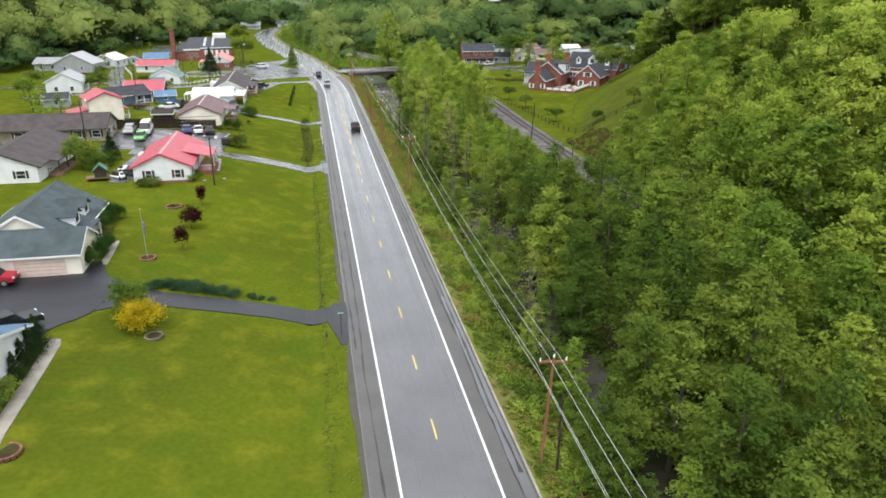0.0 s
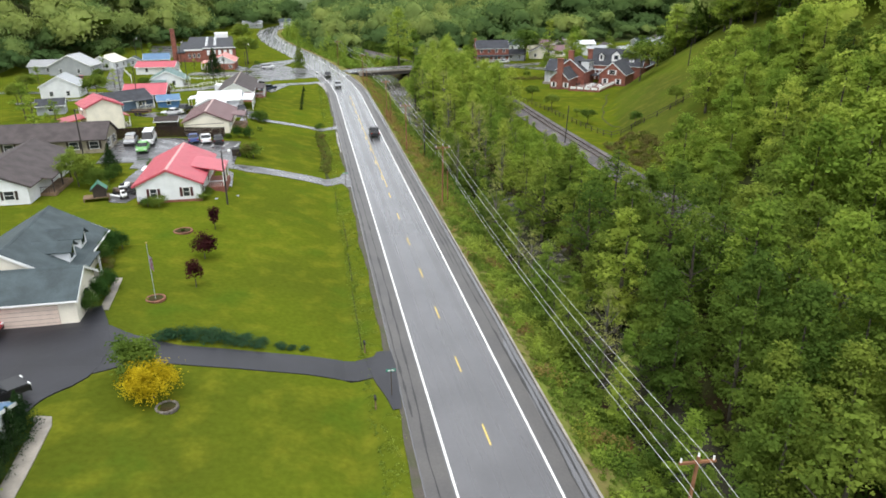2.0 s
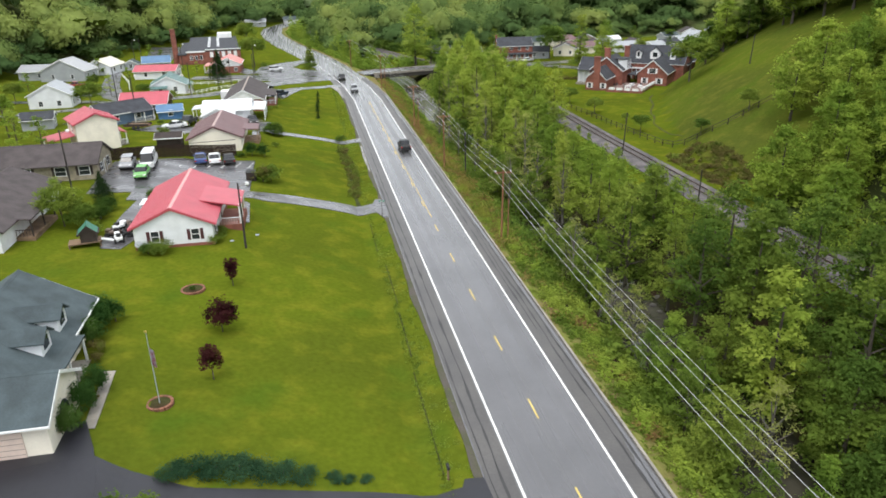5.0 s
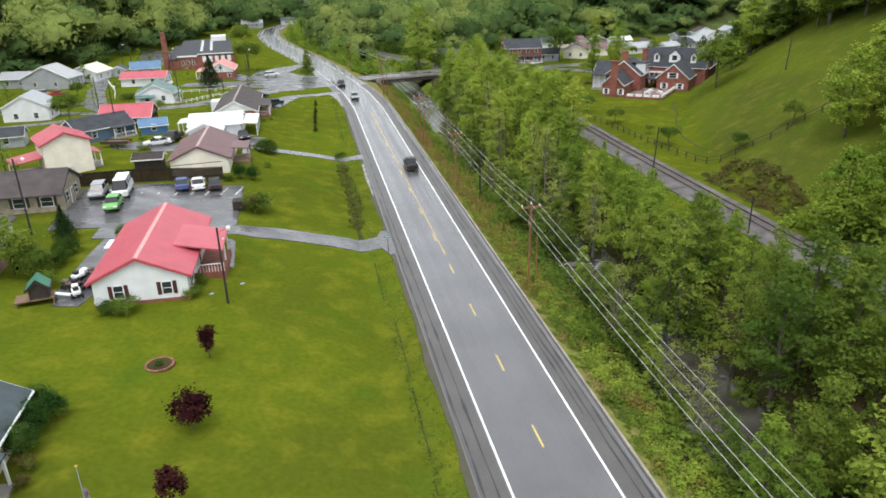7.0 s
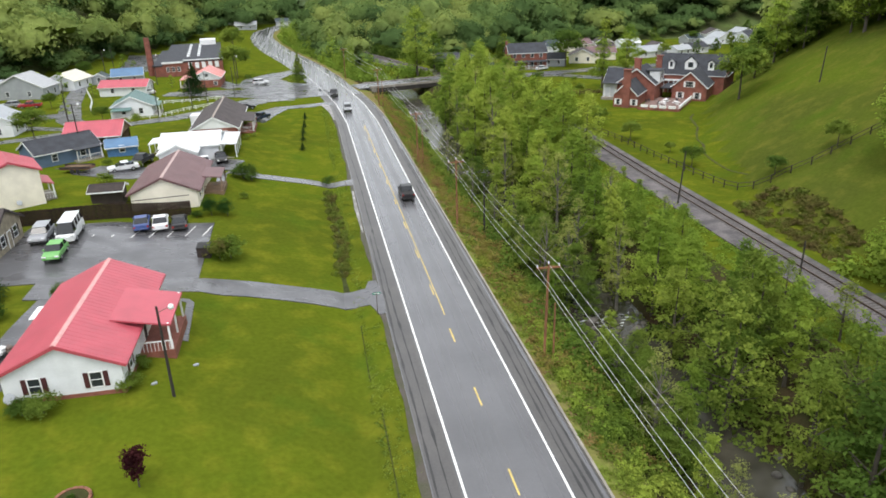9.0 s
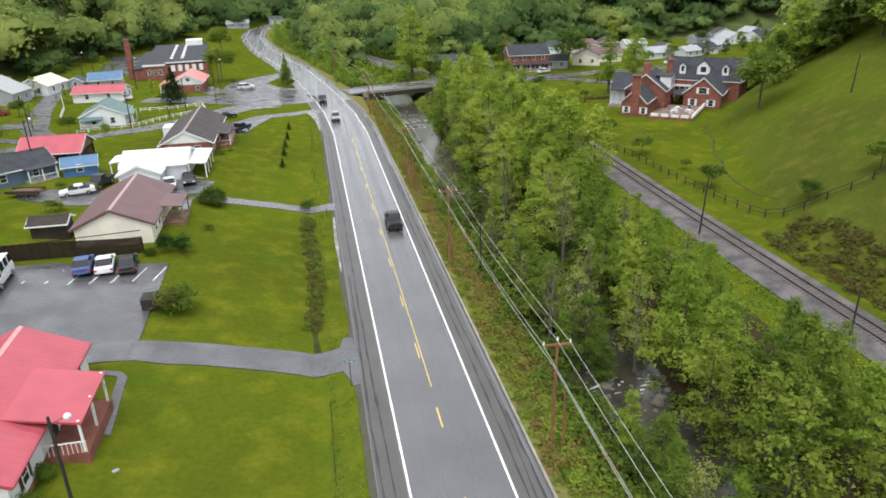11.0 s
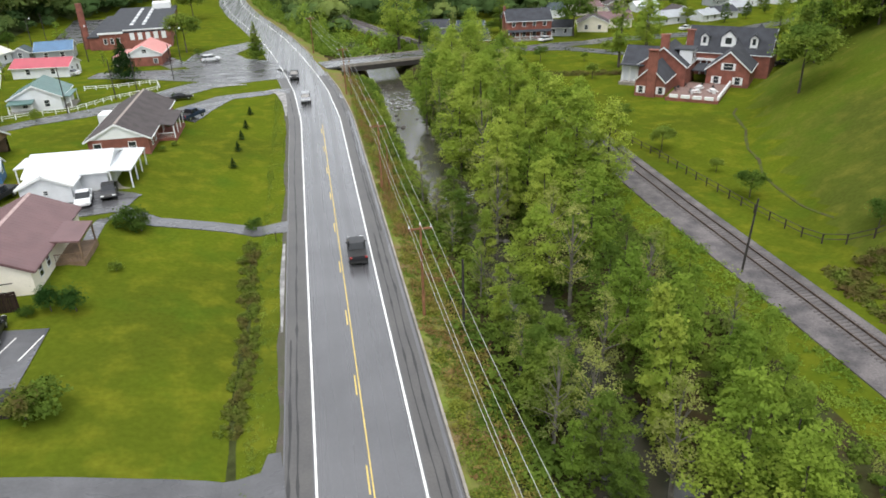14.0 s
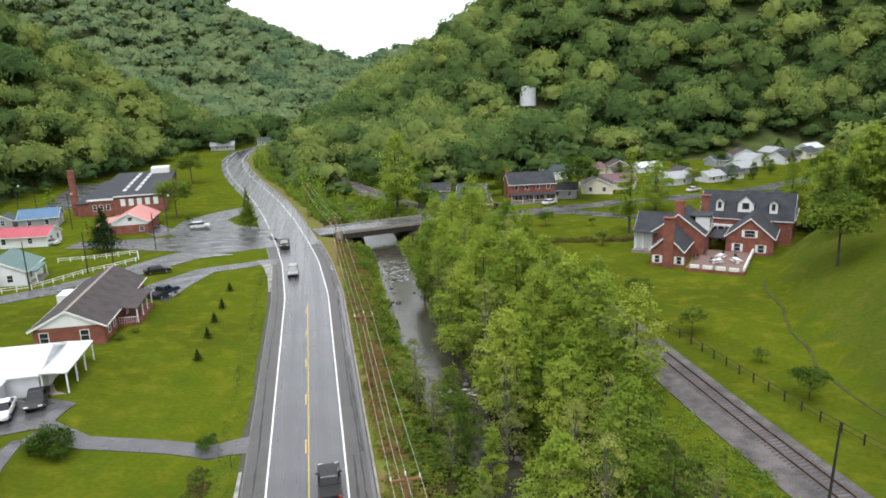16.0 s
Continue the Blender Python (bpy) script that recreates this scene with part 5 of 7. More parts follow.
mansion()
IRON = material("dark_iron", (0.03, 0.03, 0.032), 0.5, vary=0.2)
for i, (x, y, a) in enumerate(((71.5, 225.8, 20), (72.6, 226.8, 140), (75.2, 228.4, 70), (77.9, 227.2, 200), (73.2, 223.2, 300), (79.2, 224.6, 110))):
    t = thing("patio_chair", pose(x, y, gz(66, 226) + 0.4, 0, 0, a), "dark iron patio chair on the paved terrace", "chair", "patio chairs")
    part("seat", box_bm(-0.25, -0.25, 0.4, 0.25, 0.25, 0.45), IRON, t)
    part("backrest", box_bm(-0.25, 0.21, 0.45, 0.25, 0.25, 0.95), IRON, t)
    for px in (-0.22, 0.18):
        for py in (-0.22, 0.18):
            part("leg", box_bm(px, py, 0, px + 0.04, py + 0.04, 0.4), IRON, t)
for i, (x, y, a) in enumerate(((74, 222.5, 0), (76.5, 225.5, 40), (77.5, 222.0, 80))):
    t = thing("patio_table", pose(x, y, gz(66, 226) + 0.4, 0, 0, a), "white patio table with benches on the paved terrace", "table", "patio tables")
    part("tabletop", box_bm(-0.9, -0.45, 0.7, 0.9, 0.45, 0.76), TRIM, t)
    for s in (-0.8, 0.72):
        part("leg", box_bm(s, -0.35, 0, s + 0.08, 0.35, 0.7), TRIM, t)
    for s in (-0.85, 0.6):
        part("bench", box_bm(-0.9, s, 0.4, 0.9, s + 0.25, 0.46), TRIM, t)

# ---- kerb, bridge, railway ----
def swept(name, pts, w, h, mat, label="", category="", parent=None, kind="", base=None, lift=0.0):
    """A bar of width w and height h along points, standing on the ground."""
    bm = bmesh.new()
    rings = []
    pts = [Vector((*p, 0)) for p in pts]
    for i, p in enumerate(pts):
        t = (pts[min(i + 1, len(pts) - 1)] - pts[max(i - 1, 0)]).normalized()
        n = Vector((t.y, -t.x, 0))
        z = (gz(p.x, p.y) if base is None else base) + lift
        rings.append([bm.verts.new((p + n * s * w / 2).to_tuple()[:2] + (zz,)) for s, zz in ((-1, z - 0.3 if base is None else z), (-1, z + h), (1, z + h), (1, z - 0.3 if base is None else z))])
    for a, b in zip(rings, rings[1:]):
        for i in range(4):
            bm.faces.new((a[i], a[(i + 1) % 4], b[(i + 1) % 4], b[i]))
    bm.faces.new(rings[0])
    bm.faces.new(rings[-1][::-1])
    bmesh.ops.recalc_face_normals(bm, faces=bm.faces[:])
    ob = part(name, bm, mat, parent)
    return tagged(ob, label, category, kind=kind) if label else ob


swept("kerb", road_line(-60, 264, 5.95, 4.0), 0.2, 0.22, CONCRETE, "low weathered concrete kerb along the bank", "kerb", kind="structure")
swept("kerb", road_line(284, 420, 5.95, 4.0), 0.2, 0.22, CONCRETE, "low weathered concrete kerb along the bank", "kerb", kind="structure")

bridge = thing("bridge", pose(0, 0, 0), "flat concrete road bridge with dark girders over the creek", "bridge")
bm = bmesh.new()
A, B = Vector((2.0, 272.5, 0)), Vector((33, 279.5, 0))
tdir = (B - A).normalized()
nrm = Vector((-tdir.y, tdir.x, 0))


def along_bridge(name, s0, s1, o0, o1, z0, z1, mat):
    bm = bmesh.new()
    v = box(bm, 0, 0, 0, 1, 1, 1)
    for p in v:
        s, o, z = p.co
        q = A + tdir * (s0 + (s1 - s0) * s) + nrm * (o0 + (o1 - o0) * o)
        p.co = (q.x, q.y, z0 + (z1 - z0) * z)
    bmesh.ops.recalc_face_normals(bm, faces=bm.faces[:])
    return part(name, bm, mat, bridge)


along_bridge("deck", 0, 31.8, -4.0, 4.0, -0.35, 0.1, DRIVE)
for o in (-4.2, 4.0):
    along_bridge("kerb", 3.5, 30, o, o + 0.25, -0.3, 0.35, CONCRETE)
    along_bridge("girder", 4.5, 29, o + 0.05, o + 0.22, -1.5, -0.35, DARKPOLE)
for s in (5.0, 28.0):
    along_bridge("abutment", s - 1.2, s + 0.4, -4.2, 4.2, -5.0, -0.36, CONCRETE)


def railway():
    t = thing("railway_track", pose(0, 0, 0), "single railway track on grey ballast", "railway", kind="structure")
    ys = np.arange(-60, 480, 3.0)
    line = np.c_[along(RAIL, ys), ys]
    ribbon("ballast", line - (1.0, 0), [6.4] * len(ys), BALLAST, 0.12, "", "", parent=t, across=8, skirt=0.4)
    for off in (-0.75, 0.75):
        sub = np.c_[along(RAIL, ys) + off, ys]
        swept("rail", [tuple(p) for p in sub], 0.09, 0.16, STEEL, parent=t, lift=0.17)
    me = bpy.data.meshes.new("tie")
    bm = box_bm(-1.3, -0.12, -0.1, 1.3, 0.12, 0.1, bevel=0.02)
    bm.to_mesh(me)
    bm.free()
    me.materials.append(TIE)
    y = 100.0
    while y < 250:
        x = float(along(RAIL, y))
        o = mesh_part("tie", me, t)
        o.matrix_basis = pose(x, y, gz(x, y) + 0.055, 0, 0, math.degrees(math.atan2(-(float(along(RAIL, y + 1)) - x), 1.0)))
        y += 0.56
    return t


railway()
rb = thing("railway_bridge", pose(0, 0, 0), "dark steel plate girders of the railway bridge", "bridge")
for off in (-2.2, 2.2):
    ys = np.linspace(252, 281, 8)
    swept("girder", [(float(along(RAIL, v)) + off, v) for v in ys], 0.35, 1.5, DARKPOLE, parent=rb, base=-1.6)

# ---- poles and wires ----
def pole(x, y, h, mat, label, arm=True, lean=(0, 0), lamp=False, name="utility_pole", r=0.15):
    t = thing(name, pose(x, y, gz(x, y), lean[0], lean[1], 0), label, "pole")
    bm = bmesh.new()
    tube(bm, (0, 0, -0.8), (0, 0, h), r, r * 0.66, 10)
    part("pole", bm, mat, t)
    if arm:
        a = part("crossarm", box_bm(-1.1, -0.07, h - 0.45, 1.1, 0.07, h - 0.28, bevel=0.015), POLEWOOD, t)
        for i, u in enumerate((-1.0, 0.95)):
            bm = bmesh.new()
            tube(bm, (u, 0, h - 0.3), (u, 0, h - 0.05), 0.06, 0.05, 8)
            part("insulator", bm, TRIM, a)
        bm = bmesh.new()
        tube(bm, (0, 0, h), (0, 0, h + 0.22), 0.06, 0.05, 8)
        part("insulator", bm, TRIM, t)
        bm = bmesh.new()
        for s in (-1, 1):
            tube(bm, (0, 0.05, h - 1.0), (s * 0.75, 0.05, h - 0.42), 0.02, 0.02, 5)
        part("arm_brace", bm, STEEL, t)
    if lamp:
        bm = bmesh.new()
        tube(bm, (0, 0, h - 0.5), (0.9, 0, h - 0.1), 0.03, 0.03, 6)
        part("lamp_arm", bm, STEEL, t)
        bm = bmesh.new()
        bmesh.ops.create_uvsphere(bm, u_segments=10, v_segments=6, radius=0.22)
        part("lamp_head", bm, TRIM, t).matrix_basis = pose(1.0, 0, h - 0.12)
    return t


RIGHTPOLES = [(6.9, 5.0, 9.3), (7.4, 41.6, 9.3), (7.5, 114.6, 9.2), (7.0, 150.4, 9.2), (6.9, 184.2, 9.2), (5.9, 241, 9.4), (0.5, 292, 9.4)]
for i, (x, y, hh) in enumerate(RIGHTPOLES):
    pole(x, y, hh, POLEWOOD, "reddish-brown wooden utility pole with crossarm", lean=(0, [2, 3, 1, 0, 0, 0, 0][i]))
for x, y, hh in ((8.7, 41.5, 7.0), (8.3, 114.4, 5.6), (7.9, 184.6, 6.5), (7.0, 241.6, 7.0)):
    pole(x, y, hh, POLEWOOD if y > 100 else DARKPOLE, "shorter brown stub pole beside the power line", arm=False, r=0.11)
pole(10.3, 148.3, 7.6, DARKPOLE, "dark weathered pole on the creek bank", arm=False)
for px, py in ((-62.7, 224.5), (-46.4, 235.5), (-77.5, 330.0)):
    pole(px, py, 8.6, DARKPOLE, "dark weathered utility pole among the houses", arm=False, r=0.13)
pole(41.2, 153.0, 8.0, DARKPOLE, "dark telegraph pole beside the railway", arm=False, lean=(0, 3), r=0.13)
pole(40.2, 124.0, 5.2, DARKPOLE, "short dark post beside the railway", arm=False, r=0.12)
pole(82.0, 178.6, 6.4, DARKPOLE, "dark pole on the grassy slope", arm=False, lean=(0, 3), r=0.13)
for x, y, hh in ((-23.5, 110.0, 7.6), (-47.2, 131.3, 9), (-51.2, 191.4, 9), (-40.3, 246.6, 8), (-37.4, 253.0, 8.5), (-56.8, 293.0, 9), (-32.3, 282.0, 9), (-77.0, 316.0, 9), (-31.5, 263.5, 8)):
    pole(x, y, hh, DARKPOLE, "dark weathered pole with a street lamp", arm=False, lamp=(hh in (7.6, 9)), r=0.13, name="light_pole")


def wires():
    t = thing("power_lines", pose(0, 0, 0), "thin bare power lines slung between the poles", "cable")
    for off, drop, r in ((-1.0, 0.05, 0.016), (0.0, -0.2, 0.016), (0.95, 0.05, 0.016), (-0.1, 2.0, 0.018)):
        for (xa, ya, ha), (xb, yb, hb) in zip(RIGHTPOLES, RIGHTPOLES[1:]):
            bm = bmesh.new()
            a = Vector((xa + off, ya, gz(xa, ya) + ha - drop))
            b = Vector((xb + off, yb, gz(xb, yb) + hb - drop))
            sag = 0.014 * (b - a).length
            prev = None
            for i in range(15):
                f = i / 14
                p = a.lerp(b, f) - Vector((0, 0, sag * 4 * f * (1 - f)))
                ring = [bm.verts.new(p + Vector((r * math.cos(1.5708 * k), 0, r * math.sin(1.5708 * k)))) for k in range(4)]
                if prev is not None:
                    for k in range(4):
                        bm.faces.new((prev[k], prev[(k + 1) % 4], ring[(k + 1) % 4], ring[k]))
                prev = ring
            part("wire", bm, WIRE, t)
    return t


wires()

# ---- shrubs and garden plants ----
def bush_kind(seed, h, rad, n, size, mat, lobes=6, cone=False):
    r = np.random.default_rng(seed)
    if cone:
        ls = [(0, 0, h * f, rad * (1.05 - f) + 0.05, h * 0.22) for f in (0.15, 0.38, 0.6, 0.8, 0.95)]
    else:
        ls = [(0, 0, h * 0.5, rad * 0.8, h * 0.5)] + [(rad * 0.55 * math.cos(a), rad * 0.55 * math.sin(a), h * r.uniform(0.3, 0.6), rad * 0.5, h * r.uniform(0.3, 0.42)) for a in r.uniform(0, 6.28, lobes)]
    q, soft = dome_leaves(n, size, ls, r)
    return quad_mesh("foliage", q, mat, soft)


def bush(mesh, x, y, scale, label, name="bush", category="bush", group="", stem=0.0, z=None):
    t = thing(name, pose(x, y, (gz(x, y) if z is None else z), 0, 0, rng.uniform(0, 360)), label, category, group)
    t.scale = (scale, scale, scale)
    f = mesh_part("foliage", mesh, t)
    f.location.z = stem
    bm = bmesh.new()
    tube(bm, (0, 0, -0.3), (0, 0, stem + 0.5), 0.06, 0.04, 6)
    part("stem", bm, BARK, t)
    return t


ROUND = bush_kind(1, 1.2, 0.9, 2000, 0.06, leaf_material("shrub_leaves", (0.035, 0.075, 0.016), (0.06, 0.11, 0.02), (0.09, 0.14, 0.028), patch=0.6))
SHRUB = bush_kind(17, 1.5, 1.15, 2200, 0.075, LEAF_MID, lobes=8)
LOOSE = bush_kind(2, 2.0, 1.3, 1100, 0.12, LEAF_MID)
CONE = bush_kind(3, 2.4, 0.9, 3000, 0.06, LEAF_DARK, cone=True)
GOLD = bush_kind(4, 2.6, 1.75, 6000, 0.075, LEAF_YELLOW, lobes=9)
LIME = bush_kind(5, 3.4, 1.7, 4200, 0.11, LEAF_MID, lobes=9)
PLUM = bush_kind(6, 2.55, 1.15, 2800, 0.09, LEAF_RED, lobes=9)
SLIMPLUM = bush_kind(16, 2.75, 0.82, 2200, 0.085, LEAF_RED, lobes=8)
RUST = bush_kind(7, 2.2, 1.3, 1000, 0.12, LEAF_WEED)
JUNIPER = bush_kind(8, 0.75, 1.1, 2200, 0.055, leaf_material("juniper_leaves", (0.03, 0.075, 0.035), (0.045, 0.1, 0.05), (0.06, 0.125, 0.06), patch=0.8), lobes=7)

EGG = bush_kind(12, 2.3, 1.05, 3200, 0.07, leaf_material("clipped_leaves", (0.035, 0.085, 0.02), (0.055, 0.115, 0.025), (0.08, 0.145, 0.032), patch=0.7), lobes=5)
bush(GOLD, -24.5, 61.9, 1.12, "rounded golden-yellow shrub in a stone-edged bed")
bush(LIME, -26.2, 65.0, 1.05, "light green shrub behind the golden one")
for x, y, s in ((-25.4, 71.5, 0.9), (-24.2, 71.6, 1.05), (-22.8, 71.6, 1.1), (-21.4, 71.6, 1.15), (-20.0, 71.5, 1.05), (-18.7, 71.4, 0.95), (-17.4, 71.2, 0.85), (-15.5, 71.3, 0.6), (-14.6, 71.2, 0.45), (-13.5, 71.3, 0.45)):
    bush(JUNIPER, x, y, s, "spreading blue-green juniper beside the driveway", group="juniper hedge")
for x, y, s, stem in ((-24.1, 100.1, 0.95, 0.5), (-24.2, 90.5, 1.2, 0.1), (-24.1, 82.5, 0.95, 0.5)):
    bush(PLUM if y == 90.5 else SLIMPLUM, x, y, s, "dark maroon ornamental tree on the lawn", "ornamental_tree", "tree", "maroon trees", stem)
for x, y, s in ((-32.2, 75.7, 0.9), (-32.1, 77.9, 0.95), (-31.9, 80.4, 0.9), (-33.9, 88.0, 0.95), (-34.0, 90.2, 1.0), (-34.1, 92.4, 0.95), (-33.0, 91.7, 0.8)):
    bush(EGG, x, y, s * 1.05, "clipped dark green egg-shaped shrub beside the house", group="clipped shrubs")
for x, y, s in ((-33.0, 86.3, 0.5), (-32.8, 84.7, 0.4), (-31.6, 78.9, 0.35)):
    bush(RUST, x, y, s, "low reddish shrub in the house bed")
for x, y, s in ((-31.9, 57.7, 1.15), (-31.8, 56.0, 1.1), (-31.9, 54.3, 1.0), (-31.8, 52.4, 0.95), (-31.7, 50.1, 0.8), (-31.8, 48.0, 0.8)):
    bush(LOOSE if y < 51 else CONE, x, y, s, "dark green shrub along the white house")
bush(SHRUB, -32.2, 108.8, 1.1, "spreading leafy green shrub under the gable windows")
bush(SHRUB, -33.6, 108.8, 0.9, "spreading leafy green shrub under the gable windows")
bush(SHRUB, -26.7, 110.9, 0.9, "rounded green shrub at the house corner")
bush(LOOSE, -26.4, 113.9, 0.55, "yellowish shrub by the porch")
bush(EGG, -25.3, 152.9, 1.05, "rounded green shrub beside the fence", group="round shrubs")
bush(EGG, -23.3, 152.9, 1.05, "rounded green shrub beside the fence", group="round shrubs")
bush(ROUND, -27.1, 152.3, 0.8, "dark green shrub at the fence end")
bush(LOOSE, -21.8, 161.1, 0.5, "small green shrub on the lawn")
bush(ROUND, -22.6, 172.2, 2.1, "broad dark green shrub beside the driveway")
bush(ROUND, -21.4, 171.5, 1.5, "broad dark green shrub beside the driveway")
bush(RUST, -22.9, 138.2, 1.2, "brownish-green shrub at the parking lot corner")
bush(LOOSE, -21.8, 138.8, 1.3, "twiggy green shrub at the parking lot corner")
bush(ROUND, -41.4, 121.4, 1.5, "dark hedge shrub beside the red-roofed house")
bush(ROUND, -41.4, 124.4, 1.5, "dark hedge shrub beside the red-roofed house")
bush(LIME, -42.7, 118.5, 1.0, "bright green shrub in the back garden")
bush(LOOSE, -40.7, 115.7, 0.9, "bright green shrub in the back garden")
bush(LIME, -36.5, 128.5, 0.5, "yellow-green shrub at the lot's edge")
for i, (x, y) in enumerate(((-12.8, 228.2), (-13.0, 218.6), (-13.3, 211.7), (-13.4, 204.9), (-13.5, 196.6))):
    bush(CONE, x, y, 0.62, "young conifer on the roadside lawn", "young_conifer", "tree", "young conifers")
bush(LOOSE, -9.6, 174.8, 0.8, "thin shrub in the ditch")
for x, y, s in ((-54.8, 172.6, 1.2), (-58.6, 176.1, 1.0), (-42.1, 169.9, 0.9), (-39.9, 179.4, 0.7), (-44.7, 181.5, 0.7), (-50.2, 230.0, 1.0), (-47.5, 298.1, 1.1), (-29.8, 295.0, 1.0), (-25.6, 217.3, 0.5), (-24.2, 203.6, 0.5), (-23.0, 206.7, 0.4)):
    bush(LOOSE, x, y, s, "leafy green garden shrub")
for x, y, s in ((56, 266, 1.4), (75, 270, 1.2), (66, 262, 0.8), (60.5, 243, 1.3)):
    bush(LOOSE, x, y, s, "small leafy tree by the brick house", "ornamental_tree", "tree", stem=0.8)

# garden trees
MAPLE = [tree_kind(70 + i, 8.5, 4.4, 2.2, 4200, 0.2, LEAF_MID, count=18, dome=True) for i in range(2)]
ORCHARD = [tree_kind(80 + i, 4.3, 2.2, 1.0, 3000, 0.12, LEAF_MID, count=12, dome=True) for i in range(2)]
AIRY = [tree_kind(90 + i, 8, 3.0, 1.6, 1300, 0.16, LEAF_BRIGHT, limbs=9) for i in range(2)]
SPRUCE_ME = bush_kind(11, 7.6, 3.2, 3600, 0.22, LEAF_DARK, cone=True)
for x, y, s, k, label in ((-44.9, 119.2, 0.62, MAPLE[0], "spreading light green tree behind the house"), (-46.7, 124.0, 0.6, AIRY[0], "thin light green tree behind the house"), (-65.0, 210.0, 0.8, MAPLE[0], "rounded green tree by the lane"), (-33.4, 300.5, 1.25, MAPLE[1], "full green maple on the grass"),
                          (-40.1, 371.1, 1.35, MAPLE[0], "full green maple beside the school"), (-57.4, 230.5, 0.5, MAPLE[1], "low green tree beside the lane"), (-70.3, 175.0, 1.0, AIRY[1], "half-bare tree in the back garden"), (-65.0, 164.0, 0.8, AIRY[0], "half-bare tree in the back garden"),
                          (-76.8, 167.0, 1.0, AIRY[0], "half-bare tree in the back garden"), (-58.7, 157.2, 0.8, AIRY[1], "half-bare tree in the back garden"),
                          (79.8, 199.8, 1.35, MAPLE[1], "broad spreading tree on the grassy slope"), (70.8, 252.4, 1.4, SLIM[0], "tall thin tree by the brick house"), (76.6, 298.4, 1.5, MAPLE[0], "full green tree among the houses"), (88.7, 274.9, 1.12, BROAD[0], "tall bright tree beside the street"),
                          (85.7, 269.5, 0.95, BROAD[1], "full green tree beside the street"), (58.5, 313.2, 0.9, DEEP[0], "dark green tree among the houses"), (24.3, 295.1, 1.62, BROAD[0], "tall green tree beside the bridge"), (31, 301, 1.0, BROAD[3], "green tree beside the bridge"),
                          (130, 306, 0.5, DEEP[1], "dark green tree among the houses"), (90.1, 210.5, 0.95, DEEP[2], "broad leafy tree on the grassy slope"), (124.6, 270.7, 0.8, BROAD[4], "leafy tree beside the street")):
    plant(k, x, y, s, label)
for x, y, s in ((51.6, 192, 1.0), (50.8, 206.5, 1.0), (53.4, 171, 0.95), (47.5, 214, 0.8), (54.5, 181, 0.5), (57, 153.5, 0.8), (64, 150, 0.95)):
    plant(ORCHARD[int(x) % 2], x, y, s, "small rounded tree beside the field fence", group="field trees")
CONIFER = bush_kind(13, 7.5, 2.3, 3200, 0.2, LEAF_MID, cone=True)
bush(CONIFER, -14.0, 284.4, 1.1, "pointed green tree on the grass beside the junction", "conifer", "tree", stem=0.3)
for x, y, s in ((-42.0, 265.5, 1.05), (-42.8, 128.8, 0.45)):
    bush(SPRUCE_ME, x, y, s, "dark conical spruce", "spruce", "tree", stem=0.4)
for ob in [o for o in scene.objects if o.name.startswith("spruce")]:
    ob["label"] = "dark conical spruce tree on the grass"

fr = np.random.default_rng(44)
for x, y in ((50, 300), (55, 312), (70, 310), (80, 315), (92, 302), (100, 322), (108, 305), (118, 308), (127, 330), (140, 310), (152, 318), (158, 330), (170, 332), (182, 345), (186, 362), (150, 345), (120, 345), (66, 322), (36, 300), (44, 318), (97, 345), (135, 350)):
    plant(MAPLE[fr.integers(2)] if fr.random() < 0.6 else DEEPFAR[fr.integers(2)], x, y, fr.uniform(0.35, 0.62), "leafy tree among the houses across the creek", group="village trees", name="garden_tree", r=fr)
for x, y in ((-71.4, 225.0), (-68.5, 242.3), (-77.1, 259.7), (-71.1, 275.9), (-82.9, 289.5), (-81.7, 203.4), (-89.0, 231.6), (-75.6, 192.6), (-94.9, 258.9), (-83.6, 171.5), (-67.2, 313.5), (-82.9, 315.4), (-75.0, 333.2), (-92.8, 301.1), (-59.4, 147.1), (-66.3, 136.6), (-73.5, 151.1), (-51.4, 286.1)):
    plant(MAPLE[fr.integers(2)] if fr.random() < 0.5 else AIRY[fr.integers(2)], x, y, fr.uniform(0.45, 0.8), "garden tree in fresh leaf among the village houses", group="village trees", name="garden_tree", r=fr)


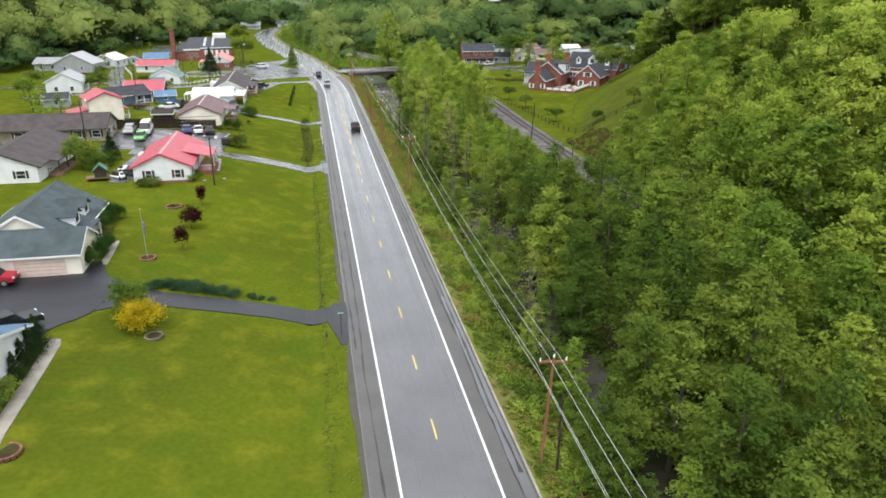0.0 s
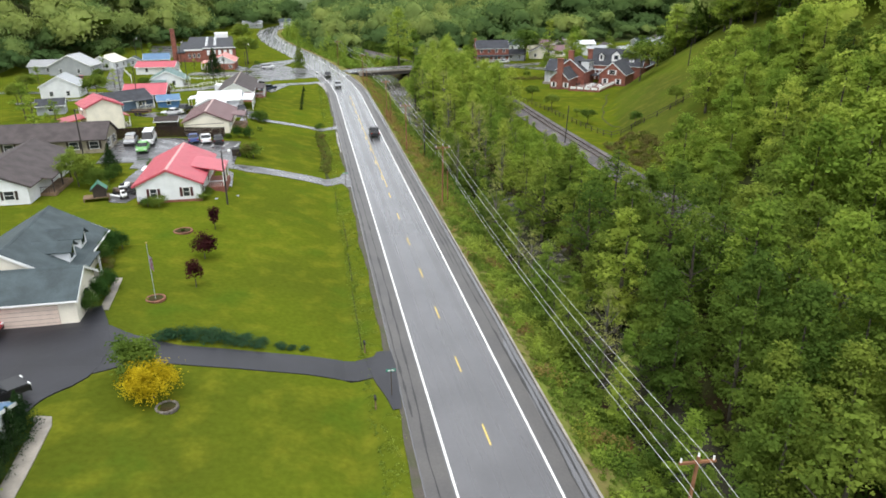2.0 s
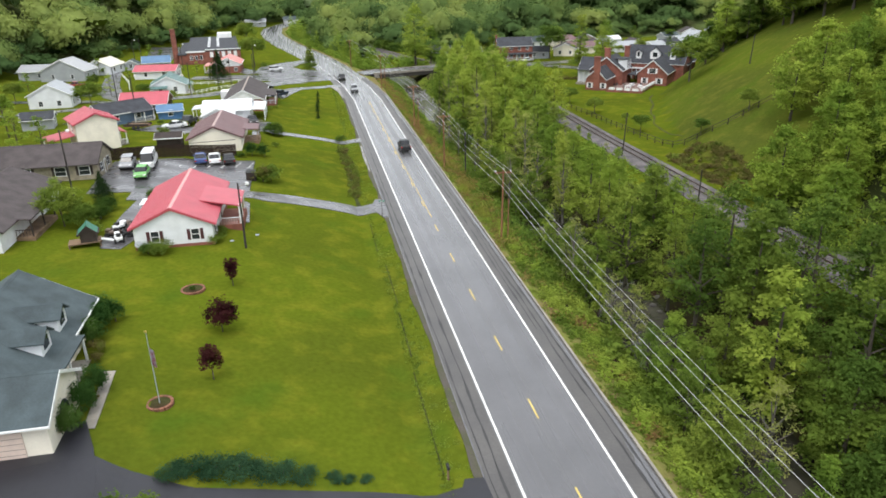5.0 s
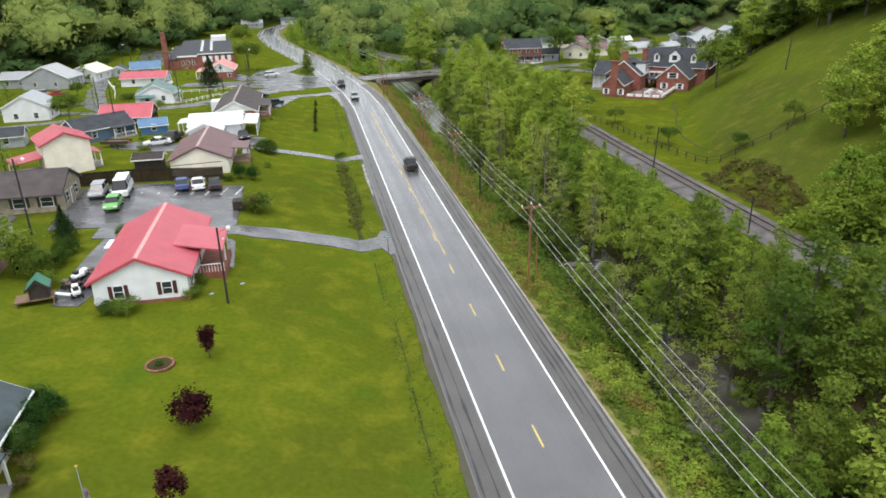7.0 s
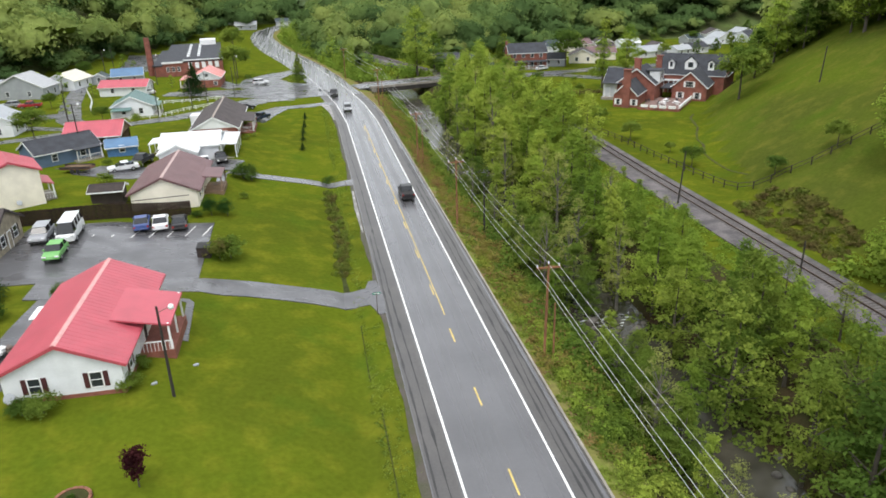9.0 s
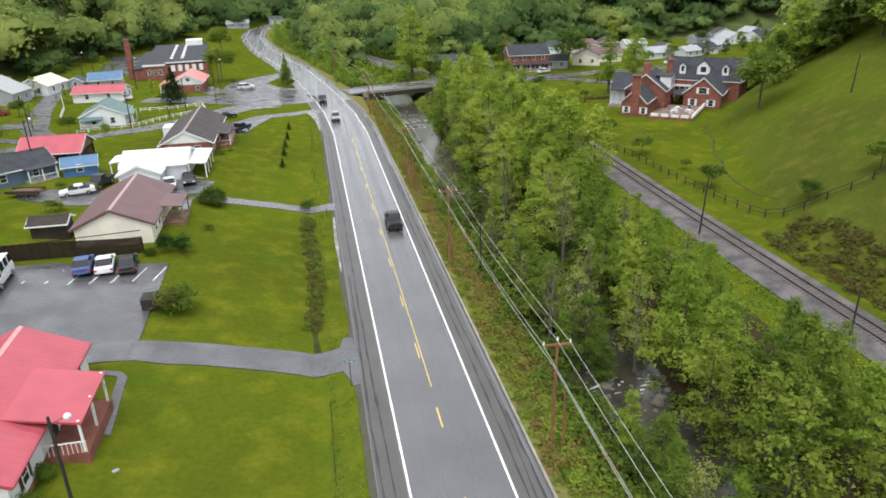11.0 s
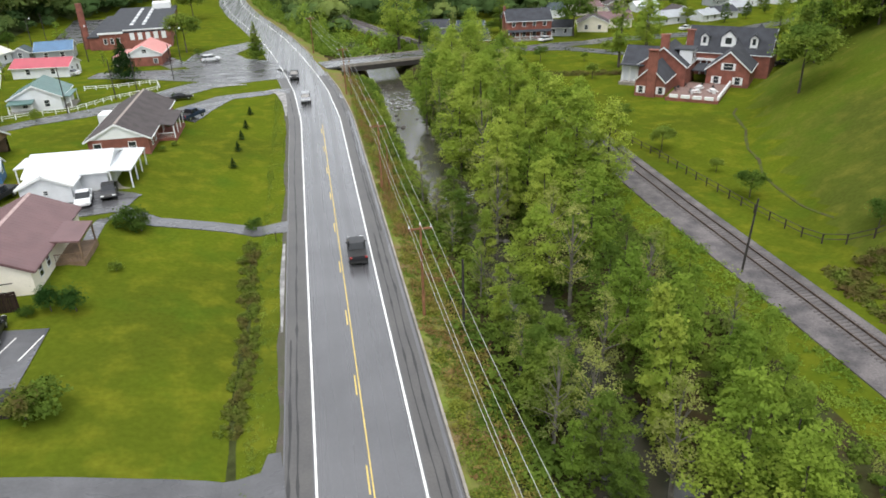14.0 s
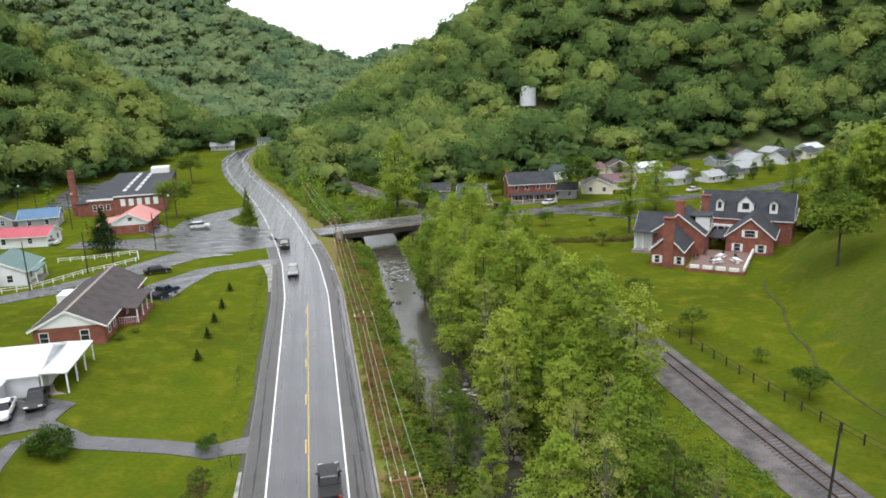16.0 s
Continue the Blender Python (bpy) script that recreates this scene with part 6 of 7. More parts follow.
def scatter(name, inside, bounds, n, h, rad, tris, mat, label, seed, size=0.3):
    """Growth too fine to count: leaf tufts over the ground in one mesh."""
    r = np.random.default_rng(seed)
    x, y = r.uniform(bounds[0], bounds[1], n * 4), r.uniform(bounds[2], bounds[3], n * 4)
    keep = inside(x, y)
    x, y = x[keep][:n], y[keep][:n]
    k = len(x)
    f = r.uniform(0.4, 1.3, k)
    v = r.normal(size=(k, tris, 3))
    v /= np.linalg.norm(v, axis=2)[..., None]
    v[..., 2] = np.abs(v[..., 2])
    p = v * r.uniform(0.45, 1.05, (k, tris, 1)) * (np.stack([rad * f, rad * f, h * f], -1))[:, None, :]
    p[..., 0] += x[:, None]
    p[..., 1] += y[:, None]
    p[..., 2] += (ground_z(x, y) - 0.05)[:, None]
    nv = v * 0.5 + r.normal(size=v.shape) * 0.4 + (0, 0, 0.7)
    nv /= np.linalg.norm(nv, axis=2)[..., None]
    a = np.cross(nv, r.normal(size=v.shape))
    a /= np.linalg.norm(a, axis=2)[..., None]
    b = np.cross(nv, a)
    s = size * f[:, None, None] ** 0.5 * r.uniform(0.6, 1.4, (k, tris, 1))
    q = np.stack([p - a * s, p + a * s * 0.6 - b * s * 0.75, p + a * s * 0.6 + b * s * 0.75], 2).reshape(-1, 3, 3)
    soft = v * 0.6 + r.normal(size=v.shape) * 0.2 + (0, 0, 0.6)
    soft = (soft / np.linalg.norm(soft, axis=2)[..., None]).reshape(-1, 3)
    return tagged(new(name, quad_mesh(name, q, mat, soft)), label, "undergrowth", kind="stuff")


def off_creek(x, y, w):
    return np.abs(x - along(CREEK, y)) > w


scatter("creek_undergrowth", lambda x, y: off_creek(x, y, np.where(y < 182, 2.4, 3.9)) & ~((y > 84) & (x > 34)), (9.5, 41, 25, 265), 1900, 1.5, 1.3, 80, LEAF_MID, "leafy green undergrowth on the creek banks", 21, 0.23)
scatter("bank_brush", lambda x, y: (y > 112) | (np.sin(y * 0.7) > 0.75), (6.7, 11.8, 30, 262), 1500, 1.0, 0.75, 60, LEAF_BROWN, "brown and green brush along the road bank", 22, 0.11)
scatter("bank_greenery", lambda x, y: y < 135, (6.9, 13.0, 25, 135), 640, 0.9, 0.8, 110, LEAF_MID, "green weeds along the road bank", 23, 0.1)
scatter("bank_greenery", lambda x, y: y < 124, (7.4, 12.5, 25, 124), 420, 1.2, 0.7, 120, LEAF_BRIGHT, "bright feathery weeds along the road bank", 36, 0.1)
scatter("bank_grass", lambda x, y: x > 6.2, (6.3, 9.0, 25, 262), 1500, 0.35, 0.5, 40, LEAF_MID, "tufts of grass behind the kerb", 24, 0.09)
scatter("slope_undergrowth", lambda x, y: x - along(FOOT, y) > -1.5, (46, 90, 25, 128), 1150, 2.2, 2.0, 70, LEAF_BRIGHT, "leafy undergrowth on the wooded slope", 25, 0.34)
scatter("slope_brush", lambda x, y: (x - along(FOOT, y) > -1) & (x - along(FOOT, y) < 7 - 0.25 * np.abs(y - 141)), (46, 62, 129, 151), 200, 0.6, 1.0, 60, LEAF_WEED, "brown brush on the bank below the fence", 26, 0.2)
scatter("track_grass", lambda x, y: np.abs(x - along(RAIL, y) + 7) < 3.0, (30, 42, 60, 215), 900, 0.45, 0.9, 40, LEAF_BRIGHT, "rough grass beside the ballast", 27, 0.13)
scatter("ditch_weeds", lambda x, y: np.abs(x + 9.4 + 0.35 * np.sin(y * 0.2)) < 0.85, (-11, -8, 137, 171), 260, 0.55, 0.42, 70, LEAF_WEED, "brown and green weeds standing in the ditch", 28, 0.1)
# Thin strips paint the shaded line of a grass ditch; the last is mud.
DITCH_LINE = material("ditch_mud_and_shade", (0.042, 0.05, 0.014), 0.95, vary=0.4, scale=0.8, fine=5.0, bump=0.3, spec=0.1)
for y0, y1, w, x0 in ((72, 86, 0.1, -8.2), (88, 98, 0.12, -8.05), (99, 111, 0.1, -7.9), (114, 126, 0.08, -8.4), (131, 171, 0.6, -9.3)):
    ys = np.arange(y0, y1, 1.5)
    ribbon("ditch", np.c_[x0 + 0.3 * w * np.sin(ys * 0.21), ys], w * (0.7 + 0.5 * np.abs(np.sin(ys * 0.37))), DITCH_LINE, 0.03, "dark line of the lawn ditch, painted shade on thin strips and mud beyond", "ditch", across=2, stepm=1.5, skirt=0)
scatter("ditch_grass", lambda x, y: np.abs(x + 8.15) < 0.3 + 0.2 * np.sin(y * 0.3), (-8.9, -7.4, 30, 250), 1500, 0.16, 0.2, 24, LEAF_MID, "longer grass along the ditch", 29, 0.045)
scatter("verge_grass", lambda x, y: (x > -8.4) & (np.abs(y - 66) > 5) & (np.abs(y - 128.5) > 4), (-8.4, -5.9, 30, 245), 1500, 0.1, 0.45, 24, LEAF_MID, "uneven grass along the road edge", 30, 0.07)
scatter("island_woods", lambda x, y: (x - along(CENTRE, y) > 8.5) & (along(RAIL, y) - x > 3.2), (-40, 34, 290, 470), 900, 1.9, 1.5, 60, LEAF_BRIGHT, "low scrub between road and railway", 31, 0.3)
scatter("island_woods", lambda x, y: (x - along(CENTRE, y) > 9) & (x - along(CENTRE, y) < 22) & (along(RAIL, y) - x > 4), (-40, 34, 290, 470), 60, 9, 1.7, 420, LEAF_BRIGHT, "thin young trees between road and railway", 34, 0.3)
scatter("creek_reeds", lambda x, y: (np.abs(x - along(CREEK, y)) > 3.3) & (np.abs(x - along(CREEK, y)) < 6), (8, 27, 190, 272), 500, 0.9, 0.8, 60, LEAF_BRIGHT, "bright grass along the water's edge", 32, 0.15)
scatter("hedge_row", lambda x, y: np.abs(x - along(RAIL, y) - 8 - 3 * np.sin(y * 0.1)) < 3, (12, 45, 300, 372), 260, 3.6, 1.8, 80, LEAF_MID, "scrubby trees beyond the railway", 33, 0.4)

scatter("earth_bank", lambda x, y: np.abs(y - 250 + (x - 52) * 0.22) < 1.6, (50, 71, 240, 256), 220, 0.8, 0.8, 50, LEAF_WEED, "brown grassy bank below the street", 35, 0.16)

# stones in the creek
rock_r = np.random.default_rng(5)
ROCKS = []
for i in range(4):
    bm = bmesh.new()
    bmesh.ops.create_icosphere(bm, subdivisions=2, radius=0.5)
    for v in bm.verts:
        v.co *= 1 + 0.28 * noise.noise(v.co * 2.4 + Vector((i * 7, 0, 0)))
        v.co.z *= 0.6
    me = bpy.data.meshes.new("rock")
    bm.to_mesh(me)
    bm.free()
    me.materials.append(ROCK)
    ROCKS.append(me)
for i in range(130):
    y = rock_r.uniform(96, 262) if i > 50 else rock_r.choice([245.0, 187.0, 125.0]) + rock_r.normal() * 2.5
    x = float(along(CREEK, y)) + rock_r.choice([-1, 1]) * rock_r.uniform(1.5, 4.6) if i > 50 else float(along(CREEK, y)) + rock_r.uniform(-3.5, 4.5)
    o = mesh_part("rock", ROCKS[i % 4])
    s = rock_r.uniform(0.35, 1.1)
    o.matrix_basis = Matrix.LocRotScale((x, y, -4.0 + 0.05 * s), Euler((0, 0, rock_r.uniform(0, 6))), (s, s * 1.2, s))
    tagged(o, "wet grey-brown boulder in the creek", "rock", "creek rocks")
FOAM = material("white_water", (0.5, 0.52, 0.52), 0.5, vary=0.5, scale=1.5, fine=6.0, bump=0.4)
for y0, n, long in ((246, 150, 4.5), (188, 36, 0.9), (126, 24, 0.9)):
    bm = bmesh.new()
    for i in range(n):
        x = float(along(CREEK, y0)) + rock_r.uniform(-3.6, 4.6)
        y = y0 + rock_r.normal() * long
        l, w = rock_r.uniform(0.15, 0.8), rock_r.uniform(0.04, 0.16)
        a = rock_r.uniform(0.9, 2.2)
        vs = []
        for k in range(8):
            t = 6.283 * k / 8
            u, v = w * math.cos(t) * rock_r.uniform(0.5, 1.4), l * math.sin(t) * rock_r.uniform(0.6, 1.2)
            vs.append(bm.verts.new((x + u * math.cos(a) - v * math.sin(a), y + u * math.sin(a) + v * math.cos(a), -3.97 + 0.0006 * i)))
        bm.faces.new(vs)
    f = part("rapids", bm, FOAM)
    tagged(f, "white broken water over the creek stones", "rapids", kind="stuff")

# ---- fences, signs, yard things ----
def plank_fence(x0, y0, x1, y1, h, mat, label):
    t = thing("fence", pose(x0, y0, 0), label, "fence")
    ln = math.hypot(x1 - x0, y1 - y0)
    n = int(ln / 0.2)
    dx, dy = (x1 - x0) / n, (y1 - y0) / n
    ang = math.degrees(math.atan2(dy, dx))
    me = bpy.data.meshes.new("plank")
    bm = box_bm(0, -0.015, 0, 0.185, 0.015, h)
    bm.to_mesh(me)
    bm.free()
    me.materials.append(mat)
    for i in range(n):
        o = mesh_part("plank", me, t)
        o.matrix_basis = pose(dx * i, dy * i, gz(x0 + dx * i, y0 + dy * i) - 0.05 + 0.03 * math.sin(i * 1.7), 0, 0, ang)
    for zz in (0.4, h - 0.4):
        r = part("rail", box_bm(0, 0.015, 0, ln, 0.06, 0.09), mat, t)
        r.matrix_basis = pose(0, 0, gz(x0, y0) + zz, 0, 0, ang)
    return t


plank_fence(-49.0, 150.8, -27.8, 153.2, 2.0, material("fence_stain", (0.03, 0.018, 0.014), 0.85, vary=0.35, random_piece=0.25, spec=0.15), "tall dark-stained plank fence behind the parking lot")


def rail_fence(pts, h, spacing, mat, label, rails=(0.45, 0.95), post=0.06):
    t = thing("fence", pose(0, 0, 0), label, "fence")
    pts = np.array(pts, float)
    s = np.r_[0, np.cumsum(np.hypot(*np.diff(pts, axis=0).T))]
    q = np.arange(0, s[-1], spacing)
    X, Y = np.interp(q, s, pts[:, 0]), np.interp(q, s, pts[:, 1])
    me = bpy.data.meshes.new("post")
    bm = box_bm(-post, -post, -0.4, post, post, h)
    bm.to_mesh(me)
    bm.free()
    me.materials.append(mat)
    for x, y in zip(X, Y):
        mesh_part("post", me, t).matrix_basis = pose(x, y, gz(x, y))
    for i in range(len(X) - 1):
        for f in rails:
            bm = bmesh.new()
            tube(bm, (X[i], Y[i], gz(X[i], Y[i]) + f * h), (X[i + 1], Y[i + 1], gz(X[i + 1], Y[i + 1]) + f * h), post * 0.75, post * 0.75, 4)
            part("rail", bm, mat, t)
    return t


rail_fence([(45.5, 216), (47.6, 203), (49.6, 190), (50.2, 178), (51.0, 167), (52.5, 158), (55.5, 152.5), (60, 149.5), (68, 147.5), (80, 145)], 1.2, 2.5, DARKWOOD, "dark wooden post-and-rail fence round the field")
rail_fence([(-56.3, 231.4), (-46.4, 236.2), (-40.3, 246.9), (-32.9, 254.2), (-34.6, 260.6), (-49.6, 257.5)], 0.95, 2.2, TRIM, "low white rail fence along the side road", rails=(0.5, 0.9))
rail_fence([(-66.2, 254), (-69.1, 267.2), (-75.6, 287)], 1.1, 2.2, TRIM, "low white fence along the lane", rails=(0.5, 0.9))
ribbon("footpath", [(76, 211), (73.6, 208), (71.6, 203), (69.8, 198), (67.0, 193.5), (64.6, 189), (62.6, 183), (59.9, 178), (58.6, 172), (57.4, 166), (57.0, 160)], [0.5, 0.4, 0.55, 0.35, 0.5, 0.3, 0.45, 0.3, 0.4, 0.25, 0.2], material("field_dirt", (0.062, 0.056, 0.03), 0.95, vary=0.4, scale=0.6, fine=4.0, second=(0.075, 0.095, 0.02), spec=0.0), 0.04, "narrow drainage track across the field", "path", across=1, stepm=1.0, skirt=0.05)
ribbon("walkway", [(-31.8, 59.2), (-31.1, 59.2), (-30.8, 57.8), (-30.7, 54.1), (-30.7, 45.1), (-30.7, 36.0)], [0.6, 1.0, 1.2, 1.2, 1.2, 1.2], CONCRETE, 0.07, "pale concrete walk beside the white house", "walkway", stepm=1.0)
ribbon("walkway", [(-31.2, 75.9), (-31.3, 79), (-31.5, 83.1)], 0.75, CONCRETE, 0.07, "pale concrete walk beside the evergreen cones", "walkway", stepm=1.0)
ribbon("walkway", [(-24.0, 118.5), (-24.4, 126.3), (-26.2, 126.6)], 0.7, DRIVE, 0.07, "short grey walk from the porch", "walkway", stepm=0.7)
ribbon("walkway", [(-25.8, 174.6), (-25.4, 164.4)], 1.2, DRIVE, 0.07, "short grey walk beside the maroon-roofed house", "walkway", stepm=1.0)
ribbon("driveway", [(-25.3, 181.2), (-31.7, 178.3), (-39.8, 175.0), (-47.5, 179.5)], [8, 7, 6, 6], DRIVE, 0.09, "grey parking apron before the white house", "driveway", stepm=1.0)
ribbon("driveway", [(-35.4, 130.9), (-36.9, 122.3), (-37.8, 114.0), (-38.0, 111.0)], [6, 4.6, 3.6, 2.2], DRIVE, 0.07, "grey driveway behind the red-roofed house", "driveway", stepm=1.0)
ribbon("lane", [(-60, 226), (-67.4, 239.4), (-74, 265), (-80, 297)], [5, 5.5, 5, 4.4], DRIVE, 0.07, "grey lane between the houses", "road", stepm=2.0)
ribbon("lane", [(-56, 224), (-66, 226), (-80, 233), (-104, 240)], [4, 4, 4, 4], DRIVE, 0.09, "grey lane past the gardens", "road", stepm=2.0)
ribbon("parking_lot", [(-71.1, 327.4), (-73.1, 349.1), (-77.1, 381.8)], [10, 12, 12], DRIVE, 0.07, "grey paved yard beside the school", "parking lot", stepm=3.0)
ribbon("driveway", [(-31.8, 279.0), (-45.5, 303.2), (-49.5, 316.0)], [6, 6, 8], DRIVE, 0.08, "grey driveway to the school", "driveway", stepm=2.0)
ribbon("driveway", [(52, 284), (68, 280), (80, 268), (100, 262)], [5, 5, 5, 6], DRIVE, 0.08, "grey drive to the brick house", "driveway", stepm=2.0)
edge_y = np.arange(-60, 246, 2.0)
edge_w = 0.62 + 0.18 * np.sin(edge_y * 0.33) * np.sin(edge_y * 0.071 + 1) + 0.07 * np.sin(edge_y * 0.9)
ribbon("road_shoulder", np.c_[along(CENTRE, edge_y) - 5.6 - edge_w / 2, edge_y], edge_w, GRAVEL, 0.055, "crumbling earth and gravel shoulder along the lawn", "shoulder", across=2, skirt=0.1)


def ring_bed(x, y, r, mat, label):
    t = thing("planting_bed", pose(x, y, gz(x, y)), label, "planter")
    me = bpy.data.meshes.new("edging_block")
    bm = box_bm(-0.16, -0.1, -0.1, 0.16, 0.1, 0.17, bevel=0.02)
    bm.to_mesh(me)
    bm.free()
    me.materials.append(mat)
    n = int(6.28 * r / 0.34)
    for i in range(n):
        a = 360 * i / n
        mesh_part("edging_block", me, t).matrix_basis = pose(r * math.cos(radians(a)), r * math.sin(radians(a)), 0, 0, 0, a + 90)
    bm = bmesh.new()
    bmesh.ops.create_circle(bm, cap_ends=True, segments=20, radius=r - 0.05)
    s = part("soil", bm, WOODFLOOR, t)
    s.location.z = 0.1
    return t


EDGING = material("reddish_edging_block", (0.2, 0.085, 0.05), 0.85, vary=0.3, random_piece=0.3)
ring_bed(-27.8, 99.3, 1.05, EDGING, "round bed edged with reddish blocks")
ring_bed(-27.4, 79.2, 0.85, EDGING, "round brick-edged bed at the flagpole")
ring_bed(-23.4, 60.7, 0.75, material("grey_edging_block", (0.16, 0.14, 0.12), 0.85, vary=0.3, random_piece=0.3), "round bed edged with grey stones")
ring_bed(-29.5, 43.6, 0.9, EDGING, "round brick-edged bed on the lawn")
bush(ROUND, -27.8, 99.3, 0.35, "small flowering plants in a round bed", name="flowers", category="plant")

f = thing("flagpole", pose(-27.4, 79.2, gz(-27.4, 79.2)), "white flagpole with a limp flag on the lawn", "flagpole")
bm = bmesh.new()
tube(bm, (0, 0, -0.3), (0, 0, 5.8), 0.035, 0.022, 8)
part("pole", bm, GREYSIDE, f)
bm = bmesh.new()
bmesh.ops.create_uvsphere(bm, u_segments=8, v_segments=6, radius=0.09)
part("finial", bm, material("brass", (0.6, 0.42, 0.12), 0.35, 0.8), f).location.z = 5.85
bm = bmesh.new()
cols = []
for i in range(7):
    cols.append([bm.verts.new((0.03 + 0.045 * i, 0.05 * math.sin(i * 1.9), 4.6 - 1.4 * k / 5 - 0.05 * i)) for k in range(6)])
for a, b in zip(cols, cols[1:]):
    for k in range(5):
        bm.faces.new((a[k], a[k + 1], b[k + 1], b[k]))
bmesh.ops.solidify(bm, geom=bm.faces[:], thickness=0.01)
part("flag", bm, material("flag_cloth", (0.4, 0.4, 0.45), 0.8, vary=0.5, scale=3.0, second=(0.3, 0.06, 0.08)), f)


def sign_post(x, y, h, label, plate=True):
    t = thing("street_sign", pose(x, y, gz(x, y)), label, "sign")
    bm = bmesh.new()
    tube(bm, (0, 0, -0.3), (0, 0, h), 0.04, 0.04, 6)
    part("post", bm, STEEL, t)
    if plate:
        part("plate", box_bm(-0.4, -0.015, h - 0.2, 0.4, 0.015, h + 0.02), material("sign_green", (0.02, 0.2, 0.13), 0.5, vary=0.05), t)
        part("letter_bar", box_bm(-0.28, -0.02, h - 0.13, 0.28, 0.02, h - 0.05), TRIM, t)
    return t


sign_post(-6.4, 63.6, 2.5, "green street name sign on a thin post")
sign_post(-6.5, 126.0, 2.5, "green street name sign on a thin post")
sign_post(-6.9, 170.2, 1.3, "thin marker post beside the driveway", plate=False)
sign_post(6.7, 240.0, 1.2, "thin yellow marker post behind the kerb", plate=False)


def mailbox(x, y):
    t = thing("mailbox", pose(x, y, gz(x, y), 0, 0, 90), "black mailbox on a wooden post", "mailbox")
    part("post", box_bm(-0.06, -0.06, -0.4, 0.06, 0.06, 1.0), WOOD, t)
    bm = bmesh.new()
    prism(bm, [(-0.1, 1.0), (0.1, 1.0), (0.1, 1.14), (0.06, 1.21), (0, 1.24), (-0.06, 1.21), (-0.1, 1.14)], "x", -0.26, 0.26)
    part("box", bm, RUBBER, t)
    return t


mailbox(-7.9, 62.1)
mailbox(-8.0, 71.4)

ribbon("gravel_yard", [(-43.2, 179.6), (-38.9, 176.9), (-34.3, 176.6), (-29.0, 180.8), (-23.8, 179.1)], [6, 7, 5, 7, 5], DRIVE, 0.1, "grey gravel yard before the white house", "yard", stepm=1.0)
ribbon("gravel_yard", [(-83.0, 249.2), (-74.8, 247.0), (-69.1, 250.0)], [7, 8, 6], DRIVE, 0.12, "grey gravel yard beside the grey house", "yard", stepm=1.0)
ribbon("gravel_yard", [(-62.6, 186.1), (-59.1, 191.8), (-57.5, 201.6), (-55.8, 208.7)], [5, 6, 6, 5], DRIVE, 0.12, "grey gravel yard behind the blue house", "yard", stepm=1.0)
WASH = material("washed_gravel", (0.3, 0.29, 0.28), 0.7, vary=0.5, scale=0.6, fine=5.0, second=(0.12, 0.115, 0.11))
for pts, w in (([(-6.2, 226), (-6.6, 236), (-7.4, 244), (-9.5, 248.5)], [0.3, 0.9, 1.8, 0.7]), ([(-15.0, 255.3), (-18.9, 255.6), (-22.9, 253.3)], [0.4, 1.5, 0.5]), ([(-6.0, 150), (-6.1, 160), (-6.0, 169)], [0.2, 0.5, 0.3])):
    ribbon("gravel_patch", pts, w, WASH, 0.105, "pale washed gravel at the road edge", "gravel", across=2, stepm=1.0, skirt=0.02)
# play house and yard clutter
t = thing("playhouse", pose(-40.4, 112.3, gz(-40.4, 112.3), 0, 0, 12), "small dark wooden playhouse with green roof and slide", "playhouse")
part("platform", box_bm(-2.0, -0.9, 0.5, 1.3, 0.9, 0.62), WOOD, t)
for px, py in ((-1.9, -0.8), (-1.9, 0.8), (1.2, -0.8), (1.2, 0.8)):
    part("leg", box_bm(px - 0.06, py - 0.06, -0.3, px + 0.06, py + 0.06, 0.5), WOOD, t)
gable(t, "y", -0.8, 0.8, -0.7, 0.9, 0.62, 1.7, 2.4, DARKWOOD, material("green_toy_roof", (0.03, 0.16, 0.1), 0.6, vary=0.15), over=0.2, rake=0.15, trim=DARKWOOD)
bm = bmesh.new()
prism(bm, [(-0.25, 0.0), (0.25, 0.0), (0.25, 0.1), (-0.25, 0.1)], "x", 1.3, 3.0)
for v in bm.verts:
    v.co.z += 0.55 - (v.co.x - 1.3) * 0.33
part("slide", bm, TRIM, t)


def quad_bike(x, y, a, mat, label):
    t = thing("ride_on_mower", pose(x, y, gz(x, y), 0, 0, a), label, "mower")
    part("body", box_bm(-0.4, -0.8, 0.35, 0.4, 0.5, 0.75, bevel=0.1), mat, t)
    part("hood", box_bm(-0.3, 0.3, 0.45, 0.3, 1.0, 0.95, bevel=0.1), mat, t)
    part("seat", box_bm(-0.25, -0.6, 0.75, 0.25, -0.1, 1.05, bevel=0.06), RUBBER, t)
    for sx in (-0.45, 0.45):
        for sy in (-0.6, 0.65):
            bm = bmesh.new()
            tube(bm, (sx - 0.1, sy, 0.27), (sx + 0.1, sy, 0.27), 0.28, 0.28, 12)
            part("wheel", bm, RUBBER, t)
    return t


for i, (x, y, a) in enumerate(((-37.6, 113.4, 20), (-38.4, 115.0, 70), (-36.9, 115.3, 0), (-38.3, 117.2, -30), (-37.0, 117.6, 50))):
    quad_bike(x, y, a, (TRIM, STEEL, RUBBER)[i % 3], "parked small ride-on machine behind the house")
part_t = thing("trash_bin", pose(-24.6, 139.1, gz(-24.6, 139.1)), "dark wooden bin box at the lot's corner", "bin")
part("box", box_bm(-0.7, -0.9, -0.2, 0.7, 0.9, 1.2, bevel=0.04), DARKWOOD, part_t)
part("lid", box_bm(-0.75, -0.95, 1.2, 0.75, 0.95, 1.28, bevel=0.02), RUBBER, part_t)
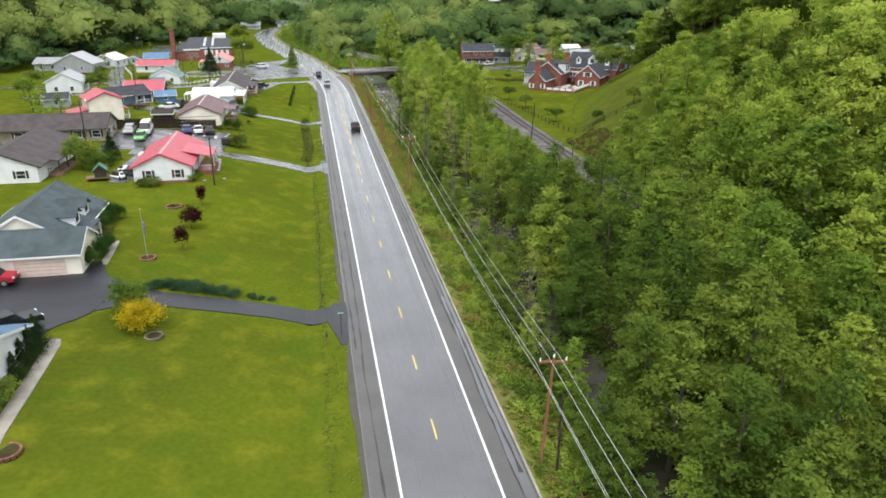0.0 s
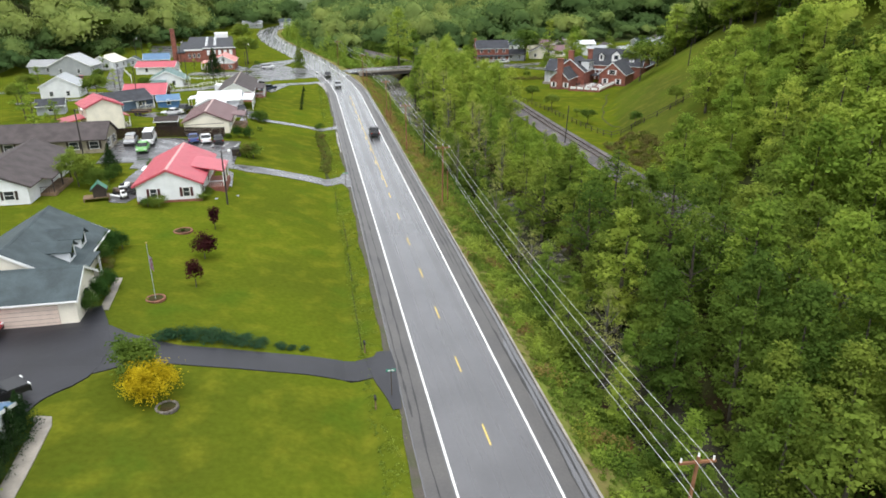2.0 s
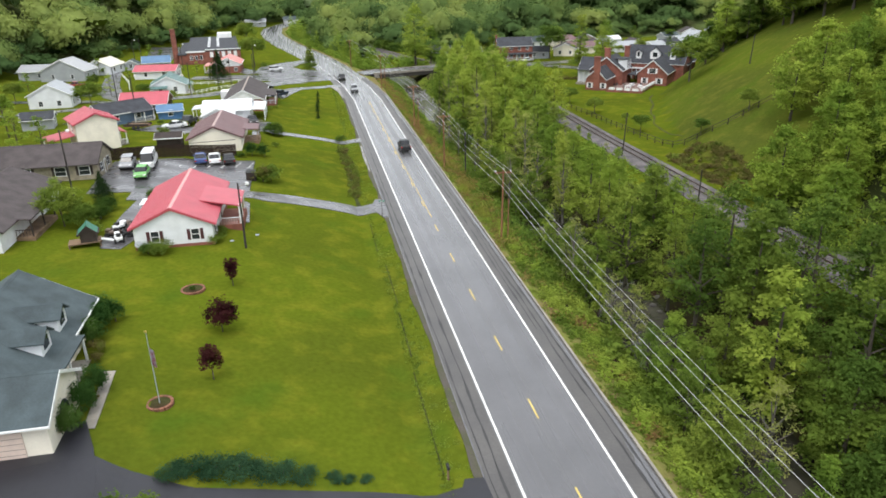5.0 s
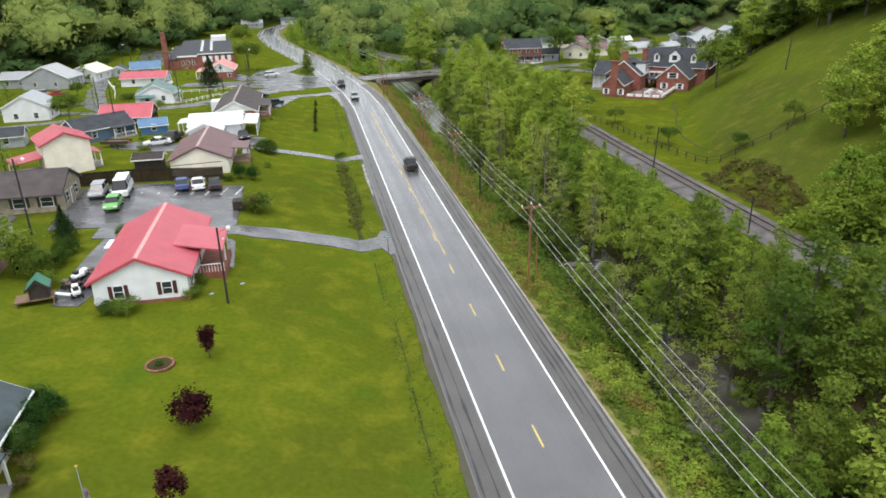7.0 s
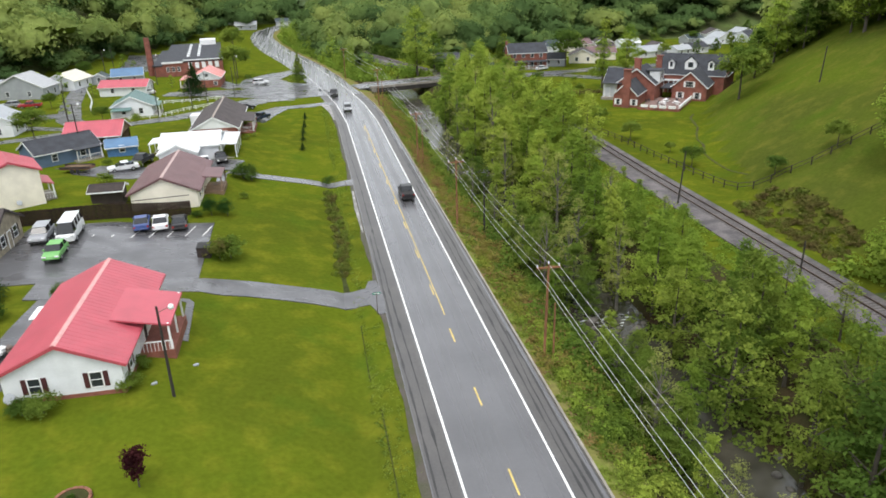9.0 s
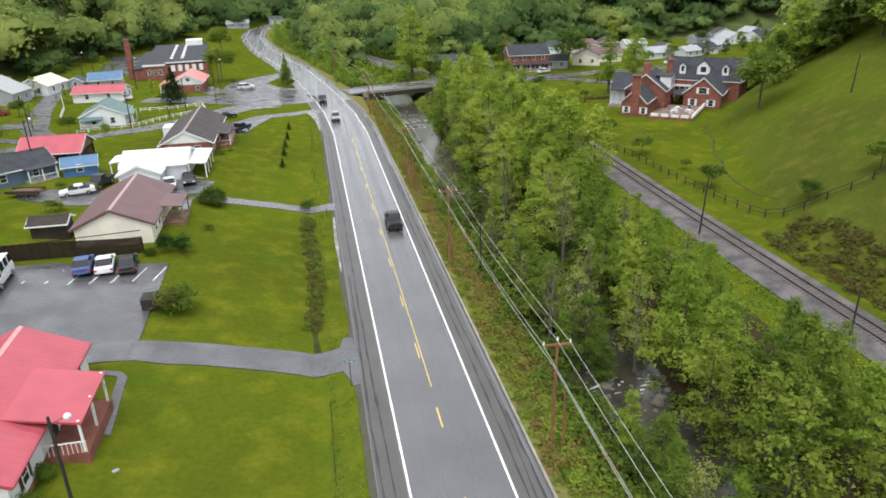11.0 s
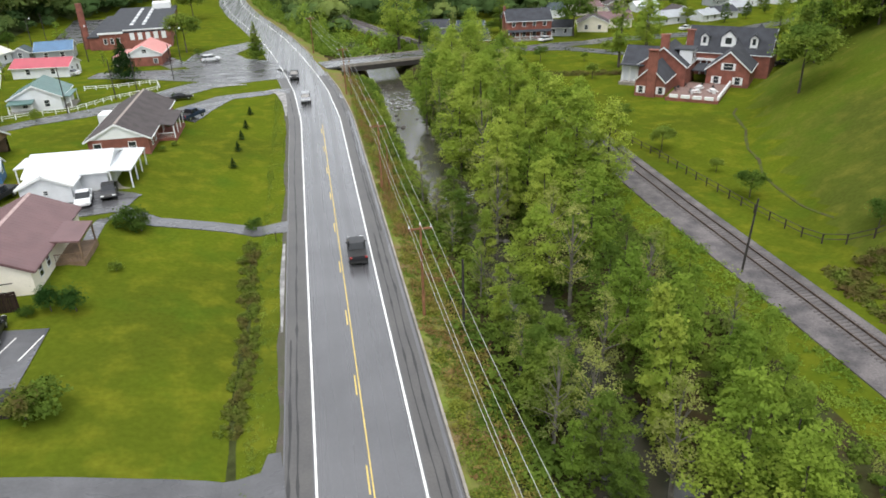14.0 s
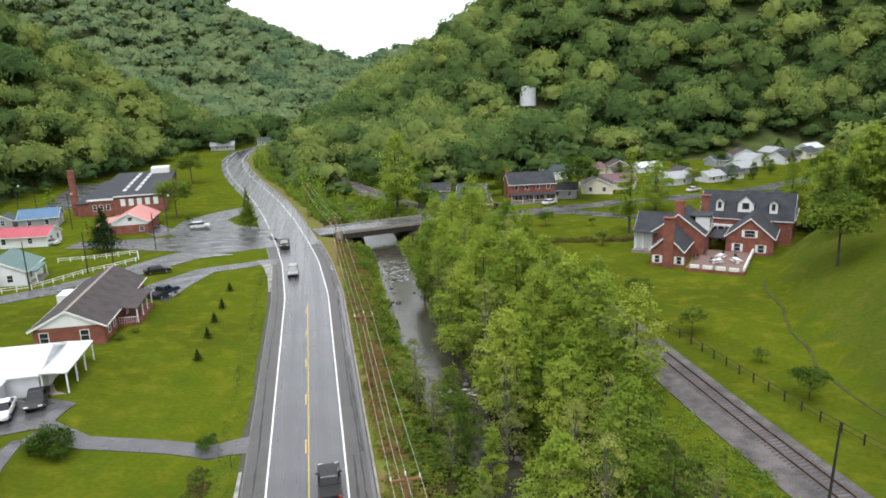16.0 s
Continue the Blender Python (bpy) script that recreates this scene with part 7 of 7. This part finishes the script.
for i in range(7):
    x, y = -37.6 + i * 2.0, 144.2 + 0.2 * i
    ribbon("parking_line", [(x, y), (x + 0.75, y + 3.7)], 0.12, LINE_WHITE, 0.097, "faded white parking stall line", "line", across=1, skirt=0)
for x, y in ((-22.6, 115.0), (-25.1, 111.4)):
    b = thing("lawn_ornament", pose(x, y, gz(x, y), 0, 0, 30), "small pale ornament lying on the lawn", "ornament")
    part("stone", box_bm(-0.24, -0.1, -0.05, 0.24, 0.1, 0.16, bevel=0.05), GREYSIDE, b)

t = thing("trailer", pose(-48.4, 178.6, gz(-48.4, 178.6) + 0.08, 0, 0, 80), "rust-brown flatbed trailer loaded with scrap boards in the yard", "trailer")
part("bed", box_bm(-1.0, -2.4, 0.55, 1.0, 2.4, 0.7, bevel=0.03), material("rusty_paint", (0.11, 0.04, 0.028), 0.8, vary=0.4), t)
for sx in (-1.0, 0.94):
    part("side_rail", box_bm(sx, -2.4, 0.7, sx + 0.06, 2.4, 1.05), DARKWOOD, t)
for sx in (-1.05, 1.05):
    for sy in (-0.45, 0.45):
        bm = bmesh.new()
        tube(bm, (sx - 0.1, sy, 0.34), (sx + 0.1, sy, 0.34), 0.34, 0.34, 12)
        part("wheel", bm, RUBBER, t)
part("drawbar", box_bm(-0.06, 2.4, 0.5, 0.06, 3.6, 0.6), STEEL, t)
for i in range(5):
    part("board", box_bm(-0.8 + 0.33 * i, -2.0 + 0.2 * (i % 2), 0.7, -0.55 + 0.33 * i, 1.7, 0.86 + 0.06 * (i % 3)), WOOD, t)

# ---- vehicles ----
GLASSDARK = material("car_glass", (0.015, 0.017, 0.02), 0.08, vary=0.1, bump=0.0)
LAMPRED = material("tail_lens", (0.35, 0.015, 0.012), 0.25, vary=0.05, bump=0.0)
LAMPCLEAR = material("head_lens", (0.65, 0.66, 0.66), 0.2, vary=0.05, bump=0.0)
CHROME = material("wheel_alloy", (0.5, 0.5, 0.52), 0.3, 0.9, vary=0.1, bump=0.0)
PAINT = {}


def paint(name, c):
    if name not in PAINT:
        PAINT[name] = material("car_paint_" + name, c, 0.36, vary=0.06, scale=1.0, bump=0.0, spec=0.4 if max(c) < 0.1 else 0.6)
    return PAINT[name]


SHAPES = {
    # length, width, body outline (y, z), cabin outline (y, z), wheel y's
    "sedan": (4.7, 1.8, [(-2.3, 0.35), (2.3, 0.35), (2.33, 0.62), (2.2, 0.78), (1.2, 0.92), (-1.55, 0.98), (-2.3, 0.92), (-2.36, 0.6)], [(1.15, 0.9), (0.35, 1.4), (-0.9, 1.43), (-1.75, 0.96)], (1.42, -1.38)),
    "hatch": (4.1, 1.75, [(-2.0, 0.35), (2.0, 0.35), (2.05, 0.65), (1.9, 0.82), (1.0, 0.96), (-1.9, 1.0), (-2.05, 0.6)], [(1.0, 0.95), (0.3, 1.47), (-1.4, 1.46), (-1.95, 0.98)], (1.25, -1.25)),
    "suv": (4.7, 1.88, [(-2.3, 0.42), (2.3, 0.42), (2.35, 0.8), (2.2, 0.98), (1.15, 1.08), (-2.3, 1.12), (-2.35, 0.7)], [(1.15, 1.06), (0.55, 1.68), (-1.9, 1.7), (-2.28, 1.1)], (1.42, -1.4)),
    "van": (5.6, 2.0, [(-2.8, 0.42), (2.8, 0.42), (2.8, 0.9), (2.5, 1.15), (-2.8, 1.2), (-2.82, 0.7)], [(2.45, 1.12), (1.75, 2.25), (-2.6, 2.3), (-2.8, 1.18)], (1.8, -1.7)),
    "pickup": (5.6, 1.95, [(-2.75, 0.5), (2.75, 0.5), (2.8, 0.9), (2.65, 1.08), (1.35, 1.12), (-2.75, 1.12), (-2.8, 0.75)], [(1.3, 1.1), (0.65, 1.78), (-0.75, 1.8), (-0.95, 1.1)], (1.75, -1.65)),
}


def vehicle(kind, x, y, angle, colour, label, on=None):
    """A car or truck that faces +y, turned by angle."""
    ln, w, body, cabin, axles = SHAPES[kind]
    t = thing({"sedan": "car", "hatch": "car", "suv": "car"}.get(kind, kind), pose(x, y, (gz(x, y) if on is None else on) + 0.09, 0, 0, angle), label, "truck" if kind == "pickup" else "van" if kind == "van" else "car")
    bm = bmesh.new()
    prism(bm, body, "x", -w / 2, w / 2)
    bmesh.ops.bevel(bm, geom=bm.edges[:], offset=0.07, segments=2, affect="EDGES")
    b = part("body", bm, colour, t, smooth=False)
    bm = bmesh.new()
    prism(bm, cabin, "x", -w / 2 + 0.08, w / 2 - 0.08)
    top = max(z for _, z in cabin)
    for v in bm.verts:
        if v.co.z > top - 0.1:
            v.co.x *= 0.84
    bmesh.ops.bevel(bm, geom=bm.edges[:], offset=0.04, segments=1, affect="EDGES")
    part("glazing", bm, GLASSDARK, t)
    ya, yb = cabin[1][0] - 0.05, cabin[2][0] + 0.05
    part("roof", box_bm(-w * 0.40, yb, top - 0.03, w * 0.40, ya, top + 0.035, bevel=0.025), colour, t)
    zb = cabin[0][1]
    bm = bmesh.new()
    for s in (-1, 1):
        for yy in ((ya + yb) / 2,) if kind != "van" else (0.9, -0.4, -1.6):
            tube(bm, (s * (w / 2 - 0.07), yy - 0.02, zb), (s * (w * 0.42), yy, top), 0.05, 0.05, 4)
            part("pillar", bm, colour, t)
            bm = bmesh.new()
    bm.free()
    if kind == "van":
        for s in (-1, 1):
            part("side_panel", box_bm(min(s * 0.9, s * 0.955), -2.6, 1.1, max(s * 0.9, s * 0.955), 0.6, 1.45), colour, t)
    if kind == "pickup":
        part("bed_liner", box_bm(-w / 2 + 0.14, -2.66, 1.0, w / 2 - 0.14, -1.0, 1.125), RUBBER, t)
    for yy in axles:
        for s in (-1, 1):
            bm = bmesh.new()
            r = 0.37 if kind in ("pickup", "van", "suv") else 0.32
            tube(bm, (s * (w / 2 - 0.2), yy, r), (s * (w / 2 + 0.02), yy, r), r, r, 16)
            wh = part("wheel", bm, RUBBER, t)
            bm = bmesh.new()
            tube(bm, (s * (w / 2 + 0.0), yy, r), (s * (w / 2 + 0.035), yy, r), r * 0.62, r * 0.55, 12)
            part("rim", bm, CHROME, wh)
    zl = body[3][1] - 0.1
    yf, yr = body[2][0], body[-1][0]
    for s in (-1, 1):
        part("headlight", box_bm(s * w * 0.36 - 0.2, yf - 0.12, zl - 0.1, s * w * 0.36 + 0.2, yf + 0.02, zl + 0.05, bevel=0.02), LAMPCLEAR, t)
        part("taillight", box_bm(s * w * 0.42 - 0.12, yr - 0.02, zl - 0.05, s * w * 0.42 + 0.12, yr + 0.12, zl + 0.15, bevel=0.02), LAMPRED, t)
    for yy in (yf - 0.05, yr + 0.02):
        part("bumper", box_bm(-w * 0.46, yy - 0.06, 0.38, w * 0.46, yy + 0.06, 0.58, bevel=0.03), RUBBER if kind in ("pickup", "suv") else colour, t)
    for s in (-1, 1):
        part("mirror", box_bm(s * (w / 2 + 0.06) - 0.1, cabin[0][0] - 0.45, zb + 0.02, s * (w / 2 + 0.06) + 0.1, cabin[0][0] - 0.3, zb + 0.18, bevel=0.03), colour, t)
    return t


BLACK, WHITEP, SILVER = paint("black", (0.012, 0.012, 0.014)), paint("white", (0.66, 0.67, 0.68)), paint("silver", (0.3, 0.31, 0.33))
BLUEP, GREENP, REDP, NAVY = paint("blue", (0.03, 0.06, 0.2)), paint("green", (0.12, 0.36, 0.08)), paint("red", (0.33, 0.012, 0.025)), paint("navy", (0.015, 0.028, 0.06))
vehicle("sedan", -33.0, 148.6, 9, BLUEP, "parked dark blue sedan in the lot")
vehicle("sedan", -30.9, 148.9, 9, WHITEP, "parked white sedan in the lot")
vehicle("sedan", -28.7, 149.0, 9, BLACK, "parked black sedan in the lot")
vehicle("van", -39.9, 144.6, 184, WHITEP, "parked white passenger van in the lot")
vehicle("suv", -43.0, 144.6, 184, SILVER, "parked silver minivan in the lot")
vehicle("hatch", -39.8, 138.6, 182, GREENP, "parked bright green hatchback in the lot")
vehicle("sedan", -29.4, 180.3, 190, WHITEP, "white sedan parked before the white house")
vehicle("sedan", -26.9, 182.2, 190, BLACK, "black sedan parked before the white house")
vehicle("pickup", -39.7, 183.0, 165, BLACK, "dark off-road truck parked by the shed")
vehicle("sedan", -41.5, 178.0, 110, WHITEP, "white sedan parked on the gravel yard")
vehicle("pickup", -22.6, 224.6, -30, NAVY, "dark blue pickup parked beside the brick house")
vehicle("sedan", -27.1, 242.5, -70, BLACK, "black car parked by the side road")
vehicle("suv", -25.5, 285.3, -80, WHITEP, "white car parked on the paved apron")
vehicle("pickup", -83.6, 264.0, 95, REDP, "long red pickup parked beside the grey house")
vehicle("pickup", -77.2, 238.0, 100, WHITEP, "white pickup parked on the lane")
vehicle("suv", -89.2, 266.4, 95, SILVER, "silver car parked beside the grey house")
vehicle("sedan", -56.8, 276.1, 80, WHITEP, "white car parked behind the houses")
vehicle("suv", -40.7, 72.1, -90, REDP, "red car parked on the dark driveway")
vehicle("pickup", -35.5, 61.2, -50, BLACK, "black pickup parked beside the white house")
vehicle("sedan", 66, 292, -60, WHITEP, "white car parked by the brick houses")
vehicle("sedan", 112, 297, -70, WHITEP, "white car parked on the street")
vehicle("suv", 52, 291, -60, BLACK, "dark car parked by the brick houses")
vehicle("suv", 106, 241, 40, BLACK, "dark car parked behind the brick house")
vehicle("pickup", 1.9, 164.0, 0, BLACK, "black pickup driving along the road", on=0)
vehicle("suv", -2.4, 236.0, 180, SILVER, "silver car driving along the road", on=0)
vehicle("pickup", -4.6, 259.0, 180, BLACK, "black pickup driving towards the junction", on=0)
